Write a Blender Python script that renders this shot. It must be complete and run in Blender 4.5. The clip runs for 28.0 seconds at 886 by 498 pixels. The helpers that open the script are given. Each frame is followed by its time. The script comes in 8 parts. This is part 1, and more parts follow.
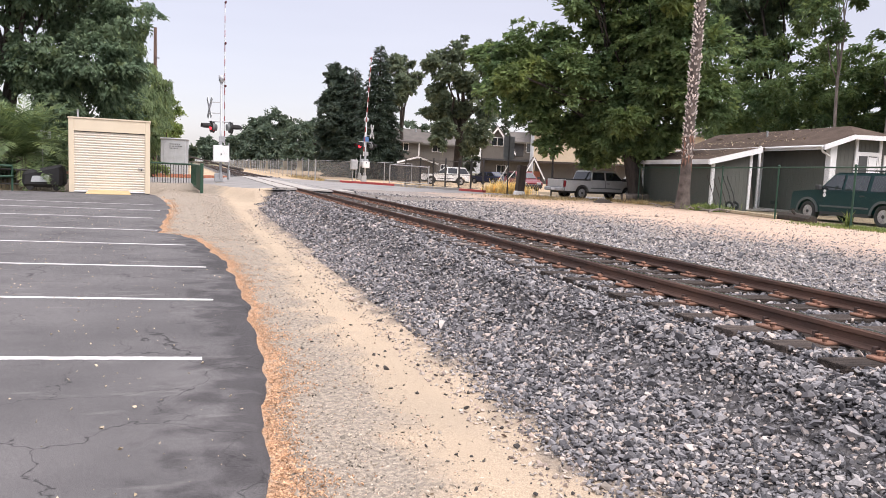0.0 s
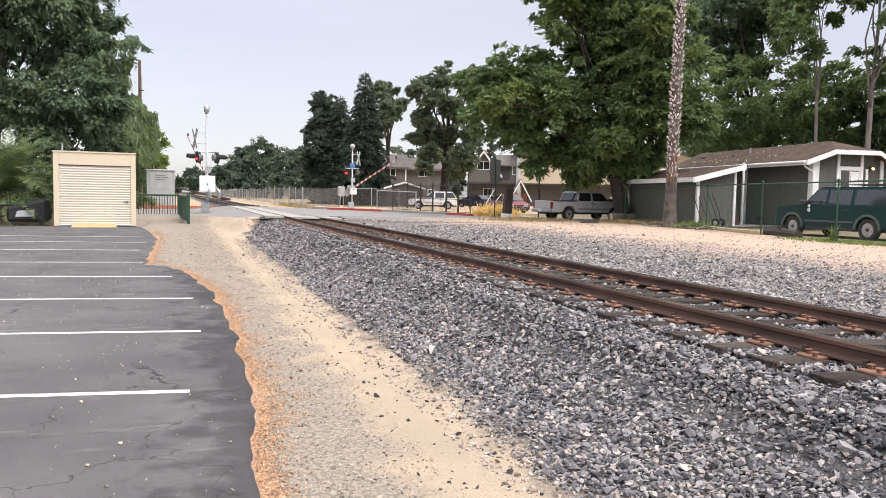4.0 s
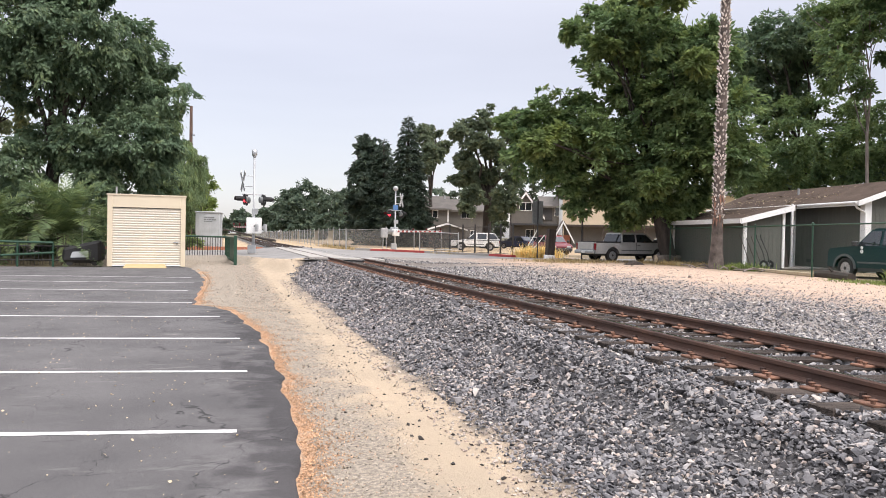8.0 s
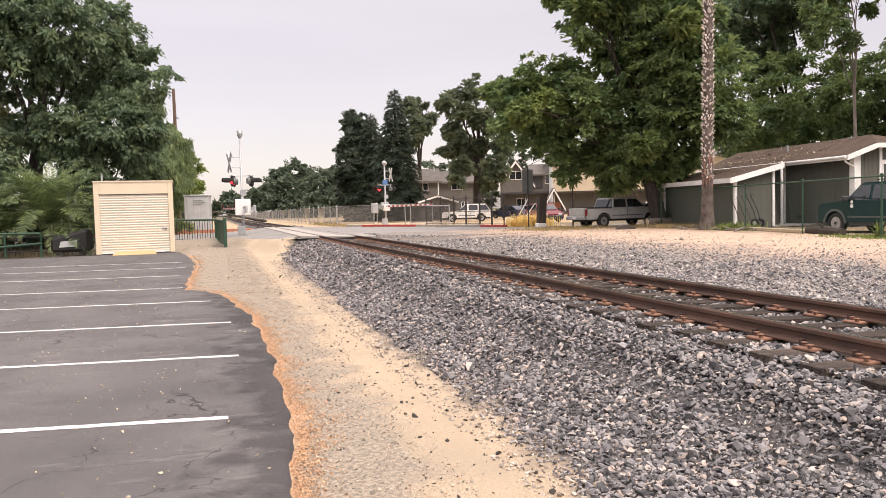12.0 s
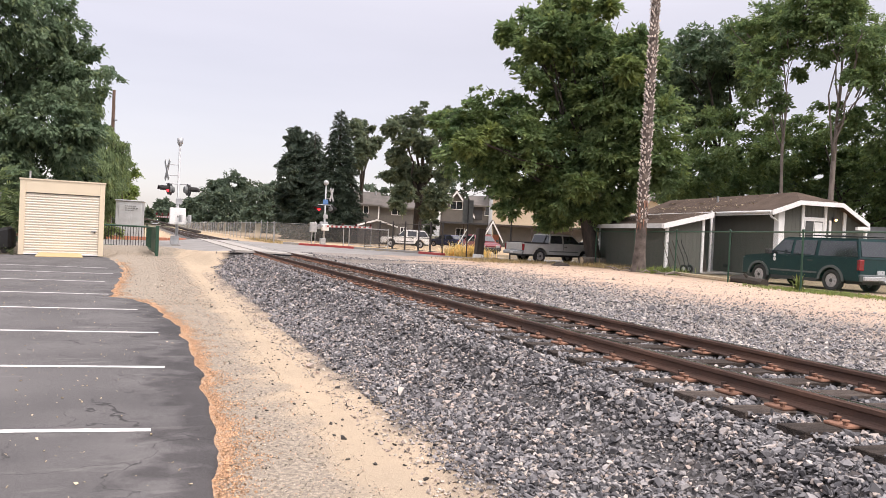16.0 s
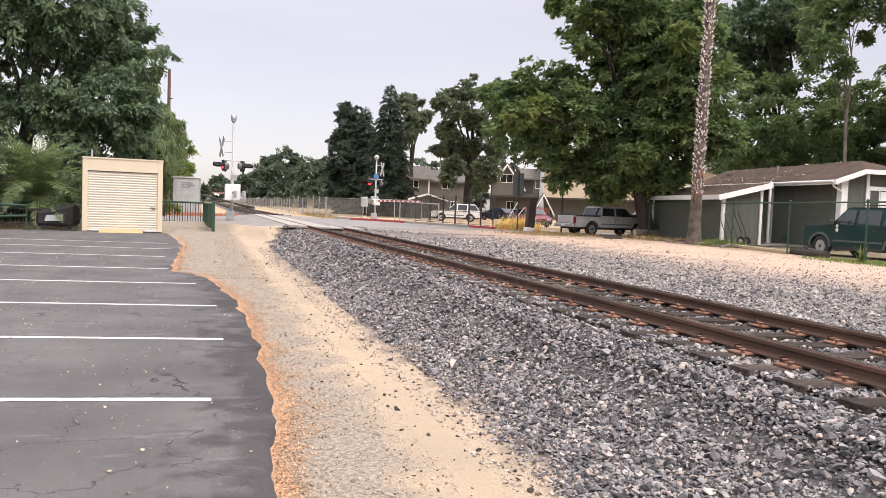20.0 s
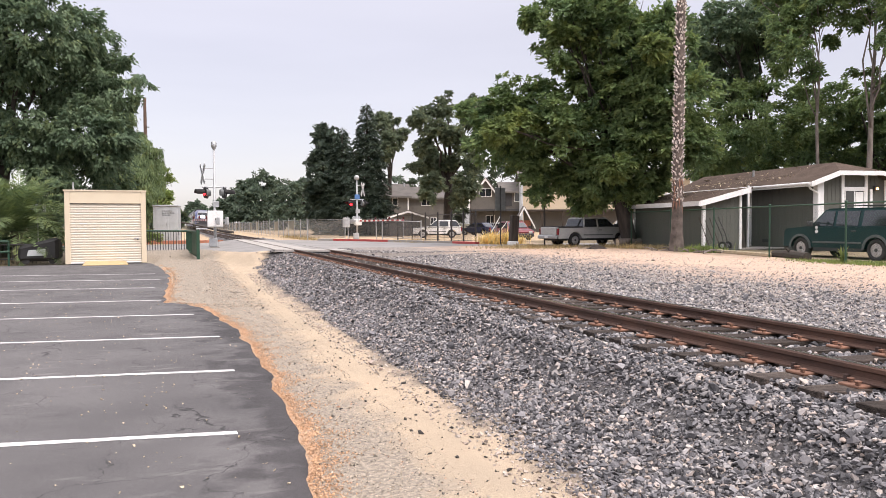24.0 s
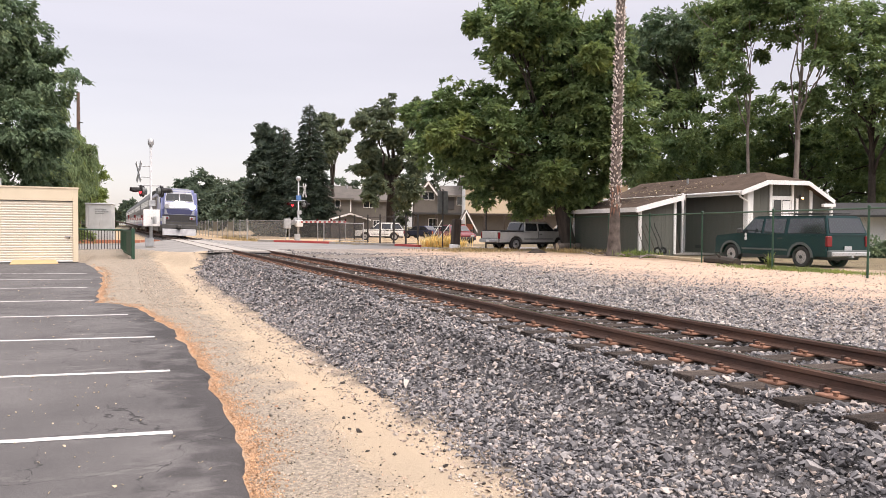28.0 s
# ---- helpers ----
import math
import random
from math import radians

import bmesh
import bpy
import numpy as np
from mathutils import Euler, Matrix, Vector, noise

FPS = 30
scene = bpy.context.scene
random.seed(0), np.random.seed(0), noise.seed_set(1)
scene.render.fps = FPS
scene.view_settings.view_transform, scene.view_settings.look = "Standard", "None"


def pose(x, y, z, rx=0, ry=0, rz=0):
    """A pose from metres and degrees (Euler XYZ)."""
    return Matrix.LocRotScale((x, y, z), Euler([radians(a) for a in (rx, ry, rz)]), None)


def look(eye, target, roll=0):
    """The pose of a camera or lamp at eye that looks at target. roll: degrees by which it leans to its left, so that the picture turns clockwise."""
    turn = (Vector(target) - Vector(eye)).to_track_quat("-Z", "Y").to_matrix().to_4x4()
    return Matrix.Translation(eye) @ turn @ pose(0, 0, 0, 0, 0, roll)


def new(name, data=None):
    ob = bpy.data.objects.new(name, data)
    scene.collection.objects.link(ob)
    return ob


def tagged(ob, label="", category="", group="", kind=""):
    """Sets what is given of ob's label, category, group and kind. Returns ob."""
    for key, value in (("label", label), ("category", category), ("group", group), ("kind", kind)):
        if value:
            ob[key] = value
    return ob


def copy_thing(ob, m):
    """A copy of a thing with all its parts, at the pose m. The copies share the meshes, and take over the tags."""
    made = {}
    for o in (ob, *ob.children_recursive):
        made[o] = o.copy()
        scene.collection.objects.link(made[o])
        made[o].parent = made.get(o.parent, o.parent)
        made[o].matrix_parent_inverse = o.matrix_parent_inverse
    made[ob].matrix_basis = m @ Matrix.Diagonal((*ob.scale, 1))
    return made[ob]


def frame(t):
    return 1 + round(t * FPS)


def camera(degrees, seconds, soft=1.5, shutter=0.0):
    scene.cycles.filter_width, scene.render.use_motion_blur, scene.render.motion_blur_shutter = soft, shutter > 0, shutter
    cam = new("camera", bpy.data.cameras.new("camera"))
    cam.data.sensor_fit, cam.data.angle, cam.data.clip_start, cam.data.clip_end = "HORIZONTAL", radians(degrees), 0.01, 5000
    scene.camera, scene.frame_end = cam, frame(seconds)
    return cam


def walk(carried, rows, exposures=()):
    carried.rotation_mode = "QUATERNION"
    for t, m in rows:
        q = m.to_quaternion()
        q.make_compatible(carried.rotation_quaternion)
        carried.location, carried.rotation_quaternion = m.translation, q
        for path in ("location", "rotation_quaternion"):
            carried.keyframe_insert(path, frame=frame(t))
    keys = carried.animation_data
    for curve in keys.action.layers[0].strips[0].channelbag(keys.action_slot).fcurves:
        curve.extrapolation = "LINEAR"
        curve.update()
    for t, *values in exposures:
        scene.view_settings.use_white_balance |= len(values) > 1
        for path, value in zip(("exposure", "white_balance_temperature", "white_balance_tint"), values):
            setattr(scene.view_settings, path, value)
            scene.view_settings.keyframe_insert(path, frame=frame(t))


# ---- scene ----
cam = camera(60.9, 28.0, soft=0.6)
# seconds, stops, kelvin, tint
EXPOSURES = [(0, 0.10, 6500, 18), (1, 0.10, 6500, 17), (2, 0.10, 6500, 14), (3.5, 0.10, 6500, 14), (8, 0.10, 6500, 14), (9, 0.10, 6950, 18), (10, 0.10, 7400, 20), (11, 0.10, 7700, 22), (12, 0.10, 7300, 20), (13, 0.10, 6900, 18), (17, 0.10, 6800, 18), (20, 0.10, 6800, 18), (23, 0.10, 6700, 17), (25, 0.10, 6680, 18), (28, 0.12, 6950, 18)]
PATH = [
    (0, -4.3788, -0.0681, 0.9433, 84.126, -2.491, -18.593),
    (0.5, -4.3693, -0.0293, 0.9249, 84.374, -1.695, -19.335),
    (1, -4.3279, -0.0273, 0.9625, 84.850, -0.887, -19.437),
    (1.5, -4.3207, 0.0171, 0.9533, 85.484, -0.440, -19.365),
    (2, -4.3340, -0.0692, 0.9566, 85.938, -0.368, -19.340),
    (2.5, -4.3339, -0.0236, 0.9446, 86.223, -0.612, -19.621),
    (3, -4.3394, -0.0565, 0.9464, 86.229, -0.840, -19.870),
    (3.5, -4.3524, -0.0490, 0.9451, 86.098, -1.005, -19.880),
    (5.5, -4.3668, -0.0757, 0.9411, 85.911, -1.297, -17.567),
    (6, -4.3958, -0.1541, 0.9621, 86.396, -1.705, -17.000),
    (6.5, -4.4032, -0.0569, 0.9619, 86.959, -2.069, -16.614),
    (7, -4.4050, -0.0502, 0.9498, 87.384, -2.104, -16.481),
    (7.5, -4.3944, -0.0757, 0.9474, 88.064, -1.722, -16.389),
    (8, -4.3939, -0.0757, 0.9533, 89.067, -1.044, -16.365),
    (8.5, -4.3516, 0.0495, 0.9696, 90.724, -0.301, -16.545),
    (9, -4.3205, 0.0217, 0.9837, 91.727, 0.283, -16.137),
    (9.5, -4.2910, 0.1233, 0.9509, 91.039, 0.884, -15.977),
    (10, -4.3231, 0.0271, 0.9718, 89.740, 1.312, -15.389),
    (10.5, -4.3054, 0.0102, 0.9851, 88.554, 1.694, -15.411),
    (11, -4.2978, 0.0151, 0.9678, 87.590, 1.988, -15.771),
    (11.5, -4.3156, -0.0091, 0.9762, 87.150, 1.889, -16.267),
    (12, -4.3101, 0.0000, 0.9732, 86.965, 1.525, -17.000),
    (12.5, -4.3210, 0.0038, 0.9886, 87.055, 0.820, -17.873),
    (13, -4.3111, 0.0140, 0.9675, 87.236, -0.066, -19.072),
    (13.5, -4.3265, 0.0039, 0.9656, 87.523, -0.900, -20.138),
    (15.5, -4.3538, -0.0033, 0.9560, 89.015, -2.635, -21.679),
    (16, -4.3657, -0.0296, 0.9634, 89.017, -2.658, -21.669),
    (16.5, -4.3598, -0.0225, 0.9628, 88.924, -2.597, -21.502),
    (17, -4.3637, -0.0209, 0.9610, 88.740, -2.558, -21.081),
    (17.5, -4.3661, -0.0227, 0.9585, 88.494, -2.579, -20.397),
    (18, -4.3690, -0.0211, 0.9583, 88.146, -2.544, -19.567),
    (18.5, -4.3761, -0.0264, 0.9596, 87.805, -2.495, -18.812),
    (19, -4.3754, -0.0270, 0.9579, 87.481, -2.412, -18.260),
    (19.5, -4.3803, -0.0311, 0.9565, 87.165, -2.340, -17.996),
    (20, -4.3737, -0.0314, 0.9578, 86.866, -2.162, -17.845),
    (20.5, -4.3763, -0.0373, 0.9551, 86.606, -1.971, -17.719),
    (22.5, -4.3733, -0.0479, 0.9580, 86.231, -0.835, -17.484),
    (23, -4.4904, -0.0642, 0.9759, 86.672, -0.309, -17.676),
    (23.5, -4.7042, -0.0552, 1.0352, 87.359, 0.136, -18.463),
    (24, -4.7106, -0.0670, 1.0398, 88.082, 0.281, -19.515),
    (24.5, -4.7406, -0.1521, 1.0380, 88.578, 0.079, -20.496),
    (25, -4.7425, -0.1570, 1.0284, 88.763, -0.186, -21.281),
    (25.5, -4.7543, -0.1612, 1.0241, 88.645, -0.179, -21.768),
    (26, -4.7606, -0.1709, 1.0283, 88.423, 0.014, -22.229),
    (26.5, -4.7462, -0.1642, 1.0284, 88.250, 0.334, -22.919),
    (27, -4.7374, -0.1704, 1.0284, 88.155, 0.428, -23.791),
    (27.5, -4.6966, -0.1353, 1.0235, 88.205, 0.160, -24.402),
    (28, -4.7226, -0.1592, 1.0180, 88.328, -0.483, -23.867),
]
walk(cam, [(t, pose(x, y, z, rx, ry, rz)) for t, x, y, z, rx, ry, rz in PATH], EXPOSURES)

# ---- sky, sun ----
SUN_AZ, SUN_EL = radians(150), radians(52)          # azimuth from +y towards +x


def make_world():
    world = bpy.data.worlds.new("overcast_sky")
    scene.world = world
    world.use_nodes = True
    nt = world.node_tree
    nt.nodes.clear()
    out = nt.nodes.new("ShaderNodeOutputWorld")
    sky = nt.nodes.new("ShaderNodeTexSky")
    sky.sky_type, sky.sun_disc = "NISHITA", False
    sky.sun_elevation, sky.sun_rotation = SUN_EL, SUN_AZ
    blue = nt.nodes.new("ShaderNodeBackground")
    blue.inputs["Strength"].default_value = 0.05
    nt.links.new(sky.outputs[0], blue.inputs["Color"])
    # the cloud deck: brighter overhead than at the horizon, with faint streaks
    co = nt.nodes.new("ShaderNodeTexCoord")
    sep = nt.nodes.new("ShaderNodeSeparateXYZ")
    nt.links.new(co.outputs["Generated"], sep.inputs[0])
    ramp = nt.nodes.new("ShaderNodeValToRGB")
    nt.links.new(sep.outputs["Z"], ramp.inputs[0])
    e = ramp.color_ramp.elements
    e[0].position, e[0].color = 0.0, (0.25, 0.25, 0.26, 1)
    e[1].position, e[1].color = 1.0, (1.5, 1.5, 1.5, 1)
    for pos, col in ((0.04, (0.325, 0.321, 0.332)), (0.22, (0.320, 0.318, 0.338)), (0.42, (0.44, 0.44, 0.46))):
        el = ramp.color_ramp.elements.new(pos)
        el.color = (*col, 1)
    mp = nt.nodes.new("ShaderNodeMapping")
    mp.inputs["Scale"].default_value = (1.2, 1.2, 7.0)
    nt.links.new(co.outputs["Generated"], mp.inputs[0])
    nz = nt.nodes.new("ShaderNodeTexNoise")
    nz.inputs["Scale"].default_value, nz.inputs["Detail"].default_value = 1.7, 4
    nt.links.new(mp.outputs[0], nz.inputs["Vector"])
    mr = nt.nodes.new("ShaderNodeMapRange")
    mr.inputs[1].default_value, mr.inputs[2].default_value = 0.3, 0.7
    mr.inputs[3].default_value, mr.inputs[4].default_value = 0.95, 1.05
    nt.links.new(nz.outputs[0], mr.inputs[0])
    mul = nt.nodes.new("ShaderNodeVectorMath")
    mul.operation = "SCALE"
    nt.links.new(ramp.outputs[0], mul.inputs[0])
    nt.links.new(mr.outputs[0], mul.inputs["Scale"])
    cloud = nt.nodes.new("ShaderNodeBackground")
    cloud.inputs["Strength"].default_value = 1.75
    nt.links.new(mul.outputs[0], cloud.inputs["Color"])
    add = nt.nodes.new("ShaderNodeAddShader")
    nt.links.new(blue.outputs[0], add.inputs[0])
    nt.links.new(cloud.outputs[0], add.inputs[1])
    nt.links.new(add.outputs[0], out.inputs[0])


make_world()
lamp = bpy.data.lights.new("sun", "SUN")
lamp.energy, lamp.angle, lamp.color = 2.6, radians(28), (1.0, 0.95, 0.88)
sun = new("sun", lamp)
sun.matrix_world = look((0, 0, 0), (-math.sin(SUN_AZ) * math.cos(SUN_EL), -math.cos(SUN_AZ) * math.cos(SUN_EL), -math.sin(SUN_EL)))


# ---- materials ----
def mat(name, c1, c2=None, rough=0.8, scale=6.0, fine=60.0, bump=0.15, metal=0.0, island=0.0, per_object=0.0, grain=0.15, stretch=(1, 1, 1), spec=0.5, dist=0.01, dirt=0.0):
    """Two-scale procedural surface: broad stains between c1 and c2, fine grain, relief, and value shifts by loose piece or by object."""
    m = bpy.data.materials.new(name)
    m.use_nodes = True
    nt = m.node_tree
    b = nt.nodes["Principled BSDF"]
    c2 = c2 or tuple(v * 0.75 for v in c1)
    co = nt.nodes.new("ShaderNodeTexCoord")
    mp = nt.nodes.new("ShaderNodeMapping")
    mp.inputs["Scale"].default_value = stretch
    nt.links.new(co.outputs["Object"], mp.inputs[0])
    n1 = nt.nodes.new("ShaderNodeTexNoise")
    n1.inputs["Scale"].default_value, n1.inputs["Detail"].default_value = scale, 5
    n2 = nt.nodes.new("ShaderNodeTexNoise")
    n2.inputs["Scale"].default_value, n2.inputs["Detail"].default_value = fine, 3
    for n in (n1, n2):
        nt.links.new(mp.outputs[0], n.inputs["Vector"])
    r = nt.nodes.new("ShaderNodeMapRange")
    r.inputs[1].default_value, r.inputs[2].default_value = 0.35, 0.65
    nt.links.new(n1.outputs[0], r.inputs[0])
    mix = nt.nodes.new("ShaderNodeMix")
    mix.data_type = "RGBA"
    mix.inputs["A"].default_value, mix.inputs["B"].default_value = (*c1, 1), (*c2, 1)
    nt.links.new(r.outputs[0], mix.inputs["Factor"])
    hsv = nt.nodes.new("ShaderNodeHueSaturation")
    nt.links.new(mix.outputs["Result"], hsv.inputs["Color"])
    val = nt.nodes.new("ShaderNodeMapRange")
    val.inputs[1].default_value, val.inputs[2].default_value = 0.3, 0.7
    val.inputs[3].default_value, val.inputs[4].default_value = 1 - grain, 1 + grain
    nt.links.new(n2.outputs[0], val.inputs[0])
    last = val.outputs[0]
    for amount, node, sock in ((island, "ShaderNodeNewGeometry", "Random Per Island"), (per_object, "ShaderNodeObjectInfo", "Random")):
        if amount:
            g = nt.nodes.new(node)
            k = nt.nodes.new("ShaderNodeMapRange")
            k.inputs[3].default_value, k.inputs[4].default_value = 1 - amount, 1 + amount
            nt.links.new(g.outputs[sock], k.inputs[0])
            mu = nt.nodes.new("ShaderNodeMath")
            mu.operation = "MULTIPLY"
            nt.links.new(last, mu.inputs[0])
            nt.links.new(k.outputs[0], mu.inputs[1])
            last = mu.outputs[0]
    nt.links.new(last, hsv.inputs["Value"])
    nt.links.new(hsv.outputs[0], b.inputs["Base Color"])
    b.inputs["Roughness"].default_value, b.inputs["Metallic"].default_value = rough, metal
    b.inputs["Specular IOR Level"].default_value = spec
    if bump:
        bp = nt.nodes.new("ShaderNodeBump")
        bp.inputs["Strength"].default_value, bp.inputs["Distance"].default_value = bump, dist
        nt.links.new(n2.outputs[0], bp.inputs["Height"])
        nt.links.new(bp.outputs[0], b.inputs["Normal"])
    return m


def glow(name, col, strength):
    m = bpy.data.materials.new(name)
    m.use_nodes = True
    b = m.node_tree.nodes["Principled BSDF"]
    b.inputs["Base Color"].default_value = (*col, 1)
    b.inputs["Emission Color"].default_value = (*col, 1)
    b.inputs["Emission Strength"].default_value = strength
    return m


def paint(name, col, rough=0.35, coat=0.3, metal=0.0):
    """Vehicle and enamel paint: gloss coat over a slightly uneven colour."""
    m = mat(name, col, tuple(v * 0.9 for v in col), rough, 3, 90, 0.02, metal)
    m.node_tree.nodes["Principled BSDF"].inputs["Coat Weight"].default_value = coat
    m.node_tree.nodes["Principled BSDF"].inputs["Coat Roughness"].default_value = 0.12
    return m


def leafy(name, c1, c2, trans=0.25):
    """Foliage: leaf by leaf shifts of value and hue, a little light through the leaf."""
    m = bpy.data.materials.new(name)
    m.use_nodes = True
    nt = m.node_tree
    b = nt.nodes["Principled BSDF"]
    g = nt.nodes.new("ShaderNodeNewGeometry")
    co = nt.nodes.new("ShaderNodeTexCoord")
    n1 = nt.nodes.new("ShaderNodeTexNoise")
    n1.inputs["Scale"].default_value = 0.55
    nt.links.new(co.outputs["Object"], n1.inputs["Vector"])
    r = nt.nodes.new("ShaderNodeMapRange")
    r.inputs[1].default_value, r.inputs[2].default_value = 0.35, 0.65
    nt.links.new(n1.outputs[0], r.inputs[0])
    mix = nt.nodes.new("ShaderNodeMix")
    mix.data_type = "RGBA"
    mix.inputs["A"].default_value, mix.inputs["B"].default_value = (*c1, 1), (*c2, 1)
    nt.links.new(r.outputs[0], mix.inputs["Factor"])
    hsv = nt.nodes.new("ShaderNodeHueSaturation")
    k = nt.nodes.new("ShaderNodeMapRange")
    k.inputs[3].default_value, k.inputs[4].default_value = 0.72, 1.35
    nt.links.new(g.outputs["Random Per Island"], k.inputs[0])
    nt.links.new(k.outputs[0], hsv.inputs["Value"])
    # younger, yellower sprays here and there
    n2 = nt.nodes.new("ShaderNodeTexNoise")
    n2.inputs["Scale"].default_value, n2.inputs["Detail"].default_value = 1.5, 3
    nt.links.new(co.outputs["Object"], n2.inputs["Vector"])
    r2 = nt.nodes.new("ShaderNodeMapRange")
    r2.inputs[1].default_value, r2.inputs[2].default_value, r2.inputs[4].default_value = 0.52, 0.72, 0.75
    nt.links.new(n2.outputs[0], r2.inputs[0])
    young = nt.nodes.new("ShaderNodeMix")
    young.data_type = "RGBA"
    young.inputs["B"].default_value = (c1[0] * 1.45, c1[1] * 1.25, c1[2] * 0.95, 1)
    nt.links.new(r2.outputs[0], young.inputs["Factor"])
    nt.links.new(mix.outputs["Result"], young.inputs["A"])
    nt.links.new(young.outputs["Result"], hsv.inputs["Color"])
    nt.links.new(hsv.outputs[0], b.inputs["Base Color"])
    b.inputs["Roughness"].default_value = 0.6
    b.inputs["Specular IOR Level"].default_value = 0.3
    tr = nt.nodes.new("ShaderNodeBsdfTranslucent")
    nt.links.new(hsv.outputs[0], tr.inputs["Color"])
    mx = nt.nodes.new("ShaderNodeMixShader")
    mx.inputs[0].default_value = trans
    nt.links.new(b.outputs[0], mx.inputs[1])
    nt.links.new(tr.outputs[0], mx.inputs[2])
    nt.links.new(mx.outputs[0], nt.nodes["Material Output"].inputs[0])
    return m


M = {}
M["rail"] = mat("rusty_rail_steel", (0.122, 0.066, 0.046), (0.064, 0.038, 0.031), 0.75, 5, 120, 0.25, 0.2, stretch=(1, 0.3, 1))
M["rail_top"] = mat("polished_rail_head", (0.80, 0.78, 0.77), (0.68, 0.65, 0.63), 0.16, 3, 60, 0.05, 1.0)
M["plate"] = mat("rusty_tie_plate", (0.25, 0.125, 0.08), (0.16, 0.082, 0.055), 0.85, 12, 150, 0.3, per_object=0.2)
M["tie"] = mat("creosoted_tie_wood", (0.110, 0.088, 0.075), (0.048, 0.039, 0.034), 0.9, 2.6, 16, 0.9, stretch=(0.5, 9, 9), per_object=0.35, dist=0.03, grain=0.35, spec=0.2)
M["stone_pale"] = mat("pale_stone", (0.40, 0.36, 0.31), (0.32, 0.25, 0.21), 0.85, 8, 70, 0.35, island=0.4, dist=0.004)
M["clod"] = mat("dark_clod", (0.06, 0.052, 0.046), (0.04, 0.036, 0.033), 0.9, 20, 90, 0.4, island=0.3)
M["chip"] = mat("orange_crumbled_earth", (0.54, 0.325, 0.19), (0.42, 0.27, 0.17), 0.95, 14, 70, 0.6, island=0.35, grain=0.35, dist=0.02)
M["edge_earth"] = mat("mottled_orange_earth", (0.54, 0.33, 0.195), (0.36, 0.275, 0.20), 0.95, 16, 90, 0.9, grain=0.4, dist=0.02, spec=0.2)
M["litter"] = mat("dry_litter", (0.46, 0.38, 0.27), (0.36, 0.28, 0.18), 0.9, 8, 70, 0.2, island=0.45)
M["asphalt"] = None
M["white_line"] = mat("worn_white_paint", (0.68, 0.67, 0.65), (0.50, 0.49, 0.48), 0.8, 3, 35, 0.2, grain=0.25)
M["cream"] = mat("cream_metal_paint", (0.68, 0.585, 0.435), (0.65, 0.555, 0.41), 0.5, 1.2, 30, 0.02, grain=0.02)
M["cream_door"] = mat("cream_roller_slat", (0.66, 0.60, 0.50), (0.63, 0.57, 0.475), 0.5, 1.5, 30, 0.02, per_object=0.02, grain=0.02)
M["ramp"] = mat("yellow_ramp_paint", (0.52, 0.39, 0.20), (0.46, 0.34, 0.18), 0.7, 4, 40, 0.1)
M["green"] = mat("green_fence_paint", (0.016, 0.064, 0.036), (0.013, 0.050, 0.028), 0.5, 5, 60, 0.05)
M["black"] = mat("black_iron", (0.018, 0.018, 0.02), (0.03, 0.028, 0.026), 0.6, 5, 60, 0.08)
M["galv"] = mat("galvanised_steel", (0.48, 0.49, 0.50), (0.36, 0.37, 0.38), 0.45, 8, 70, 0.05, 0.6)
M["alu"] = mat("aluminium_paint", (0.47, 0.48, 0.49), (0.38, 0.39, 0.40), 0.45, 5, 50, 0.04, 0.3)
M["white"] = mat("white_trim_paint", (0.80, 0.80, 0.79), (0.72, 0.72, 0.71), 0.55, 2, 50, 0.05)
M["red_paint"] = mat("red_paint", (0.46, 0.065, 0.06), (0.36, 0.06, 0.055), 0.6, 5, 50, 0.05)
M["red_lit"] = glow("lit_red_lens", (1.0, 0.03, 0.04), 4.0)
M["red_dark"] = mat("unlit_red_lens", (0.09, 0.012, 0.014), (0.07, 0.01, 0.012), 0.25, 5, 50, 0)
M["blue_sign"] = mat("blue_sign_sheet", (0.08, 0.20, 0.42), (0.08, 0.18, 0.38), 0.5, 5, 50, 0)
M["siding"] = mat("grey_green_siding", (0.104, 0.106, 0.092), (0.088, 0.090, 0.079), 0.75, 1.2, 40, 0.1, per_object=0.05, stretch=(1, 1, 0.3))
M["shingle"] = mat("brown_roof_shingle", (0.105, 0.078, 0.062), (0.070, 0.052, 0.042), 0.95, 1.4, 25, 0.5, dist=0.02, spec=0.1)
M["glass"] = mat("dark_window_glass", (0.03, 0.034, 0.038), (0.02, 0.024, 0.028), 0.05, 1, 5, 0, spec=0.9)
M["tyre"] = mat("tyre_rubber", (0.018, 0.018, 0.019), (0.03, 0.029, 0.028), 0.85, 9, 80, 0.1)
M["rim"] = mat("wheel_alloy", (0.5, 0.5, 0.51), (0.4, 0.4, 0.41), 0.35, 9, 60, 0.02, 0.8)
M["dark_plastic"] = mat("dark_plastic", (0.03, 0.03, 0.032), (0.04, 0.04, 0.042), 0.6, 9, 60, 0.05)
M["suv_green"] = paint("dark_green_car_paint", (0.001, 0.027, 0.029), 0.28, 0.05)
M["suv_green"].node_tree.nodes["Principled BSDF"].inputs["Specular IOR Level"].default_value = 0.3
M["grey_trim"] = mat("grey_body_cladding", (0.17, 0.18, 0.18), (0.13, 0.14, 0.14), 0.6, 5, 60, 0.03)
M["silver"] = paint("silver_grey_car_paint", (0.54, 0.54, 0.525), 0.35, 0.4, 0.2)
M["white_car"] = paint("white_car_paint", (0.76, 0.76, 0.75))
M["red_car"] = paint("dark_red_car_paint", (0.17, 0.018, 0.028))
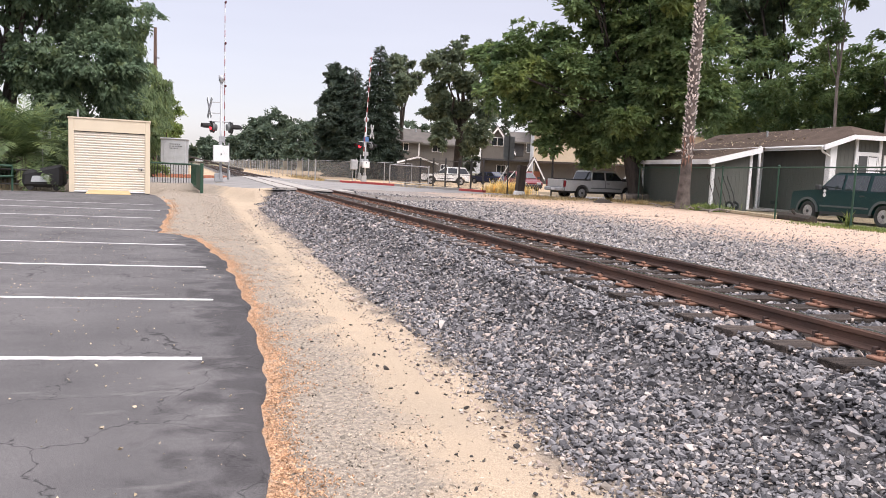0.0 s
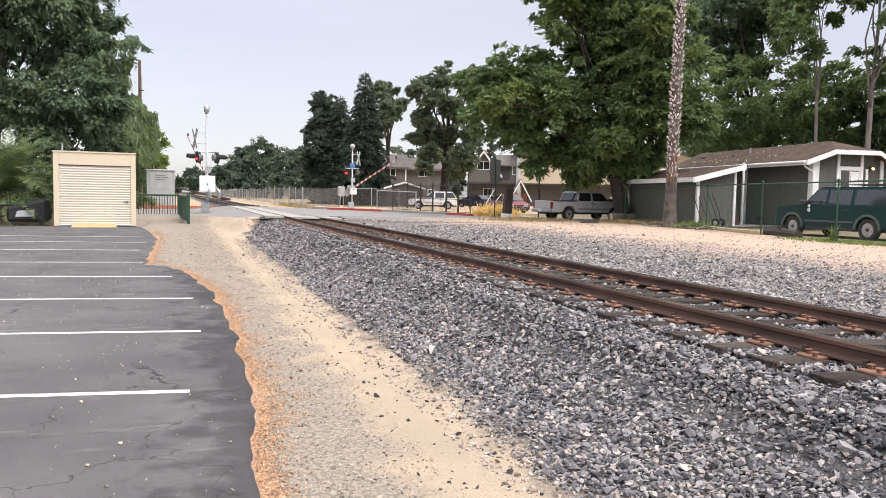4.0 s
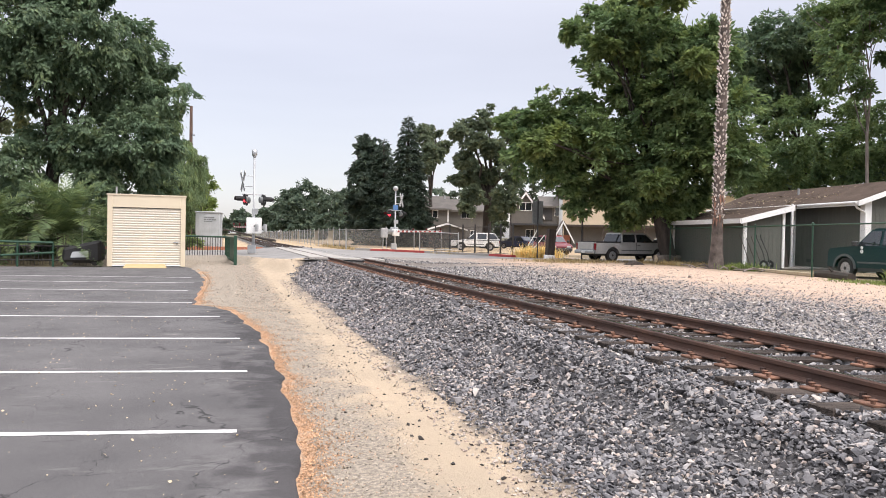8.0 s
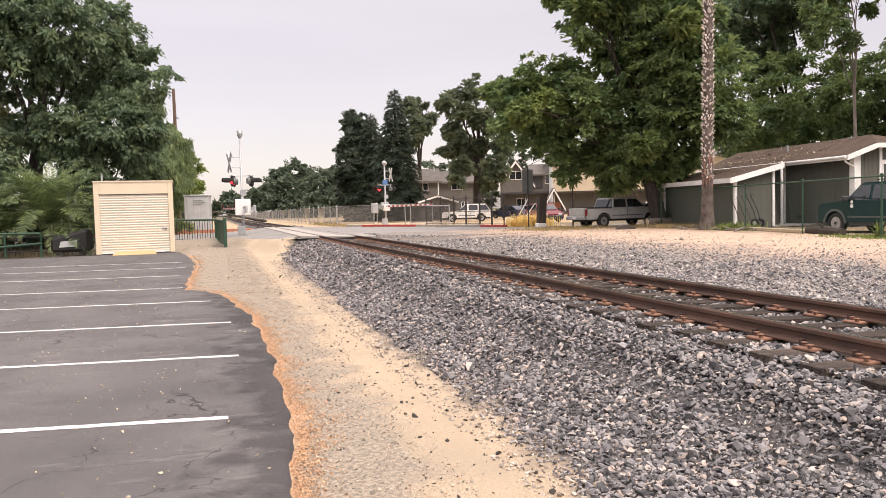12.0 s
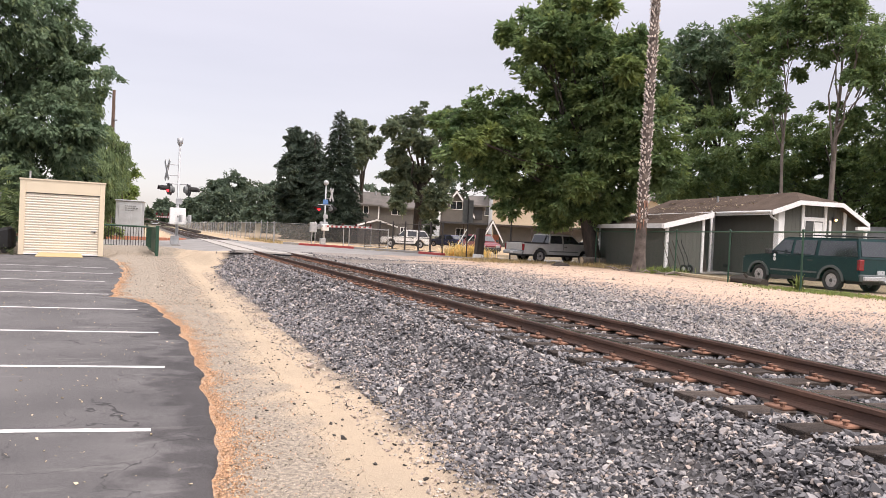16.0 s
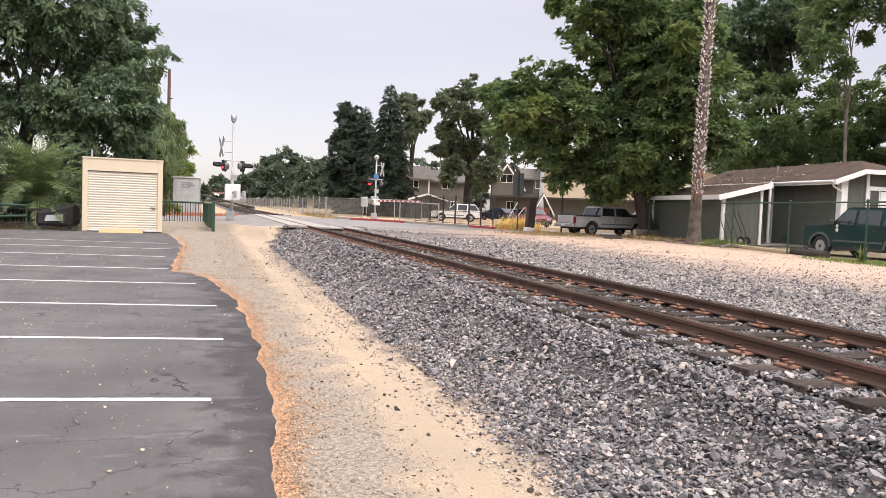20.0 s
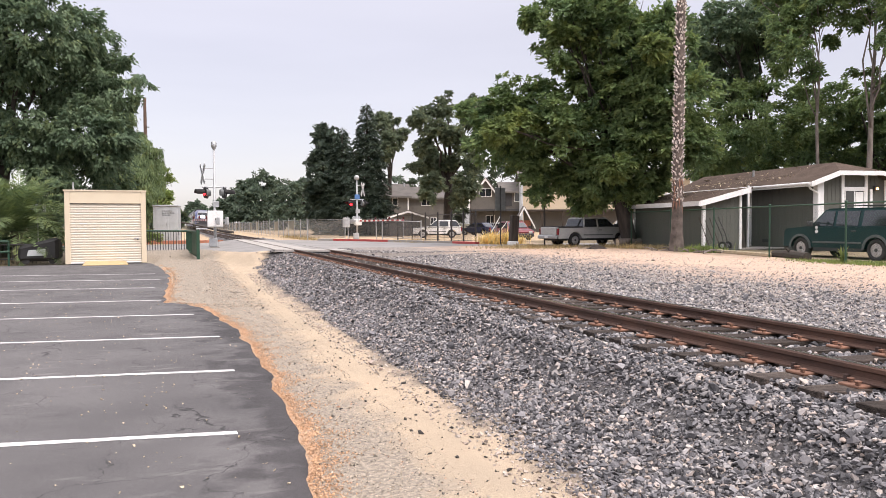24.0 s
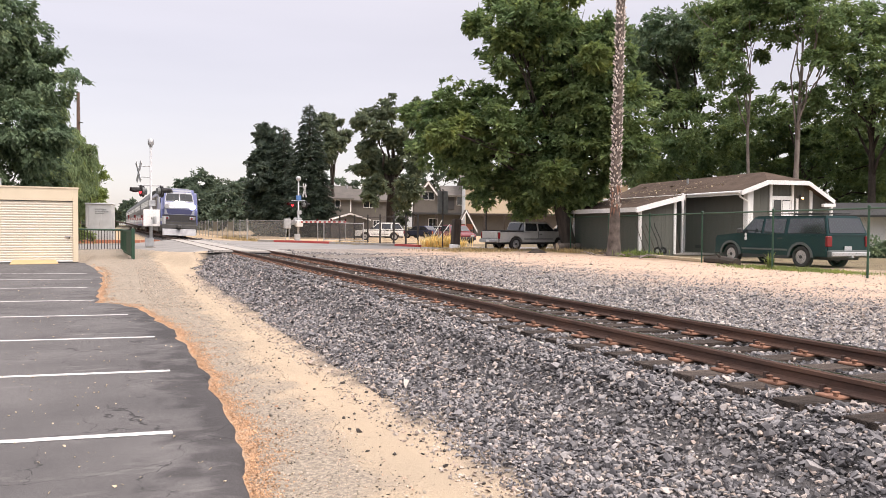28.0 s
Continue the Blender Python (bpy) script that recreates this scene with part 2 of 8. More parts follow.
M["blue_car"] = paint("dark_blue_car_paint", (0.03, 0.04, 0.09))
M["tail"] = mat("tail_lamp_red", (0.22, 0.015, 0.02), (0.17, 0.012, 0.015), 0.2, 5, 50, 0)
M["bark"] = mat("grey_brown_bark", (0.066, 0.053, 0.044), (0.034, 0.028, 0.024), 0.95, 3, 22, 0.9, stretch=(2, 2, 0.5), dist=0.05)
M["pale_bark"] = mat("pale_grey_bark", (0.22, 0.19, 0.165), (0.14, 0.115, 0.10), 0.9, 3, 22, 0.5, stretch=(2, 2, 0.5), dist=0.03)
M["palm_bark"] = mat("palm_trunk_fibre", (0.155, 0.125, 0.108), (0.060, 0.048, 0.042), 0.95, 3, 30, 0.7, stretch=(1, 1, 1), dist=0.03)
M["boot"] = mat("cut_frond_base", (0.74, 0.68, 0.64), (0.46, 0.40, 0.37), 0.9, 10, 60, 0.3, island=0.5)
M["leaf_dark"] = leafy("dark_green_leaves", (0.155, 0.220, 0.128), (0.100, 0.155, 0.094), 0.42)
M["leaf_mid"] = leafy("green_leaves", (0.182, 0.254, 0.102), (0.108, 0.174, 0.078), 0.42)
M["leaf_yellow"] = leafy("yellow_green_leaves", (0.24, 0.31, 0.10), (0.16, 0.23, 0.075), 0.45)
M["leaf_olive"] = leafy("olive_green_leaves", (0.31, 0.335, 0.18), (0.22, 0.255, 0.14), 0.45)
M["leaf_oak"] = leafy("oak_leaves", (0.150, 0.185, 0.115), (0.100, 0.132, 0.085), 0.4)
M["leaf_light"] = leafy("light_green_leaves", (0.190, 0.246, 0.084), (0.125, 0.180, 0.068), 0.4)
M["leaf_willow"] = leafy("willow_leaves", (0.205, 0.275, 0.135), (0.150, 0.21, 0.105), 0.45)
M["leaf_conifer"] = leafy("conifer_needles", (0.060, 0.085, 0.060), (0.040, 0.062, 0.045), 0.15)
M["leaf_far"] = leafy("far_leaves", (0.108, 0.148, 0.102), (0.078, 0.116, 0.082), 0.25)
M["frond"] = leafy("palm_fronds", (0.175, 0.24, 0.105), (0.115, 0.165, 0.076), 0.33)
M["straw"] = leafy("straw_grass", (0.86, 0.68, 0.30), (0.76, 0.58, 0.24), 0.35)
M["grass"] = leafy("green_grass", (0.20, 0.25, 0.075), (0.15, 0.20, 0.06), 0.3)
M["dry_grass"] = leafy("dry_grass", (0.38, 0.30, 0.16), (0.30, 0.24, 0.12), 0.2)
M["concrete"] = mat("worn_concrete", (0.37, 0.345, 0.315), (0.30, 0.28, 0.255), 0.9, 0.8, 30, 0.25)
M["road"] = mat("grey_road_asphalt", (0.25, 0.238, 0.226), (0.19, 0.182, 0.174), 0.9, 0.6, 40, 0.25)
M["wood"] = mat("weathered_dark_wood", (0.06, 0.045, 0.036), (0.035, 0.028, 0.024), 0.9, 3, 30, 0.5, stretch=(3, 3, 0.4))
M["pole_wood"] = mat("brown_pole_wood", (0.16, 0.10, 0.075), (0.10, 0.065, 0.05), 0.9, 3, 30, 0.5, stretch=(3, 3, 0.4))
M["suv_trim"] = mat("dull_green_grey_cladding", (0.085, 0.098, 0.097), (0.07, 0.08, 0.08), 0.6, 5, 60, 0.03)
M["tarp"] = mat("black_tarp", (0.012, 0.012, 0.013), (0.02, 0.02, 0.021), 0.7, 4, 40, 0.2)
M["apt_grey"] = mat("grey_brown_siding", (0.135, 0.125, 0.112), (0.115, 0.107, 0.097), 0.85, 0.8, 20, 0.1, per_object=0.04)
M["apt_cream"] = mat("cream_stucco", (0.55, 0.465, 0.345), (0.49, 0.415, 0.31), 0.9, 0.6, 20, 0.15)
M["apt_roof"] = mat("grey_brown_roof_shingle", (0.135, 0.122, 0.11), (0.105, 0.095, 0.087), 0.95, 1, 20, 0.4)
M["cab_grey"] = mat("pale_grey_enclosure_paint", (0.46, 0.485, 0.50), (0.39, 0.41, 0.425), 0.5, 2, 40, 0.03)
M["train_blue"] = paint("train_blue_paint", (0.045, 0.062, 0.19), 0.4)
M["train_navy"] = paint("train_navy_paint", (0.018, 0.022, 0.085), 0.4)
M["train_grey"] = paint("train_silver_paint", (0.25, 0.26, 0.285), 0.45, 0.1, 0.3)
M["cab_glass"] = mat("smoked_cab_glass", (0.02, 0.023, 0.027), (0.015, 0.018, 0.021), 0.12, 1, 5, 0, spec=0.35)
M["plow"] = mat("plow_grey_paint", (0.40, 0.41, 0.43), (0.3, 0.3, 0.32), 0.6, 3, 40, 0.05)
M["train_dark"] = mat("train_grimy_steel", (0.10, 0.10, 0.098), (0.07, 0.068, 0.066), 0.6, 2, 40, 0.1, 0.3)
M["train_side"] = mat("train_side_grey", (0.050, 0.053, 0.051), (0.036, 0.038, 0.036), 0.45, 2, 40, 0.05, 0.3)
M["head_lit"] = glow("lit_headlamp", (1.0, 0.94, 0.80), 60.0)
M["amber_lit"] = glow("lit_amber_lamp", (1.0, 0.55, 0.12), 4.0)
M["porch_lit"] = glow("lit_porch_bulb", (1.0, 0.50, 0.16), 9.0)
M["pad_orange"] = mat("orange_brick_paver", (0.45, 0.19, 0.12), (0.36, 0.15, 0.10), 0.9, 3, 40, 0.2)


def tint_by_piece(m, stops):
    """Replaces the base colour by one picked for each loose piece from a ramp, kept under the grain."""
    nt = m.node_tree
    hsv = [n for n in nt.nodes if n.type == "HUE_SAT"][0]
    g = nt.nodes.new("ShaderNodeNewGeometry")
    ramp = nt.nodes.new("ShaderNodeValToRGB")
    ramp.color_ramp.interpolation = "LINEAR"
    e = ramp.color_ramp.elements
    e[0].position, e[0].color = stops[0][0], (*stops[0][1], 1)
    e[1].position, e[1].color = stops[-1][0], (*stops[-1][1], 1)
    for pos, col in stops[1:-1]:
        ramp.color_ramp.elements.new(pos).color = (*col, 1)
    nt.links.new(g.outputs["Random Per Island"], ramp.inputs[0])
    nt.links.new(ramp.outputs[0], hsv.inputs["Color"])
    return m


M["stone"] = tint_by_piece(mat("grey_ballast_stone", (0.2, 0.2, 0.2), None, 0.75, 3, 70, 0.4, dist=0.004), ((0.0, (0.030, 0.030, 0.033)), (0.32, (0.105, 0.102, 0.108)), (0.64, (0.215, 0.207, 0.212)), (0.84, (0.31, 0.292, 0.284)), (0.95, (0.39, 0.315, 0.27)), (1.0, (0.47, 0.43, 0.395))))
M["stone_dusty"] = tint_by_piece(mat("dusty_grey_stone", (0.3, 0.3, 0.3), None, 0.85, 3, 70, 0.4, dist=0.004), ((0.0, (0.070, 0.069, 0.075)), (0.35, (0.178, 0.173, 0.178)), (0.70, (0.31, 0.298, 0.295)), (0.90, (0.41, 0.37, 0.335)), (1.0, (0.52, 0.475, 0.44))))
M["grit"] = tint_by_piece(mat("mixed_path_grit", (0.4, 0.35, 0.3), None, 0.9, 8, 70, 0.3), ((0.0, (0.07, 0.062, 0.055)), (0.3, (0.26, 0.23, 0.19)), (0.65, (0.43, 0.36, 0.28)), (0.85, (0.52, 0.45, 0.37)), (1.0, (0.50, 0.29, 0.19))))


def see_through(m, cover):
    """A net or slack fabric: light passes between its threads."""
    nt = m.node_tree
    b = nt.nodes["Principled BSDF"]
    tr = nt.nodes.new("ShaderNodeBsdfTransparent")
    mx = nt.nodes.new("ShaderNodeMixShader")
    mx.inputs[0].default_value = cover
    nt.links.new(tr.outputs[0], mx.inputs[1])
    nt.links.new(b.outputs[0], mx.inputs[2])
    nt.links.new(mx.outputs[0], nt.nodes["Material Output"].inputs[0])


M["mesh_grey"] = mat("grey_fence_net", (0.27, 0.265, 0.255), (0.20, 0.195, 0.19), 0.9, 0.5, 30, 0.05)
M["mesh_tan"] = mat("tan_fence_net", (0.44, 0.39, 0.31), (0.36, 0.32, 0.25), 0.9, 0.5, 30, 0.05)
M["mesh_dark"] = mat("black_fence_net", (0.035, 0.035, 0.036), (0.05, 0.048, 0.047), 0.9, 0.5, 30, 0.05)
see_through(M["mesh_grey"], 0.5)
M["mesh_thin"] = mat("thin_wire_net", (0.12, 0.12, 0.118), (0.09, 0.09, 0.088), 0.9, 0.5, 30, 0.05)
see_through(M["mesh_thin"], 0.25)
see_through(M["mesh_tan"], 0.55)
see_through(M["mesh_dark"], 0.6)
M["skirt"] = mat("dead_palm_skirt", (0.24, 0.13, 0.09), (0.16, 0.085, 0.06), 0.95, 9, 60, 0.3, island=0.3)


# ---- mesh helpers ----
def mesh_of(name, verts, faces, material, smooth=False):
    me = bpy.data.meshes.new(name)
    me.from_pydata([tuple(v) for v in verts], [], faces)
    if material:
        me.materials.append(material)
    if smooth:
        me.polygons.foreach_set("use_smooth", [True] * len(me.polygons))
    me.update()
    return me


def raw_mesh(name, verts, faces, material, smooth=False):
    """A mesh from numpy arrays, all faces with the same number of corners."""
    me = bpy.data.meshes.new(name)
    k = faces.shape[1]
    me.vertices.add(len(verts))
    me.vertices.foreach_set("co", np.asarray(verts, np.float32).ravel())
    me.loops.add(faces.size)
    me.loops.foreach_set("vertex_index", faces.astype(np.int32).ravel())
    me.polygons.add(len(faces))
    me.polygons.foreach_set("loop_start", np.arange(0, faces.size, k, dtype=np.int32))
    me.polygons.foreach_set("loop_total", np.full(len(faces), k, np.int32))
    me.update(calc_edges=True)
    me.validate()
    me.polygons.foreach_set("use_smooth", [smooth] * len(me.polygons))
    me.materials.append(material)
    return me


def part(name, bm, material, parent=None, label="", m=None, smooth=False):
    """Links a bmesh (or a mesh) as one object under a thing or a part."""
    if isinstance(bm, bpy.types.Mesh):
        me = bm
    else:
        me = bpy.data.meshes.new(name)
        bm.to_mesh(me)
        bm.free()
        me.materials.append(material)
        if smooth:
            me.polygons.foreach_set("use_smooth", [True] * len(me.polygons))
    ob = new(name, me)
    if m is not None:
        ob.matrix_basis = m
    if parent is not None:
        ob.parent = parent
    if label:
        tagged(ob, label)
    return ob


def thing(name, m, label, category, group="", kind=""):
    ob = new(name)
    ob.empty_display_size = 0.2
    ob.matrix_basis = m
    return tagged(ob, label, category, group, kind)


def box(x0, x1, y0, y1, z0, z1, b=0.01, bm=None):
    """A box with chamfered edges, added to bm."""
    bm = bm or bmesh.new()
    t = bmesh.new()
    bmesh.ops.create_cube(t, size=1)
    sx, sy, sz = abs(x1 - x0), abs(y1 - y0), abs(z1 - z0)
    for v in t.verts:
        v.co = Vector(((x0 + x1) / 2 + v.co.x * sx, (y0 + y1) / 2 + v.co.y * sy, (z0 + z1) / 2 + v.co.z * sz))
    b = min(b, 0.45 * min(sx, sy, sz))
    if b > 0:
        bmesh.ops.bevel(t, geom=t.edges[:], offset=b, segments=1, affect="EDGES")
    return merge(bm, t)


def merge(bm, t, m=None):
    me = bpy.data.meshes.new("join")
    if m is not None:
        t.transform(m)
    t.to_mesh(me)
    t.free()
    bm.from_mesh(me)
    bpy.data.meshes.remove(me)
    return bm


def tube(path, r, sides=8, bm=None, caps=True):
    """A round bar along a list of points; r: one radius, or one for each point."""
    bm = bm or bmesh.new()
    pts = [Vector(p) for p in path]
    rs = r if isinstance(r, (list, tuple)) else [r] * len(pts)
    rings = []
    side = None
    for i, p in enumerate(pts):
        d = (pts[min(i + 1, len(pts) - 1)] - pts[max(i - 1, 0)]).normalized()
        if side is None:
            side = d.orthogonal().normalized()
        side = (side - d * side.dot(d)).normalized()
        up = d.cross(side)
        rings.append([bm.verts.new(p + (side * math.cos(a) + up * math.sin(a)) * rs[i]) for a in (2 * math.pi * k / sides for k in range(sides))])
    for a, b in zip(rings, rings[1:]):
        for k in range(sides):
            bm.faces.new((a[k], a[(k + 1) % sides], b[(k + 1) % sides], b[k]))
    if caps:
        bm.faces.new(rings[0][::-1])
        bm.faces.new(rings[-1])
    return bm


def prism(outline, depth, axis="y", bm=None, at=0.0):
    """A flat outline of (a, b) pairs pushed out along an axis: y -> (a, ., b), x -> (., a, b), z -> (a, b, .)."""
    bm = bm or bmesh.new()
    f = {"y": lambda a, b, c: (a, c, b), "x": lambda a, b, c: (c, a, b), "z": lambda a, b, c: (a, b, c)}[axis]
    lo = [bm.verts.new(f(a, b, at)) for a, b in outline]
    hi = [bm.verts.new(f(a, b, at + depth)) for a, b in outline]
    n = len(outline)
    for i in range(n):
        bm.faces.new((lo[i], lo[(i + 1) % n], hi[(i + 1) % n], hi[i]))
    bm.faces.new(lo[::-1])
    bm.faces.new(hi)
    bmesh.ops.recalc_face_normals(bm, faces=bm.faces[:])
    return bm


def disc(c, r, depth, axis="y", sides=20, bm=None):
    pts = [(math.cos(2 * math.pi * k / sides) * r, math.sin(2 * math.pi * k / sides) * r) for k in range(sides)]
    t = prism(pts, depth, axis, None, -depth / 2)
    bm = bm or bmesh.new()
    return merge(bm, t, Matrix.Translation(c))


def slab(quad, thick, bm=None):
    """A plate: four corners and a thickness below them along their normal."""
    bm = bm or bmesh.new()
    q = [Vector(p) for p in quad]
    n = (q[1] - q[0]).cross(q[-1] - q[0]).normalized() * thick
    a = [bm.verts.new(p) for p in q]
    b = [bm.verts.new(p - n) for p in q]
    k = len(q)
    bm.faces.new(a)
    bm.faces.new(b[::-1])
    for i in range(k):
        bm.faces.new((a[(i + 1) % k], a[i], b[i], b[(i + 1) % k]))
    return bm

# ---- levels: rail top is 0 ----
def interp(x, table):
    xs, ys = zip(*table)
    return float(np.interp(x, xs, ys))


LOT_Z = ((-30, -0.70), (20, -0.69), (27, -0.64), (34, -0.56), (44, -0.50))
LOT_EDGE = ((-14, -4.3), (0, -4.1), (4.5, -3.95), (5.9, -3.8), (7.5, -3.75), (10, -3.72), (13, -3.8), (15.9, -4.12), (17.4, -4.5), (17.9, -4.95), (19.6, -5.02), (23.6, -4.94), (27, -4.95), (31, -5.3), (34, -5.7))
LEFT_Z = ((-30, -0.76), (8, -0.75), (20, -0.71), (30, -0.58), (37, -0.42), (40, -0.30), (60, -0.25), (400, -0.25))
BED = ((-2.75, 0.0), (-2.3, 0.02), (-1.7, 0.10), (-1.15, 0.27), (-0.85, 0.495), (-0.55, 0.558))       # rise above the path
ROAD_Z = ((-80, -0.27), (-6, -0.22), (-2.5, -0.16), (-0.8, -0.012), (0.75, -0.028), (2.3, -0.06), (6, -0.16), (14, -0.25), (90, -0.27))
ROAD_NEAR = ((-80, 39.8), (-3.6, 39.6), (-2.6, 35.2), (-1.75, 31.8), (-0.95, 31.6), (2.1, 31.6), (2.3, 34.4), (4.85, 36.1), (8.1, 37.9), (11.4, 39.8), (13, 38.4), (16, 36.6), (90, 28))
ROAD_FAR = ((-80, 51.4), (-4, 51.6), (-1, 55), (2.2, 55.6), (5, 54.6), (7.1, 53.0), (9.05, 50.2), (12, 45.3), (12.7, 43.3), (16, 42.6), (90, 44))


def on_road(x, y, grow=0.0):
    return interp(x, ROAD_NEAR) - grow < y < interp(x, ROAD_FAR) + grow and -80 < x < 90


def level(x, y):
    """Height of the bare ground."""
    if on_road(x, y, -0.3) or (-1.6 < x < 2.3 and on_road(x, y, 0.05)):
        return interp(x, ROAD_Z) - 0.03
    left = interp(y, LEFT_Z)
    if y > 33 or y < -25:
        bed = max(0.0, min(1.0, (x + 3.2) / 2.2))
        z = left + bed * (-0.24 - left)
    else:
        z = left + (interp(x, BED) if x > -2.75 else 0.0) * (-0.26 - left) / 0.49
    if x > -0.55:
        far = interp(x, ((-0.55, -0.198), (0.75, -0.218), (2.05, -0.245), (2.7, -0.38), (4.2, -0.50), (6.5, -0.42), (12, -0.28), (17, -0.27), (30, -0.27), (400, -0.27)))
        z = far
        if y > 33:
            z = interp(x, ((-0.55, -0.24), (2.05, -0.28), (4.5, -0.30), (20, -0.27), (400, -0.3)))
    d = interp(x, ROAD_NEAR) - y
    if -0.35 < d < 3.5 and (x < -1.6 or x > 2.3):
        # earth worn up to the road's edge
        k = (1 - max(0.0, d) / 3.5) ** 1.4
        z += k * (interp(x, ROAD_Z) + 0.006 - z)
    if x < -3.4 and y < 37 and x < interp(y, LOT_EDGE) - 0.25:
        z = interp(y, LOT_Z) - 0.10
    elif x < -3.4 and y < 37 and x < interp(y, LOT_EDGE) + 0.12:
        z = min(z, interp(y, LOT_Z) - 0.04)
    return z + 0.012 * noise.noise((x * 0.9, y * 0.9, 3.0)) + 0.006 * noise.noise((x * 4, y * 4, 7.0))


def ground_material():
    m = bpy.data.materials.new("bare_ground")
    m.use_nodes = True
    nt = m.node_tree
    b = nt.nodes["Principled BSDF"]
    L = nt.links.new
    g = nt.nodes.new("ShaderNodeNewGeometry")
    sep = nt.nodes.new("ShaderNodeSeparateXYZ")
    L(g.outputs["Position"], sep.inputs[0])

    def nz(scale, detail=4):
        n = nt.nodes.new("ShaderNodeTexNoise")
        n.inputs["Scale"].default_value, n.inputs["Detail"].default_value = scale, detail
        L(g.outputs["Position"], n.inputs["Vector"])
        return n.outputs[0]

    def math_(op, a, c):
        n = nt.nodes.new("ShaderNodeMath")
        n.operation = op
        for i, v in enumerate((a, c)):
            if isinstance(v, (int, float)):
                n.inputs[i].default_value = v
            else:
                L(v, n.inputs[i])
        return n.outputs[0]

    def rng(v, a, c, lo=0.0, hi=1.0):
        n = nt.nodes.new("ShaderNodeMapRange")
        n.inputs[1].default_value, n.inputs[2].default_value, n.inputs[3].default_value, n.inputs[4].default_value = a, c, lo, hi
        L(v, n.inputs[0])
        return n.outputs[0]

    def mixc(f, a, c):
        n = nt.nodes.new("ShaderNodeMix")
        n.data_type = "RGBA"
        L(f, n.inputs["Factor"])
        for k, v in (("A", a), ("B", c)):
            if isinstance(v, tuple):
                n.inputs[k].default_value = (*v, 1)
            else:
                L(v, n.inputs[k])
        return n.outputs["Result"]

    broad, mid, fine, grit = nz(0.6), nz(2.2), nz(28), nz(110, 2)
    x = math_("ADD", sep.outputs["X"], rng(mid, 0.3, 0.7, -0.5, 0.5))
    xw = math_("ADD", sep.outputs["X"], rng(broad, 0.3, 0.7, -1.6, 1.6))
    y = math_("ADD", sep.outputs["Y"], rng(broad, 0.3, 0.7, -1.5, 1.5))
    sand = mixc(rng(broad, 0.35, 0.65), (0.45, 0.355, 0.255), (0.375, 0.305, 0.225))
    gritty = mixc(rng(fine, 0.4, 0.62), (0.225, 0.195, 0.16), (0.37, 0.315, 0.25))
    # the walked line is smoother and paler than the gritty strip beside the asphalt
    xp = math_("ADD", sep.outputs["X"], rng(mid, 0.3, 0.7, -0.22, 0.22))
    path = mixc(rng(xp, -3.15, -2.85), gritty, sand)
    bed = mixc(rng(fine, 0.35, 0.65), (0.045, 0.043, 0.044), (0.125, 0.118, 0.116))
    xs = math_("SUBTRACT", xp, math_("MULTIPLY", rng(sep.outputs["Y"], 25, 38), 1.9))
    low = mixc(rng(xs, -2.32, -2.0), path, bed)
    pink = mixc(rng(mid, 0.35, 0.65), (0.54, 0.375, 0.27), (0.47, 0.35, 0.265))
    pink = mixc(rng(fine, 0.5, 0.66), pink, (0.43, 0.37, 0.32))
    dusty = mixc(rng(fine, 0.35, 0.65), (0.17, 0.155, 0.145), (0.30, 0.265, 0.235))
    right = mixc(rng(xw, 6.4, 11.0), mixc(rng(x, 2.2, 3.2), low, dusty), pink)
    soil = mixc(rng(mid, 0.4, 0.6), (0.16, 0.125, 0.085), (0.22, 0.18, 0.11))
    yard = mixc(rng(xw, 15.5, 18.5), right, soil)
    deep = mixc(rng(x, -11.5, -9.5), soil, yard)
    # beyond the crossing: tan verge, ballast only close to the rails
    verge = mixc(rng(broad, 0.35, 0.65), (0.46, 0.34, 0.22), (0.38, 0.30, 0.20))
    nearbed = math_("MULTIPLY", rng(x, -1.9, -1.3), rng(x, 3.2, 2.6))
    beyond = mixc(nearbed, verge, bed)
    far = mixc(rng(sep.outputs["Y"], 120, 320), beyond, (0.14, 0.13, 0.085))
    col = mixc(rng(y, 51, 53), deep, far)
    hs = nt.nodes.new("ShaderNodeHueSaturation")
    L(rng(grit, 0.3, 0.7, 0.72, 1.22), hs.inputs["Value"])
    L(col, hs.inputs["Color"])
    L(hs.outputs[0], b.inputs["Base Color"])
    b.inputs["Roughness"].default_value = 0.95
    b.inputs["Specular IOR Level"].default_value = 0.2
    bp = nt.nodes.new("ShaderNodeBump")
    bp.inputs["Strength"].default_value, bp.inputs["Distance"].default_value = 0.6, 0.02
    L(math_("ADD", fine, grit), bp.inputs["Height"])
    L(bp.outputs[0], b.inputs["Normal"])
    return m


def make_ground():
    xs = [-2500, -600, -200, -80, -45, -30, -22, -16, -12, -9, -7.5] + [round(-6.5 + 0.22 * i, 3) for i in range(70)] + [9.2, 10, 11, 12, 13, 14, 15, 16, 17, 18, 20, 24, 30, 45, 80, 200, 600, 2500]
    ys = [-2500, -400, -100, -40, -20, -10, -5, -2] + [round(0.3 * i, 3) for i in range(190)] + [58, 60, 63, 67, 72, 80, 100, 150, 250, 500, 1000, 2500]
    verts = [(x, y, level(x, y)) for y in ys for x in xs]
    n = len(xs)
    faces = [(j * n + i, j * n + i + 1, (j + 1) * n + i + 1, (j + 1) * n + i) for j in range(len(ys) - 1) for i in range(n - 1)]
    tagged(new("ground", mesh_of("ground", verts, faces, ground_material(), True)), "bare sandy trackside earth with grit and gravel", "ground", kind="structure")


make_ground()


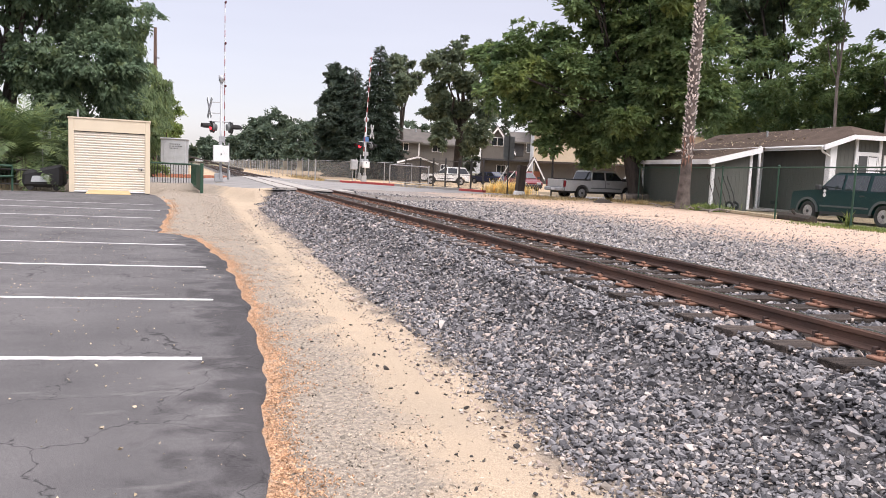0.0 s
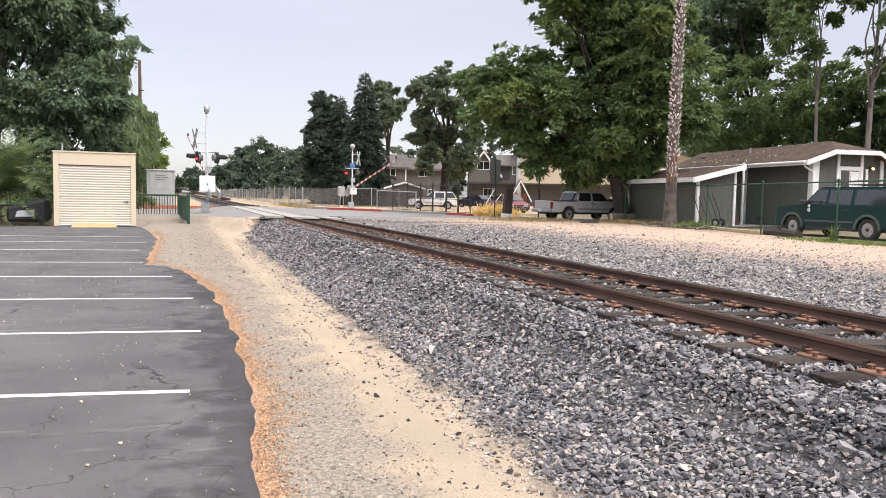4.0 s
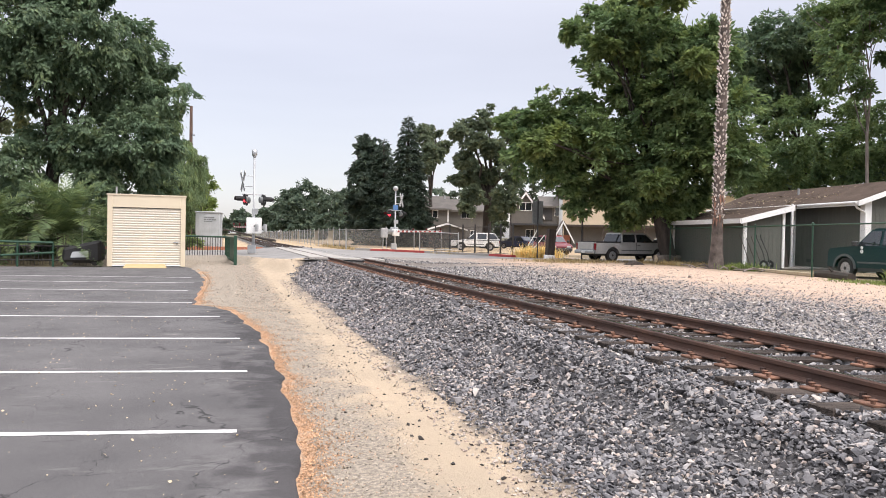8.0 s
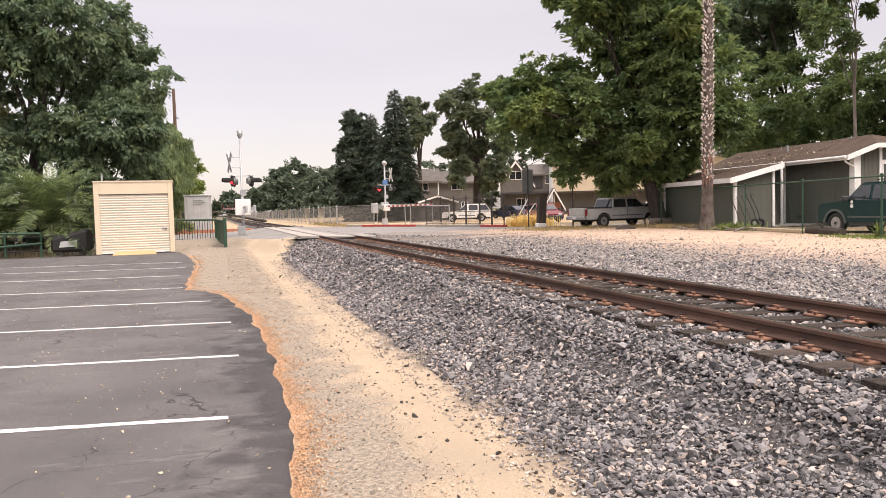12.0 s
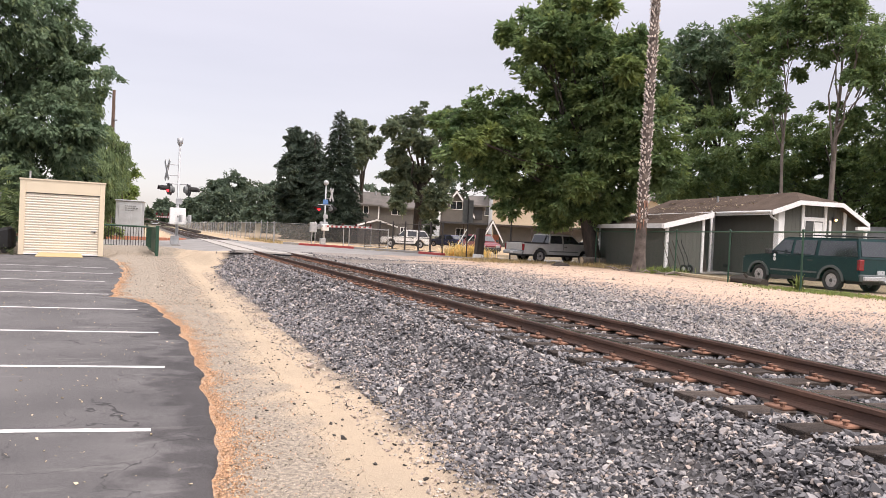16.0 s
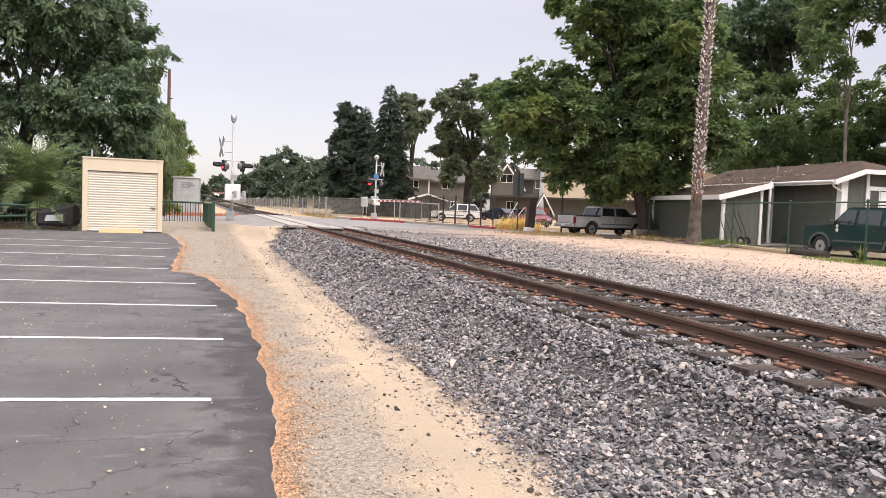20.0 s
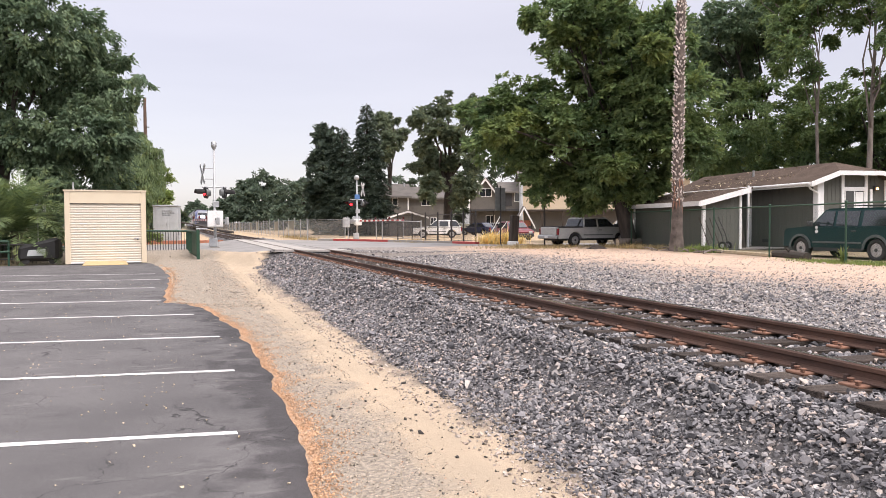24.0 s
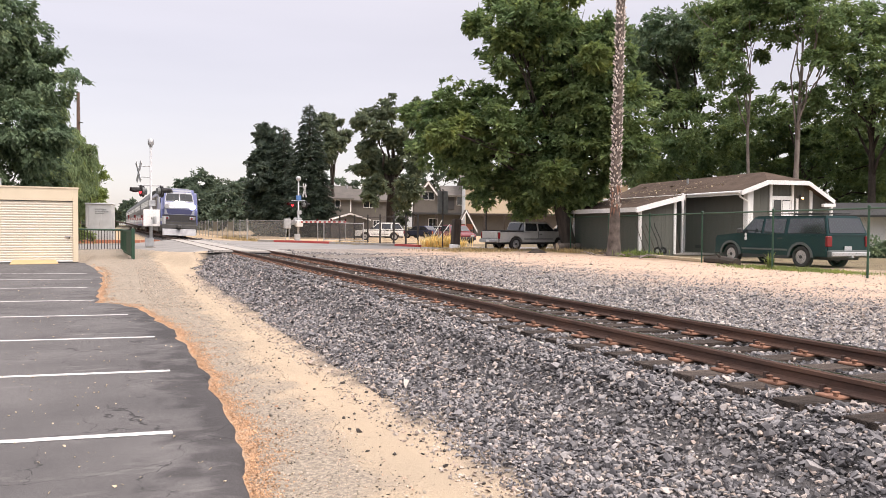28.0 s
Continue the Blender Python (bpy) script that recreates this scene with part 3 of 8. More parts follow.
def asphalt_material():
    m = mat("cracked_parking_asphalt", (0.122, 0.116, 0.116), (0.086, 0.082, 0.083), 0.9, 0.9, 190, 0.5, dist=0.004, spec=0.25, grain=0.55)
    nt = m.node_tree
    b = nt.nodes["Principled BSDF"]
    L = nt.links.new
    g = nt.nodes.new("ShaderNodeNewGeometry")
    base = b.inputs["Base Color"].links[0].from_socket
    warp = nt.nodes.new("ShaderNodeTexNoise")
    warp.inputs["Scale"].default_value, warp.inputs["Detail"].default_value = 2.5, 5
    L(g.outputs["Position"], warp.inputs["Vector"])
    off = nt.nodes.new("ShaderNodeVectorMath")
    off.operation = "MULTIPLY_ADD"
    off.inputs[1].default_value = (0.9, 0.9, 0.0)
    L(warp.outputs["Color"], off.inputs[0])
    L(g.outputs["Position"], off.inputs[2])
    v = nt.nodes.new("ShaderNodeTexVoronoi")
    v.feature = "DISTANCE_TO_EDGE"
    v.inputs["Scale"].default_value = 0.85
    L(off.outputs[0], v.inputs["Vector"])
    line = nt.nodes.new("ShaderNodeMapRange")
    line.inputs[1].default_value, line.inputs[2].default_value, line.inputs[3].default_value, line.inputs[4].default_value = 0.002, 0.0075, 0.85, 0.0
    L(v.outputs["Distance"], line.inputs[0])
    gate = nt.nodes.new("ShaderNodeTexNoise")
    gate.inputs["Scale"].default_value = 0.5
    L(g.outputs["Position"], gate.inputs["Vector"])
    gr = nt.nodes.new("ShaderNodeMapRange")
    gr.inputs[1].default_value, gr.inputs[2].default_value = 0.36, 0.46
    L(gate.outputs[0], gr.inputs[0])
    mu = nt.nodes.new("ShaderNodeMath")
    mu.operation = "MULTIPLY"
    L(line.outputs[0], mu.inputs[0])
    L(gr.outputs[0], mu.inputs[1])
    mx = nt.nodes.new("ShaderNodeMix")
    mx.data_type = "RGBA"
    mx.inputs["B"].default_value = (0.025, 0.024, 0.025, 1)
    L(mu.outputs[0], mx.inputs["Factor"])
    # pale scuffs and old paint smears, stretched across the bays
    st = nt.nodes.new("ShaderNodeMapping")
    st.inputs["Scale"].default_value = (1.6, 5.2, 1)
    L(g.outputs["Position"], st.inputs[0])
    sc = nt.nodes.new("ShaderNodeTexNoise")
    sc.inputs["Scale"].default_value, sc.inputs["Detail"].default_value = 0.9, 6
    L(st.outputs[0], sc.inputs["Vector"])
    sr = nt.nodes.new("ShaderNodeMapRange")
    sr.inputs[1].default_value, sr.inputs[2].default_value, sr.inputs[4].default_value = 0.62, 0.76, 0.5
    L(sc.outputs[0], sr.inputs[0])
    m2 = nt.nodes.new("ShaderNodeMix")
    m2.data_type = "RGBA"
    m2.inputs["B"].default_value = (0.24, 0.23, 0.22, 1)
    L(sr.outputs[0], m2.inputs["Factor"])
    # newer, darker seal along the broken edge, worn through in places
    at = nt.nodes.new("ShaderNodeAttribute")
    at.attribute_name = "seal"
    worn = nt.nodes.new("ShaderNodeTexNoise")
    worn.inputs["Scale"].default_value, worn.inputs["Detail"].default_value = 3.2, 6
    L(g.outputs["Position"], worn.inputs["Vector"])
    wr = nt.nodes.new("ShaderNodeMapRange")
    wr.inputs[1].default_value, wr.inputs[2].default_value, wr.inputs[3].default_value, wr.inputs[4].default_value = 0.35, 0.65, -0.35, 0.35
    L(worn.outputs[0], wr.inputs[0])
    sum_ = nt.nodes.new("ShaderNodeMath")
    sum_.operation = "ADD"
    L(at.outputs["Fac"], sum_.inputs[0])
    L(wr.outputs[0], sum_.inputs[1])
    sm = nt.nodes.new("ShaderNodeMapRange")
    sm.inputs[1].default_value, sm.inputs[2].default_value, sm.inputs[4].default_value = 0.35, 0.75, 0.8
    L(sum_.outputs[0], sm.inputs[0])
    m3 = nt.nodes.new("ShaderNodeMix")
    m3.data_type = "RGBA"
    m3.blend_type = "MULTIPLY"
    m3.inputs["B"].default_value = (0.44, 0.43, 0.445, 1)
    L(sm.outputs[0], m3.inputs["Factor"])
    L(base, m3.inputs["A"])
    L(m3.outputs["Result"], m2.inputs["A"])
    L(m2.outputs["Result"], mx.inputs["A"])
    L(mx.outputs["Result"], b.inputs["Base Color"])
    return m


def lot_edge(y):
    """The ragged right-hand edge of the asphalt."""
    return interp(y, LOT_EDGE) + 0.10 * noise.noise((y * 1.3, 0, 0)) + 0.03 * noise.noise((y * 2.9, 4, 0)) + 0.014 * noise.noise((y * 7.3, 4, 1)) + 0.012 * noise.noise((y * 19, 9, 0))


def lot_z(y):
    return interp(y, LOT_Z)


def make_lot():
    ys = [-14, -8, -3, 0, 2, 3] + [round(3.5 + 0.11 * i, 3) for i in range(278)]
    cols = 12
    verts, faces = [], []
    for y in ys:
        e = lot_edge(y)
        row = [(-60, y), (-30, y), (-16, y), (-10, y), (-8, y), (-6.8, y), (e - 0.9, y), (e - 0.42 - 0.16 * noise.noise((y * 0.8, 2, 0)) - 0.06 * noise.noise((y * 4, 3, 0)), y), (e - 0.2 - 0.07 * noise.noise((y * 2.5, 1, 0)), y), (e - 0.06, y), (e, y), (e + 0.05, y)]
        for k, (x, yy) in enumerate(row):
            z = lot_z(y) + (0.0, -0.012, -0.09)[max(0, k - 9)]
            verts.append((x, yy, z))
    for j in range(len(ys) - 1):
        for k in range(cols - 1):
            a = j * cols + k
            faces.append((a, a + 1, a + cols + 1, a + cols))
    me = mesh_of("parking_lot", verts, faces, asphalt_material(), True)
    seal = me.attributes.new("seal", "FLOAT", "POINT")
    seal.data.foreach_set("value", [(0, 0, 0, 0, 0, 0, 0, 0.55, 0.8, 1, 1, 1)[k] * interp(y, ((2, 0.75), (5, 0.9), (14, 0.9), (18, 0.5), (22, 0.3))) for y in ys for k in range(cols)])
    lot = new("parking_lot", me)
    tagged(lot, "worn dark grey asphalt parking lot with cracks and a ragged edge", "parking lot", kind="structure")
    # bay lines: right end, and how far they run
    bays = ((-4.22, 6.37), (-4.08, 9.16), (-4.1, 12.06), (-4.41, 15.25), (-5.04, 18.4), (-5.27, 22.0), (-5.19, 25.0), (-5.4, 27.6))
    for x1, y1 in bays:
        vs, fs = [], []
        nseg = 420
        for i in range(nseg + 1):
            x = x1 - 14.0 * i / nseg
            y = y1 - 0.16 * (x - x1)
            w = 0.053 + 0.008 * noise.noise((x * 2, y, 2))
            rag = 0.007 * noise.noise((x * 19, y, 4))
            z = lot_z(y) + 0.0042
            vs += [(x, y - w + rag, z), (x, y + w + 0.8 * rag, z)]
            if i and noise.noise((x * 0.55, y * 0.4, 11)) + 0.5 * noise.noise((x * 7, y, 12)) < 0.7 and noise.noise((x * 14.0, y * 3, 17)) < 0.66:
                fs.append((2 * i - 2, 2 * i - 1, 2 * i + 1, 2 * i))
        part("bay_line", mesh_of("bay_line", vs, fs, M["white_line"]), None, lot, "worn white painted bay line")


make_lot()


def make_edge_strip():
    """Orange powdery earth washed against the asphalt edge."""
    vs, fs = [], []
    ys = [round(-11 + 0.045 * i, 3) for i in range(960)]
    for y in ys:
        e = lot_edge(y)
        w = 0.10 + 0.06 * noise.noise((y * 0.7, 8, 0)) + 0.06 * noise.noise((y * 4, 2, 0)) + 0.04 * noise.noise((y * 14, 5, 0)) + 0.05 * noise.noise((y * 31, 6, 0))
        for x, h in ((e - 0.03, 0.0), (e + 0.02, 0.024), (e + 0.02 + w * 0.5, 0.016), (e + 0.03 + max(0.01, w), -0.004)):
            vs.append((x, y, level(x, y) + h if x > e else lot_z(y) - 0.05))
    n = 4
    for j in range(len(ys) - 1):
        for k in range(n - 1):
            a = j * n + k
            fs.append((a, a + 1, a + n + 1, a + n))
    tagged(new("orange_edge_strip", mesh_of("orange_edge_strip", vs, fs, M["edge_earth"], True)), "strip of pale orange earth along the broken asphalt edge", "earth", kind="structure")


make_edge_strip()


def make_road():
    xs = sorted(set([-80, -50, -30, -20, -14, -10, -8, -6, -5, -4, -3.5, -3, -2.5, -2, -1.6, -1.3, -1.1, -0.95, -0.8, -0.4, 0, 0.4, 0.75, 1.2, 1.6, 1.9, 2.1, 2.3, 2.6, 3, 3.5, 4, 4.85, 5.5, 6.3, 7.1, 8.1, 9.05, 10, 11, 11.4, 12, 12.7, 13, 14, 16, 20, 30, 50, 90]))
    n = 14
    verts, faces = [], []
    for x in xs:
        a, b = interp(x, ROAD_NEAR), interp(x, ROAD_FAR)
        for k in range(n + 1):
            y = a + (b - a) * k / n + (0.12 * noise.noise((x * 2, 0, 5)) if k == 0 else 0)
            verts.append((x, y, interp(x, ROAD_Z) - (0.002 if -0.9 < x < 2.2 else 0) - (0.07 if k == 0 else 0)))
    for j in range(len(xs) - 1):
        for k in range(n):
            a = j * (n + 1) + k
            faces.append((a, a + n + 1, a + n + 2, a + 1))
    tagged(new("road", mesh_of("road", verts, faces, M["road"], True)), "sun-bleached grey asphalt street over the railway", "road", kind="structure")


make_road()
CANT = -math.atan2(0.045, 1.505)


def track_pose(y, z=0.0):
    """Middle of the track at y: the far rail lies a little lower than the near one."""
    return Matrix.Translation((0.7525, y, -0.0225 + z)) @ Matrix.Rotation(-CANT, 4, "Y")


TIE_YS = []


def make_track():
    track = thing("railway_track", Matrix.Identity(4), "single rusty railway track on dark wooden ties in grey ballast", "railway track", kind="structure")
    # rail section, 0.13 m high
    sec = [(-0.066, -0.127), (0.066, -0.127), (0.066, -0.117), (0.02, -0.105), (0.009, -0.094), (0.009, -0.050), (0.034, -0.040), (0.036, -0.012), (0.028, -0.002), (0.0, 0.0), (-0.028, -0.002), (-0.036, -0.012), (-0.034, -0.040), (-0.009, -0.050), (-0.009, -0.094), (-0.02, -0.105), (-0.066, -0.117)]
    for sx in (-0.7525, 0.7525):
        bm = prism(sec, 900.0, "y")
        part("rail", bm, M["rail"], track, "rust-brown steel rail with a polished head", track_pose(-40) @ Matrix.Translation((sx, 0, 0)))
        bm = bmesh.new()
        box(-0.026, 0.026, 0, 900, 0.0005, 0.003, 0.0, bm)
        part("running_surface", bm, M["rail_top"], track, "polished grey rail head", track_pose(-40) @ Matrix.Translation((sx + 0.002, 0, 0)))
    # ties with plates and spikes; a few shapes shared by all
    ties, plates = [], []
    rnd = random.Random(5)
    for k in range(5):
        bm = bmesh.new()
        box(-1.28, 1.28, -0.112, 0.112, -0.37, -0.195, 0.006, bm)
        bmesh.ops.subdivide_edges(bm, edges=[e for e in bm.edges if e.calc_length() > 1], cuts=9)
        for v in bm.verts:
            p = v.co
            v.co += Vector((0.02 * noise.noise((p.y * 30, p.z * 20, k * 5)) if abs(p.x) > 1.2 else 0, 0.012 * noise.noise((p.x * 3, p.y * 9, k * 7)), 0.010 * noise.noise((p.x * 4, p.y * 20, k * 3 + 1))))
        me = bpy.data.meshes.new("tie")
        bm.to_mesh(me)
        bm.free()
        me.materials.append(M["tie"])
        ties.append(me)
    bm = bmesh.new()
    box(-0.18, 0.18, -0.09, 0.09, -0.195, -0.172, 0.006, bm)
    for x, y in ((-0.10, 0.05), (0.10, -0.05), (-0.155, -0.06), (0.155, 0.06)):
        box(x - 0.014, x + 0.014, y - 0.014, y + 0.014, -0.172, -0.145, 0.004, bm)
        box(x - 0.024, x + 0.024, y - 0.018, y + 0.018, -0.152, -0.138, 0.005, bm)
    pl = bpy.data.meshes.new("tie_plate")
    bm.to_mesh(pl)
    bm.free()
    pl.materials.append(M["plate"])
    bm = bmesh.new()
    for sx in (-1, 1):
        box(sx * 0.045 - 0.022, sx * 0.045 + 0.022, 0.115, 0.15, -0.20, -0.13, 0.006, bm)
    box(-0.062, 0.062, 0.118, 0.147, -0.205, -0.185, 0.004, bm)
    an = bpy.data.meshes.new("rail_anchor")
    bm.to_mesh(an)
    bm.free()
    an.materials.append(M["rail"])
    y = -9.0
    i = 0
    TIE_YS.clear()
    while y < 31.5:
        m = track_pose(y, 0.044) @ pose(rnd.uniform(-0.05, 0.05), 0, rnd.uniform(-0.012, 0.004), 0, 0, rnd.uniform(-1.3, 1.3))
        TIE_YS.append(y)
        part("tie", ties[i % 5], None, track, m=m)
        for sx in (-0.7525, 0.7525):
            part("tie_plate", pl, None, track, m=track_pose(y, 0.044) @ Matrix.Translation((sx, 0, 0)) @ pose(0, 0, 0, 0, 0, rnd.uniform(-2, 2)))
            if 0 < y < 22:
                part("rail_anchor", an, None, track, m=track_pose(y, 0.044) @ Matrix.Translation((sx, 0, 0)))
        y += 0.5 + rnd.uniform(-0.03, 0.03)
        i += 1
    bm = bmesh.new()
    y = 56.0
    while y < 200:
        t = bmesh.new()
        box(-1.28, 1.28, y - 0.11, y + 0.11, -0.37, -0.195, 0.0, t)
        merge(bm, t, track_pose(0, 0.044))
        y += 0.5
    ob = part("far_ties", bm, M["tie"], track, "dark ties beyond the crossing")
    ob["kind"] = "stuff"
    # concrete crossing panels: field side, gauge, field side
    for x0, x1 in ((-1.62, -0.83), (-0.67, 0.67), (0.83, 1.62)):
        y = 31.7
        while y < 54.5:
            part("crossing_panel", box(x0, x1, y + 0.01, min(y + 2.43, 55), -0.30, -0.006, 0.012), M["concrete"], track, "", track_pose(0))
            y += 2.44


make_track()


# ---- loose stones: joined, many shapes ----
def stone_shapes(n, seed, flat=0.85, pts=8):
    """Angular crushed stones: blocks with their corners knocked about, as vertex and triangle arrays."""
    rnd = random.Random(seed)
    out = []
    for k in range(n):
        bm = bmesh.new()
        sx, sy, sz = rnd.uniform(0.72, 1.02), rnd.uniform(0.55, 0.85), flat * rnd.uniform(0.48, 0.82)
        for i in range(pts):
            d = Vector((rnd.gauss(0, 1), rnd.gauss(0, 1), rnd.gauss(0, 1))).normalized() * rnd.uniform(0.82, 1.18)
            # blocky rather than round
            d /= max(0.72, max(abs(q) for q in d))
            bm.verts.new((d.x * sx, d.y * sy, d.z * sz))
        r = bmesh.ops.convex_hull(bm, input=bm.verts[:])
        bmesh.ops.delete(bm, geom=[g for g in r["geom_interior"] if isinstance(g, bmesh.types.BMVert)], context="VERTS")
        bm.verts.ensure_lookup_table()
        bm.verts.index_update()
        bmesh.ops.triangulate(bm, faces=bm.faces[:])
        out.append((np.array([v.co[:] for v in bm.verts]), np.array([[v.index for v in f.verts] for f in bm.faces])))
        bm.free()
    return out


def scatter(name, label, material, spots, sizes, shapes, seed, category="gravel", sink=0.25, tilt=1.0):
    """One mesh of stones: spots (n, 3), sizes (n,), each with a random shape and turn."""
    rng = np.random.default_rng(seed)
    n = len(spots)
    which = rng.integers(0, len(shapes), n)
    a, b, c = rng.uniform(0, 2 * np.pi, n), rng.normal(0, 0.45 * tilt, n), rng.normal(0, 0.45 * tilt, n)
    ca, sa, cb, sb, cc, sc = np.cos(a), np.sin(a), np.cos(b), np.sin(b), np.cos(c), np.sin(c)
    rot = np.empty((n, 3, 3))
    rot[:, 0] = np.stack([ca * cb, ca * sb * sc - sa * cc, ca * sb * cc + sa * sc], 1)
    rot[:, 1] = np.stack([sa * cb, sa * sb * sc + ca * cc, sa * sb * cc - ca * sc], 1)
    rot[:, 2] = np.stack([-sb, cb * sc, cb * cc], 1)
    V, F, base = [], [], 0
    for k, (v, f) in enumerate(shapes):
        idx = np.where(which == k)[0]
        if not len(idx):
            continue
        w = np.einsum("nij,vj->nvi", rot[idx], v) * sizes[idx, None, None]
        w += spots[idx, None, :]
        w[:, :, 2] += (sizes[idx] * sink)[:, None]
        F.append((f[None] + (base + np.arange(len(idx)) * len(v))[:, None, None]).reshape(-1, 3))
        V.append(w.reshape(-1, 3))
        base += len(idx) * len(v)
    ob = new(name, raw_mesh(name, np.concatenate(V), np.concatenate(F), material))
    return tagged(ob, label, category, kind="stuff")


def fast_level(xs, ys):
    return np.array([level(float(x), float(y)) for x, y in zip(xs, ys)])


def make_ballast():
    rng = np.random.default_rng(11)
    shapes = stone_shapes(40, 3, 0.85, 10)
    small = stone_shapes(14, 6, 0.85, 6)
    middling = stone_shapes(24, 8, 0.85, 8)
    px, py, ps = [], [], []

    def strip(x0, x1, y0, y1, per, size, spread=0.3):
        n = int((x1 - x0) * (y1 - y0) * per)
        px.append(rng.uniform(x0, x1, n))
        py.append(rng.uniform(y0, y1, n))
        ps.append(size * np.exp(rng.normal(0, spread, n)))

    strip(-2.3, 2.1, -9.5, 1.9, 170, 0.034)
    strip(2.1, 7.0, -9.5, 3.5, 60, 0.036)
    strip(-2.3, -0.45, 1.9, 4.2, 3100, 0.0168, 0.34)
    strip(-2.3, -0.45, 4.2, 6.5, 2600, 0.0175, 0.34)
    strip(-2.2, -0.45, 6.5, 14, 1900, 0.0195, 0.34)
    strip(-2.1, -0.45, 14, 24, 980, 0.0275, 0.32)
    strip(-2.1, -0.45, 24, 33, 600, 0.033, 0.3)
    strip(-0.45, 2.1, 2.2, 12, 480, 0.025)
    strip(-0.45, 2.1, 12, 32, 280, 0.029)
    strip(-0.52, -0.06, 2.2, 14, 1300, 0.020)
    strip(-0.52, -0.06, 14, 31, 600, 0.026)
    strip(2.0, 4.2, 3, 14, 850, 0.022)
    strip(2.0, 4.0, 14, 34, 430, 0.027)
    strip(4.0, 11.0, 4, 14, 430, 0.0205, 0.4)
    strip(4.0, 11.0, 14, 34, 230, 0.026, 0.4)
    strip(-1.7, 3.2, 55.5, 75, 60, 0.05)
    x, y, s = np.concatenate(px), np.concatenate(py), np.concatenate(ps)
    # ragged margins: fewer stones outwards
    edge = np.array([noise.noise((float(a) * 0.5, float(b) * 0.9, 2)) for a, b in zip(x, y)])
    margin = np.clip((x + 2.5 + 0.45 * edge - 1.9 * np.clip((y - 25) / 13, 0, 1)) / 0.6, 0, 1)
    keep = np.where(x < -0.6, rng.uniform(0, 1, len(x)) < margin, rng.uniform(0, 1, len(x)) < np.clip((11.0 + 1.8 * edge - x) / 4.2, 0, 1))
    # ties stay bare but for a few stones
    ties = np.array(TIE_YS)
    near = np.min(np.abs(y[:, None] - ties[None, :]), axis=1)
    on_tie = (x > -0.50) & (x < 2.02) & (near < 0.125) & (y < 31.8)
    keep &= ~on_tie | (rng.uniform(0, 1, len(x)) < 0.04)
    keep &= ~((x > -1.7) & (x < 2.2) & (y > 31.6) & (y < 55.5))
    # smaller stones at the foot of the heap
    s = np.where(x < -1.2, s * (0.62 + 0.38 * margin), np.where(x > 5.5, s * np.clip(1.3 - 0.075 * (x - 1.5), 0.6, 1), s))
    x, y, s = x[keep], y[keep], s[keep]
    z = fast_level(x, y) + rng.uniform(-0.2, 0.6, len(x)) * s
    inside = (x > -0.52) & (x < 2.02)
    z = np.where(inside & (y < 32), np.minimum(z, -0.194 - 0.03 * x + 0.025 * rng.uniform(0, 1, len(x)) * (near[keep] > 0.15)), z)
    # the cribs outside the near rail are filled to the tops of the ties
    crib = inside & (x < -0.05) & (y < 32) & (near[keep] > 0.11)
    z = np.where(crib, -0.176 - 0.03 * x + 0.015 * rng.uniform(-1, 1, len(x)), z)
    label = "coarse grey crushed stone ballast heaped along the track"
    for k, (y0, y1, sh) in enumerate(((-20, 1.9, small), (1.9, 6.5, shapes), (6.5, 14, middling), (14, 90, small))):
        pick = (y >= y0) & (y < y1)
        scatter("ballast", label, M["stone"], np.stack([x, y, z], 1)[pick & (x < 2.4)], s[pick & (x < 2.4)], sh, 4 + k, tilt=0.85)
        scatter("dusty_ballast", "pale dusty crushed stone spread beyond the rails", M["stone_dusty"], np.stack([x, y, z], 1)[pick & (x >= 2.4)], s[pick & (x >= 2.4)], sh, 14 + k, tilt=0.8)

    def loose(name, label, material, n, x0, x1, y0, y1, size, spread, seed, tail=None, category="gravel"):
        r = np.random.default_rng(seed)
        xx = r.uniform(x0, x1, n) if tail is None else x0 + np.abs(r.normal(0, tail, n)) * (1 if x1 > x0 else -1)
        yy = y0 + (y1 - y0) * r.uniform(0, 1, n) ** 1.6
        ss = size * np.exp(r.normal(0, spread, n))
        scatter(name, label, material, np.stack([xx, yy, fast_level(xx, yy)], 1), ss, small if size < 0.012 else shapes, seed + 1, category)

    loose("pale_gravel", "pale and pinkish stones mixed into the foot of the ballast", M["stone_pale"], 9500, -2.55, -1.35, 1.8, 26, 0.0125, 0.4, 21)
    loose("stray_stones", "dark stones rolled from the ballast onto the path", M["clod"], 300, -2.25, -4, 2.5, 26, 0.015, 0.45, 23, 0.38)
    loose("path_grit", "small pale pebbles strewn over the gritty path edge", M["grit"], 23000, -3.9, -2.8, 2.2, 34, 0.0062, 0.45, 25)
    loose("path_pebbles", "larger mixed pebbles on the gritty path edge", M["grit"], 2600, -3.85, -2.95, 2.4, 30, 0.0105, 0.35, 26)
    loose("path_grit", "small pebbles on the broad sandy end of the path", M["grit"], 7000, -5.0, -2.9, 16.5, 37, 0.009, 0.5, 47)
    loose("walked_grit", "sparse grit on the walked sandy line", M["grit"], 1800, -2.9, -2.1, 2.2, 36, 0.006, 0.45, 45)
    loose("pink_gravel", "pinkish gravel and chips on the far trackside earth", M["stone_pale"], 5600, 5.0, 15, 6, 34, 0.017, 0.45, 27)
    loose("far_dark_gravel", "scattered grey stones on the far trackside earth", M["stone_dusty"], 1500, 6.0, 12, 6, 34, 0.015, 0.4, 29)
    # orange crumbs along the ragged asphalt edge
    r = np.random.default_rng(31)
    n = 24000
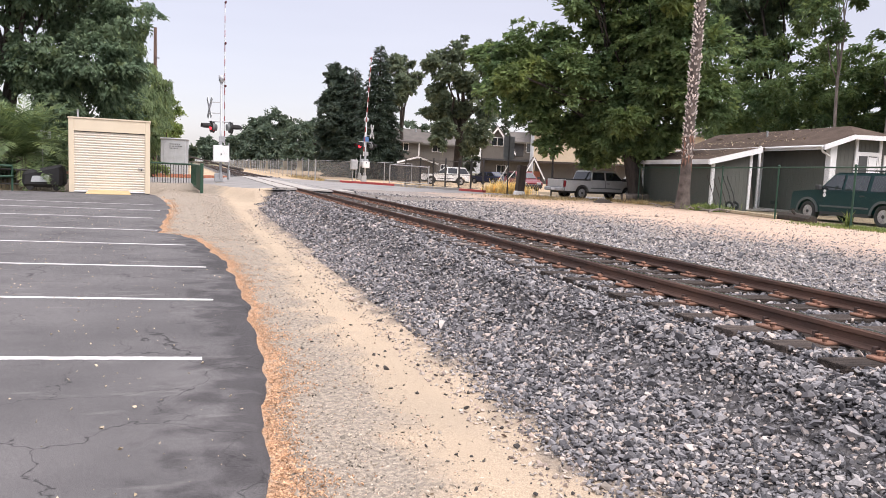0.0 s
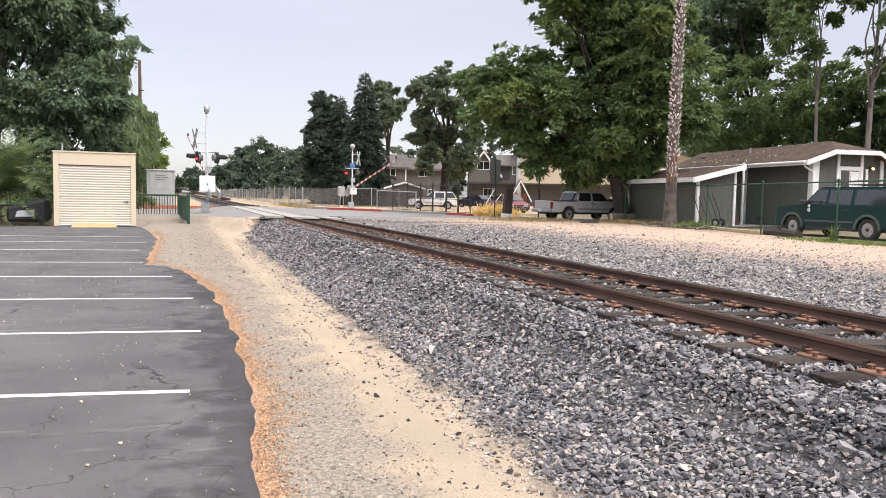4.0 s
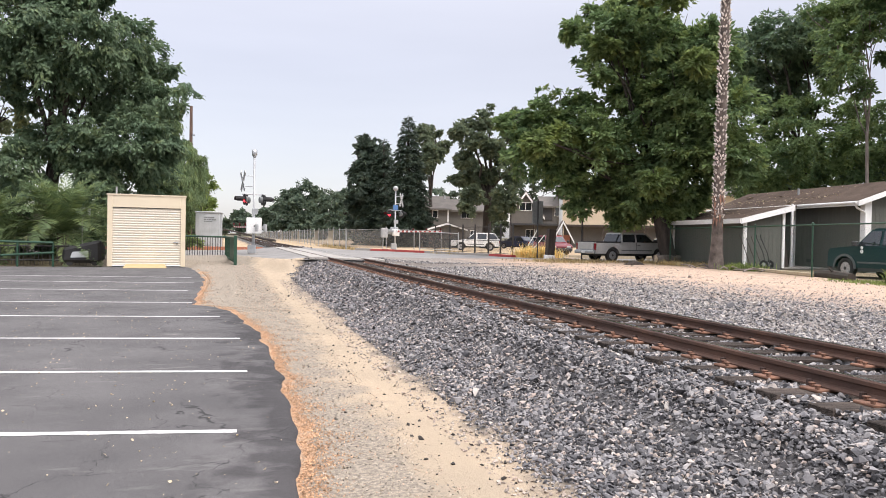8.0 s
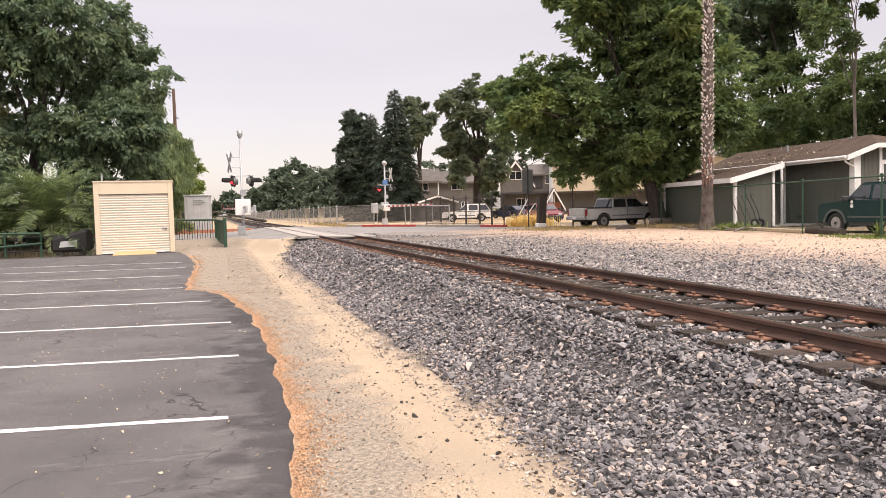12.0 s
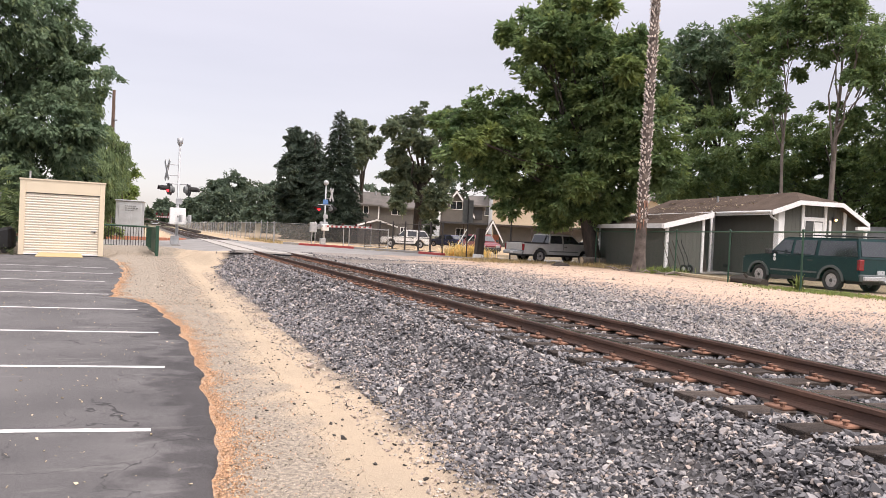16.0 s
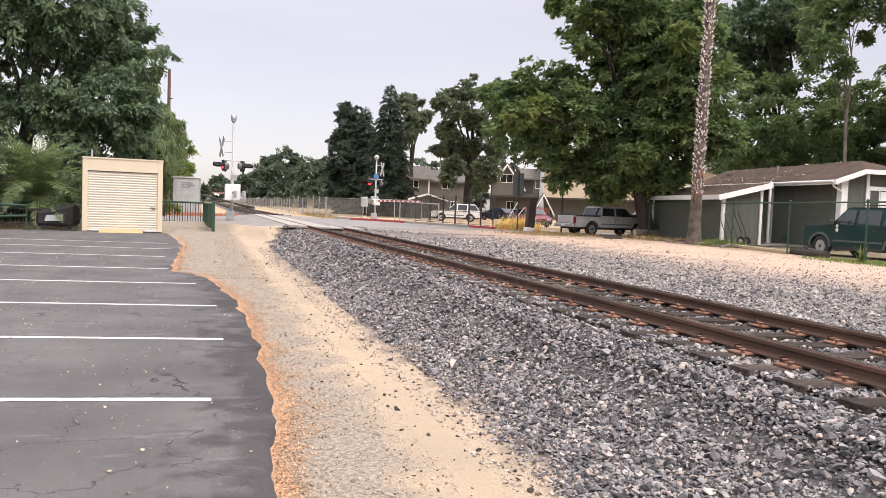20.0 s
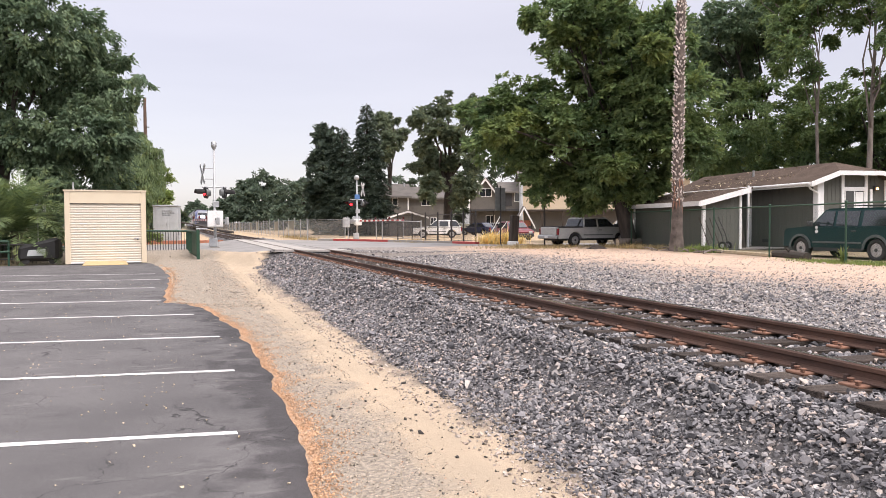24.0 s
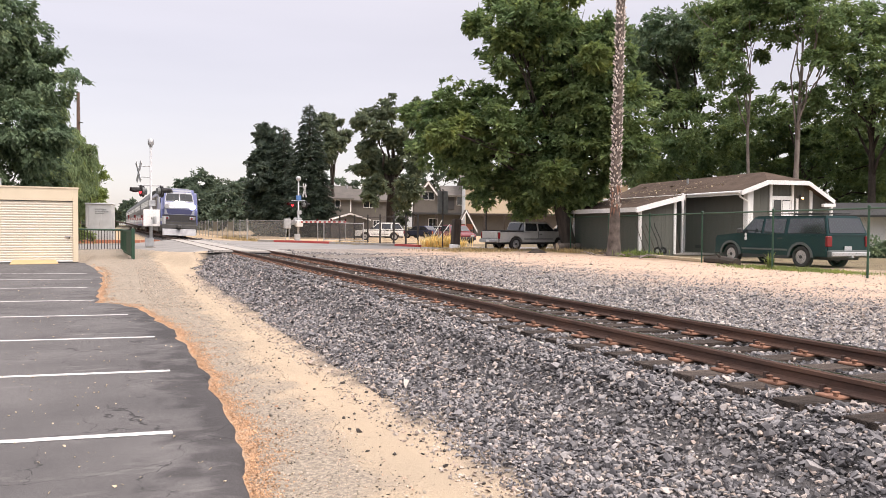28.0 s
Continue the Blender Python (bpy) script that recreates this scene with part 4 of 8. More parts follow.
    yy = 3.4 + 27 * r.uniform(0, 1, n) ** 1.8
    ee = np.array([lot_edge(float(v)) for v in yy])
    xx = ee + 0.01 + np.abs(r.normal(0, 0.19, n)) * np.array([0.45 + 0.9 * abs(noise.noise((float(v) * 1.7, 3, 1))) * 2 for v in yy])
    scatter("edge_crumbs", "orange crumbled earth and bark along the asphalt edge", M["chip"], np.stack([xx, yy, fast_level(xx, yy) + np.where(xx - ee < 0.14, 0.02, 0.006)], 1), np.minimum(0.013, 0.0072 * np.exp(r.normal(0, 0.5, n))), small, 33, "mulch")
    n = 1100
    yy = 3.4 + 22 * r.uniform(0, 1, n) ** 1.5
    xx = r.uniform(-9, -3.9, n)
    ok = xx < np.array([interp(float(v), LOT_EDGE) - 0.1 for v in yy])
    xx, yy = xx[ok], yy[ok]
    zz = np.array([lot_z(float(v)) for v in yy]) + 0.004
    scatter("lot_litter", "small dry leaves and pebbles on the asphalt", M["litter"], np.stack([xx, yy, zz], 1), np.minimum(0.017, 0.009 * np.exp(r.normal(0, 0.5, len(xx)))), small, 35, "litter")


make_ballast()

# ---- trees ----
def limb_path(a, b, sag, rnd, n=5):
    a, b = Vector(a), Vector(b)
    pts = []
    for i in range(n + 1):
        t = i / n
        p = a.lerp(b, t)
        p.z += sag * math.sin(math.pi * t)
        if 0 < i < n:
            p += Vector((rnd.uniform(-1, 1), rnd.uniform(-1, 1), rnd.uniform(-1, 1))) * (b - a).length * 0.035
        pts.append(p)
    return pts


def leaf_cloud(lobes, count, size, rng, flat=0.0, droop=0.0, clump=0.26, hollow=0.55, long=1.7):
    """Pointed leaf blades gathered in sprays that reach out of the lobes (x, y, z, r) of a crown and hang over at their tips."""
    lobes = np.array(lobes, float)
    vol = lobes[:, 3] ** 2.2
    per = np.maximum(3, (vol / vol.sum() * count / 22)).astype(int)
    centres, radii, outs = [], [], []
    for (x, y, z, r), n in zip(lobes, per):
        d = rng.normal(size=(n, 3))
        d /= np.linalg.norm(d, axis=1)[:, None]
        rad = r * (hollow + (0.98 - hollow) * rng.uniform(0, 1, n) ** 0.6) * (1 + 0.42 * (rng.random(n) < 0.18) * rng.random(n))
        reach = clump * (0.6 + 0.25 * r) * rng.uniform(1.1, 2.3, n)
        rad = np.maximum(0.2 * r, rad - 0.6 * reach)
        centres.append(np.array([x, y, z]) + d * rad[:, None] * np.array([1, 1, 0.92]))
        radii.append(reach)
        outs.append(d)
    c, rad, out = np.concatenate(centres), np.concatenate(radii), np.concatenate(outs)
    # boughs and gaps between them
    w = 2.4 / max(0.8, float(np.median(lobes[:, 3])))
    dens = np.array([noise.noise((p[0] * w * 0.55, p[1] * w * 0.55, p[2] * w)) for p in c])
    c, rad, out = c[dens > -0.12], rad[dens > -0.12], out[dens > -0.12]
    unit = lambda q: q / (np.linalg.norm(q, axis=1)[:, None] + 1e-9)
    axis = unit(out * np.array([1, 1, 0.55]) + rng.normal(0, 0.42, c.shape) + np.array([0, 0, -0.22 - 0.5 * droop]))
    side = unit(np.cross(axis, out * 0.45 + rng.normal(0, 0.25, c.shape) + np.array([0, 0, 0.9 + flat])))
    nrm = np.cross(side, axis)
    k = max(4, int(1.35 * count / len(c)))
    n = len(c) * k
    R, A, S, N = np.repeat(rad, k)[:, None], np.repeat(axis, k, 0), np.repeat(side, k, 0), np.repeat(nrm, k, 0)
    u, v_ = rng.uniform(-0.35, 1, (n, 1)), rng.normal(0, 0.42, (n, 1))
    h = rng.normal(0, 0.16 * (1 - 0.4 * flat), (n, 1)) - 0.35 * v_ ** 2 - 0.22 * np.clip(u, 0, 1) ** 2
    p = np.repeat(c, k, 0) + R * (A * u + S * v_ + N * h)
    ax = unit(A * 0.6 + S * np.sign(v_) * rng.uniform(0.2, 1.0, (n, 1)) + rng.normal(0, 0.33, (n, 3)) + np.array([0, 0, -0.22 - 0.8 * droop]))
    sd = unit(np.cross(ax, N + rng.normal(0, 0.5, (n, 3))))
    ln = size * long * 0.86 * np.exp(rng.normal(0, 0.25, n))[:, None]
    wd = size * 0.42 * np.exp(rng.normal(0, 0.2, n))[:, None]
    fold = np.cross(sd, ax) * wd * 0.35
    v = np.stack([p, p + ax * ln * 0.42 + sd * wd + fold, p + ax * ln, p + ax * ln * 0.42 - sd * wd + fold], 1)
    return v.reshape(-1, 3), np.arange(n * 4).reshape(-1, 4)


def broad_tree(base, lobes, leaf, label, count, size, trunk_r=0.35, bark="bark", seed=1, fork=0.3, flat=0.0, droop=0.0, name="tree", category="tree", hollow=0.55, clump=0.26, limbs=9, long=1.7, strands=0):
    """A tapered trunk, limbs that reach into the lobes of the crown, and a crown of single leaves."""
    rnd, rng = random.Random(seed), np.random.default_rng(seed)
    bx, by, bz = base
    t = thing(name, Matrix.Translation(base), label, category)
    loc = [(x - bx, y - by, z - bz, r) for x, y, z, r in lobes]
    top = max(z for _, _, z, _ in loc)
    cx, cy = np.mean([p[0] for p in loc]), np.mean([p[1] for p in loc])
    f = Vector((cx * 0.25, cy * 0.25, top * fork))
    path = [(0, 0, -0.3), (0.02, 0, 0.15), tuple(f * 0.5), tuple(f)]
    end = Vector((cx * 0.8, cy * 0.8, top * 0.9))
    path += [tuple(f.lerp(end, 0.4) + Vector((rnd.uniform(-.3, .3), rnd.uniform(-.3, .3), 0))), tuple(end)]
    part("trunk", tube(path, [trunk_r * 1.5, trunk_r * 1.15, trunk_r, trunk_r * 0.85, trunk_r * 0.5, 0.03], 12), M[bark], t, smooth=True)
    for x, y, z, r in sorted(loc, key=lambda q: -q[3])[:limbs]:
        a = f.lerp(end, max(0.0, min(0.75, rnd.uniform(-0.1, 0.5) * z / top)))
        b = Vector((x, y, z))
        part("limb", tube(limb_path(a, b, 0.1 * (b - a).length * rnd.uniform(-0.3, 0.8), rnd), [trunk_r * 0.42 * (1 - 0.16 * i) for i in range(6)], 7), M[bark], t, smooth=True)
        for _ in range(3):
            d = Vector((rnd.uniform(-1, 1), rnd.uniform(-1, 1), rnd.uniform(-0.3, 1))).normalized() * r * 0.95
            part("branch", tube(limb_path(a.lerp(b, rnd.uniform(0.55, 0.95)), b + d, 0.1, rnd, 4), [0.055, 0.045, 0.035, 0.025, 0.012], 5), M[bark], t)
    v, q = leaf_cloud(loc, count, size, rng, flat, droop, clump, hollow, long)
    part("crown", raw_mesh("crown", v, q, M[leaf]), None, t)
    if strands:
        # long hanging twigs, each a string of narrow leaves
        src = np.array(loc)[rng.integers(0, len(loc), strands)]
        d = rng.normal(size=(strands, 3))
        d /= np.linalg.norm(d, axis=1)[:, None]
        tops = src[:, :3] + d * src[:, 3:] * np.array([1, 1, 0.5])
        ll = np.clip(np.minimum(rng.uniform(1.2, 3.4, strands), tops[:, 2] - 3.6), 0.3, None)
        m = 34
        f = np.tile(np.arange(m) / m, strands)
        p = np.repeat(tops, m, 0) + np.stack([0.25 * f * np.repeat(d[:, 0], m), 0.25 * f * np.repeat(d[:, 1], m), -f * np.repeat(ll, m)], 1) + rng.normal(0, 0.025, (strands * m, 3))
        ax = rng.normal(0, 0.35, (len(p), 3)) + np.array([0, 0, -1])
        sd = np.cross(ax, rng.normal(size=(len(p), 3)))
        sd /= np.linalg.norm(sd, axis=1)[:, None] + 1e-9
        v = np.stack([p, p + ax * 0.07 + sd * 0.022, p + ax * 0.17, p + ax * 0.07 - sd * 0.022], 1).reshape(-1, 3)
        part("hanging_fringe", raw_mesh("hanging_fringe", v, np.arange(len(v)).reshape(-1, 4), M[leaf]), None, t, "long hanging leafy strands")["kind"] = "stuff"
    return t

broad_tree((-14.5, 46.9, -0.5), [(-15.0, 45.7, 11.9, 3.1), (-12.9, 45.5, 13.9, 2.0), (-11.7, 47.0, 14.8, 1.4), (-10.8, 46.1, 15.1, 1.0), (-12.4, 45.4, 11.4, 3.2), (-9.9, 47.3, 12.0, 1.8), (-9.0, 49.6, 11.6, 1.4), (-7.7, 49.2, 11.1, 1.1), (-10.3, 48.8, 9.5, 2.7), (-7.9, 46.7, 8.7, 1.6), (-14.3, 47.1, 9.1, 2.1), (-11.9, 46.4, 5.9, 2.2), (-9.4, 46.3, 6.0, 2.5), (-7.8, 46.2, 6.0, 1.5), (-15.1, 45.5, 4.5, 1.8), (-13.7, 49.0, 16.3, 1.3), (-14.1, 48.5, 6.1, 1.6), (-7.0, 49.3, 9.6, 0.6), (-9.2, 49.1, 3.9, 2.2), (-11.3, 46.2, 3.7, 1.8)], leaf='leaf_dark', label='tall dense dark green broadleaf tree behind the shed', count=68400, size=0.172, trunk_r=0.45, seed=3, droop=0.4, fork=0.25)
broad_tree((-18.3, 48.0, -0.5), [(-18.2, 47.2, 14.3, 3.4), (-17.5, 48.8, 15.9, 1.5), (-20.0, 48.6, 11.7, 3.7), (-18.8, 49.6, 8.4, 3.0), (-16.6, 50.3, 7.6, 1.5), (-20.0, 45.5, 14.3, 3.0)], leaf='leaf_olive', label='tall green broadleaf tree with hanging twigs', count=34200, size=0.172, trunk_r=0.4, seed=5, droop=0.4)
broad_tree((-7.8, 60.0, -0.3), [(-8.7, 60.5, 8.9, 1.4), (-8.0, 60.9, 7.2, 1.8), (-7.3, 60.0, 5.6, 1.3), (-8.2, 58.2, 4.8, 2.0), (-6.4, 59.9, 5.8, 0.8), (-6.6, 57.8, 3.6, 1.0), (-9.1, 62.3, 3.3, 1.8), (-7.6, 62.0, 2.5, 1.6), (-5.9, 60.3, 6.7, 0.4)], leaf='leaf_willow', label='light green weeping willow with hanging strands', count=32300, size=0.112, trunk_r=0.3, seed=7, droop=2.2, long=3.2, category='tree', strands=420)
broad_tree((-6.2, 70.0, -0.3), [(-6.1, 68.7, 5.1, 1.2), (-5.6, 72.6, 3.8, 0.8), (-5.8, 70.5, 2.4, 1.0), (-6.7, 72.4, 3.2, 1.3)], leaf='leaf_yellow', label='bright green shrubby tree beside the street', count=11400, size=0.132, trunk_r=0.15, seed=8, limbs=4)
broad_tree((18.6, 35.2, -0.25), [(16.0, 38.3, 13.8, 1.1), (16.4, 36.6, 14.0, 1.2), (17.3, 35.6, 13.3, 1.1), (14.2, 38.1, 12.5, 0.9), (14.5, 37.3, 11.2, 0.9), (15.3, 35.7, 11.8, 1.6), (17.3, 35.1, 11.5, 1.7), (19.6, 36.0, 11.8, 1.6), (19.1, 32.8, 10.7, 1.6), (14.6, 35.6, 9.8, 1.1), (17.2, 36.7, 9.5, 1.9), (18.5, 34.3, 8.7, 2.4), (13.1, 38.4, 8.2, 1.3), (14.4, 37.5, 8.1, 1.2), (11.8, 38.2, 7.0, 1.3), (11.5, 40.9, 7.6, 0.8), (14.8, 36.1, 6.4, 2.0), (13.3, 37.8, 5.9, 1.9), (11.3, 37.8, 5.3, 1.2), (17.4, 36.5, 5.9, 2.5), (18.9, 34.0, 6.0, 2.2), (17.2, 36.4, 2.9, 1.2), (15.7, 37.3, 3.1, 1.1), (14.6, 37.7, 2.9, 0.9), (16.7, 37.0, 2.3, 0.8), (18.4, 35.4, 2.9, 1.1), (19.8, 36.4, 2.7, 1.3), (13.7, 37.3, 4.1, 1.1), (16.2, 37.8, 4.1, 1.4), (17.0, 35.4, 3.8, 1.6), (19.5, 34.9, 3.7, 1.6), (13.2, 39.9, 4.5, 0.8), (19.8, 32.6, 7.5, 1.9), (20.0, 32.2, 5.2, 1.6)], leaf='leaf_mid', label='broad green shade tree with layered boughs beside the grey house', count=92000, size=0.178, trunk_r=0.38, seed=11, flat=0.6, fork=0.22, limbs=16, hollow=0.35)
broad_tree((19.1, 35.6, -0.25), [(15.8, 33.4, 13.2, 0.4), (16.2, 35.5, 10.9, 0.9), (13.0, 36.5, 6.4, 1.0), (11.1, 35.9, 5.9, 0.7), (16.5, 33.5, 4.0, 0.8), (16.8, 32.6, 12.8, 0.6), (14.4, 35.2, 11.0, 0.7), (17.6, 31.5, 9.7, 0.7)], leaf='leaf_light', label='light green young tree mingled with the shade tree', count=13300, size=0.178, trunk_r=0.14, seed=12, flat=0.7, fork=0.3, limbs=5)
broad_tree((-14.6, 53.0, -0.5), [(-17.9, 53.3, 2.6, 1.6), (-16.3, 54.6, 2.6, 1.6), (-14.4, 55.3, 2.3, 1.5), (-12.2, 54.6, 2.3, 1.5), (-10.4, 55.9, 2.1, 1.4), (-8.1, 51.5, 1.8, 1.2), (-19.1, 50.9, 2.5, 1.8), (-17.3, 54.8, 1.2, 1.2), (-14.9, 54.3, 0.8, 1.1), (-12.3, 53.0, 0.8, 1.1), (-21.7, 53.4, 2.2, 2.0)], leaf='leaf_dark', label='dark hedge behind the palms and the shed', count=22000, size=0.17, trunk_r=0.1, seed=9, hollow=0.4, name='hedge', category='hedge', limbs=3)
broad_tree((3.5, 119.6, -0.3), [(-11.1, 141.2, 2.6, 2.3), (-8.6, 143.8, 2.2, 1.9), (-5.9, 137.2, 1.9, 1.5), (-3.7, 135.9, 2.2, 1.0), (-13.5, 138.9, 2.5, 2.6), (-15.6, 134.8, 2.4, 2.6)], leaf='leaf_far', label='distant trees beyond the street', count=6000, size=0.5, trunk_r=0.2, seed=10, limbs=3)
broad_tree((24.5, 80.7, -0.3), [(23.5, 80.1, 13.7, 1.5), (25.7, 84.1, 15.9, 0.8), (21.9, 80.3, 13.3, 1.1), (19.9, 78.3, 12.3, 1.0), (21.9, 77.9, 11.4, 1.5), (24.1, 78.1, 11.0, 1.5), (27.9, 81.8, 13.3, 1.5), (27.3, 78.5, 14.4, 1.2), (28.1, 77.6, 11.8, 1.3), (21.0, 78.6, 9.6, 1.2), (24.1, 84.8, 8.8, 1.8), (24.2, 80.2, 8.0, 1.5), (25.4, 78.0, 9.7, 1.2), (26.0, 76.5, 7.9, 1.3), (25.1, 76.8, 5.3, 1.7), (22.1, 78.8, 5.7, 1.4), (21.8, 83.1, 7.6, 1.0), (24.8, 77.7, 4.1, 1.3), (21.2, 78.1, 4.1, 1.0)], leaf='leaf_oak', label='old green oak before the apartments', count=32300, size=0.251, trunk_r=0.5, seed=15, fork=0.25, hollow=0.3)
broad_tree((24.9, 105.8, -0.3), [(23.6, 106.0, 15.6, 1.6), (24.1, 103.4, 13.0, 1.8), (27.7, 110.1, 14.7, 1.2), (22.7, 102.5, 11.2, 1.6), (25.6, 105.9, 16.1, 0.7), (25.1, 108.5, 17.3, 0.8), (22.6, 105.5, 9.1, 1.2)], leaf='leaf_oak', label='slim airy green tree with bare boughs', count=9500, size=0.277, trunk_r=0.3, seed=16, hollow=0.2)
broad_tree((13.7, 98.1, -0.3), [(14.1, 102.5, 13.5, 1.3), (14.4, 97.8, 13.7, 1.0), (12.9, 95.9, 10.2, 1.6), (14.9, 97.1, 11.1, 1.6), (12.9, 94.0, 7.3, 2.1), (15.7, 97.0, 8.3, 2.2), (12.3, 96.1, 4.9, 1.9), (15.8, 101.3, 4.8, 2.6), (13.5, 101.2, 2.5, 1.9), (13.3, 97.0, 12.2, 1.3), (15.3, 98.5, 12.4, 1.3), (14.0, 99.0, 9.6, 2.0), (12.4, 97.5, 9.0, 1.3)], leaf='leaf_conifer', label='dark green slender tree beside the conifers', count=22800, size=0.277, trunk_r=0.3, seed=17, hollow=0.3)
broad_tree((35.4, 112.0, -0.3), [(33.5, 110.0, 2.5, 2.2), (36.5, 111.0, 3.0, 2.4), (34.5, 112.0, 6.0, 2.4), (37.5, 113.5, 6.5, 2.2), (35.5, 113.0, 9.0, 1.9)], leaf='leaf_oak', label='dark green tree filling the gap between the apartment buildings', count=7000, size=0.3, trunk_r=0.25, seed=36, limbs=4, hollow=0.3)
broad_tree((46.2, 140.9, -0.3), [(36.6, 144.0, 8.9, 2.2), (37.4, 137.2, 11.8, 2.0), (39.9, 139.6, 8.2, 2.5), (42.9, 138.4, 11.0, 2.5), (45.8, 136.9, 9.3, 2.7), (49.5, 135.8, 12.1, 2.5), (55.4, 142.7, 11.1, 2.2), (54.5, 132.4, 12.1, 2.5), (57.0, 129.9, 11.0, 2.7), (57.3, 142.7, 7.7, 2.2)], leaf='leaf_far', label='distant green trees behind the apartment roofs', count=9000, size=0.36, trunk_r=0.3, seed=35, limbs=5)
broad_tree((37.4, 45.4, -0.2), [(34.2, 48.6, 16.5, 1.6), (36.0, 50.1, 15.2, 1.9), (35.2, 46.5, 16.1, 2.3), (37.7, 48.0, 14.5, 2.1), (37.7, 46.2, 17.2, 2.1), (35.7, 49.0, 12.2, 2.1), (37.2, 47.4, 11.2, 1.6), (38.1, 44.7, 14.7, 1.9), (31.9, 47.0, 14.6, 1.2), (33.3, 46.8, 16.8, 0.9), (34.6, 50.5, 12.8, 1.9)], leaf='leaf_dark', label='tall dark tree behind the grey house', count=25000, size=0.211, trunk_r=0.3, seed=21, hollow=0.3)
broad_tree((32.7, 36.0, -0.2), [(32.3, 39.0, 15.2, 1.8), (33.5, 37.9, 14.0, 1.6), (31.1, 36.4, 11.6, 1.2), (33.1, 36.6, 15.1, 1.8), (32.0, 38.6, 11.0, 0.9), (32.9, 36.7, 10.4, 0.9), (33.0, 37.8, 9.4, 0.6), (33.4, 35.4, 13.7, 1.2), (34.0, 38.5, 16.5, 2.0), (31.5, 37.5, 13.2, 1.6), (33.8, 36.0, 16.8, 1.8)], leaf='leaf_mid', label='slender tree with pale trunk and airy crown', count=14500, size=0.165, trunk_r=0.1, seed=22, bark='pale_bark', fork=0.45, hollow=0.2, limbs=6)
broad_tree((34.4, 34.1, -0.2), [(34.3, 35.3, 13.5, 1.1), (35.0, 34.7, 14.5, 1.4), (34.3, 32.5, 13.5, 1.4), (34.5, 36.9, 12.4, 0.7), (37.2, 34.0, 13.1, 1.2), (33.5, 32.1, 11.3, 0.9), (37.5, 33.9, 14.9, 1.6), (35.8, 35.8, 10.5, 0.9), (35.8, 33.6, 9.4, 1.0), (36.0, 35.0, 16.2, 1.8), (34.0, 34.5, 15.8, 1.7), (36.5, 33.0, 12.0, 1.6)], leaf='leaf_mid', label='forked tree with pale limbs and airy crown', count=14500, size=0.165, trunk_r=0.17, seed=23, bark='pale_bark', fork=0.4, hollow=0.2, limbs=7)
broad_tree((40.3, 33.2, -0.2), [(37.7, 32.8, 13.3, 1.3), (41.7, 34.7, 14.9, 1.7), (39.0, 31.8, 11.8, 1.7), (41.2, 35.9, 11.7, 1.5), (41.9, 32.4, 13.6, 2.5), (38.4, 32.0, 9.0, 2.1), (40.2, 30.4, 9.9, 2.9), (39.9, 34.8, 8.8, 1.7)], leaf='leaf_mid', label='airy green tree over the yard', count=15000, size=0.178, trunk_r=0.25, seed=24, hollow=0.3)
broad_tree((42.0, 37.5, -0.2), [(34.3, 45.9, 10.3, 1.6), (36.8, 45.0, 10.6, 1.6), (39.2, 44.0, 10.4, 1.5), (38.1, 39.7, 9.5, 1.5), (38.7, 37.3, 9.4, 1.3), (34.6, 48.2, 8.4, 2.0), (33.0, 43.1, 7.8, 2.0), (37.6, 45.2, 8.7, 1.6), (36.2, 40.9, 7.7, 1.8), (40.2, 42.1, 8.5, 2.0), (41.4, 40.6, 8.8, 1.8), (43.0, 39.5, 8.8, 2.0), (42.8, 37.0, 7.3, 2.2), (45.4, 36.4, 7.8, 2.2), (33.1, 44.4, 6.3, 1.8), (36.6, 44.7, 6.2, 1.8), (37.0, 41.7, 5.8, 1.6), (41.3, 41.5, 6.4, 2.0), (42.3, 39.4, 6.7, 2.0), (42.4, 36.7, 5.3, 2.0), (44.1, 34.9, 5.2, 2.0), (43.0, 31.9, 6.4, 2.7), (30.6, 45.2, 5.8, 1.8), (33.5, 46.8, 3.9, 1.8), (36.2, 43.6, 3.8, 2.0), (40.5, 42.3, 3.9, 2.0), (41.9, 38.5, 3.8, 2.0), (41.9, 34.5, 3.4, 1.8), (44.3, 33.1, 3.6, 2.7), (45.0, 35.9, 1.8, 1.6), (45.4, 33.0, 1.4, 2.2)], leaf='leaf_mid', label='dense tall hedge of mixed shrubs behind the house', count=66000, size=0.172, trunk_r=0.2, seed=25, hollow=0.5, name='hedge', category='hedge', limbs=5)
broad_tree((44.8, 43.4, -0.2), [(35.1, 48.8, 5.8, 2.0), (40.3, 50.8, 5.7, 2.0), (42.3, 48.9, 6.1, 2.0), (40.7, 44.2, 5.3, 1.9), (44.1, 44.6, 5.6, 1.9), (44.8, 42.4, 5.8, 2.0), (47.9, 42.4, 5.0, 1.9), (46.7, 39.4, 3.5, 1.9), (47.4, 37.7, 4.3, 2.2), (39.6, 48.6, 7.8, 1.7), (43.5, 48.9, 8.3, 1.7), (41.6, 43.4, 7.7, 1.7), (43.3, 41.7, 7.8, 1.7), (47.1, 41.9, 7.6, 1.8), (49.8, 41.0, 7.2, 2.0)], leaf='leaf_dark', label='dark shrubbery deep behind the grey house', count=12000, size=0.3, trunk_r=0.15, seed=26, hollow=0.3, name='hedge', category='hedge', limbs=3)
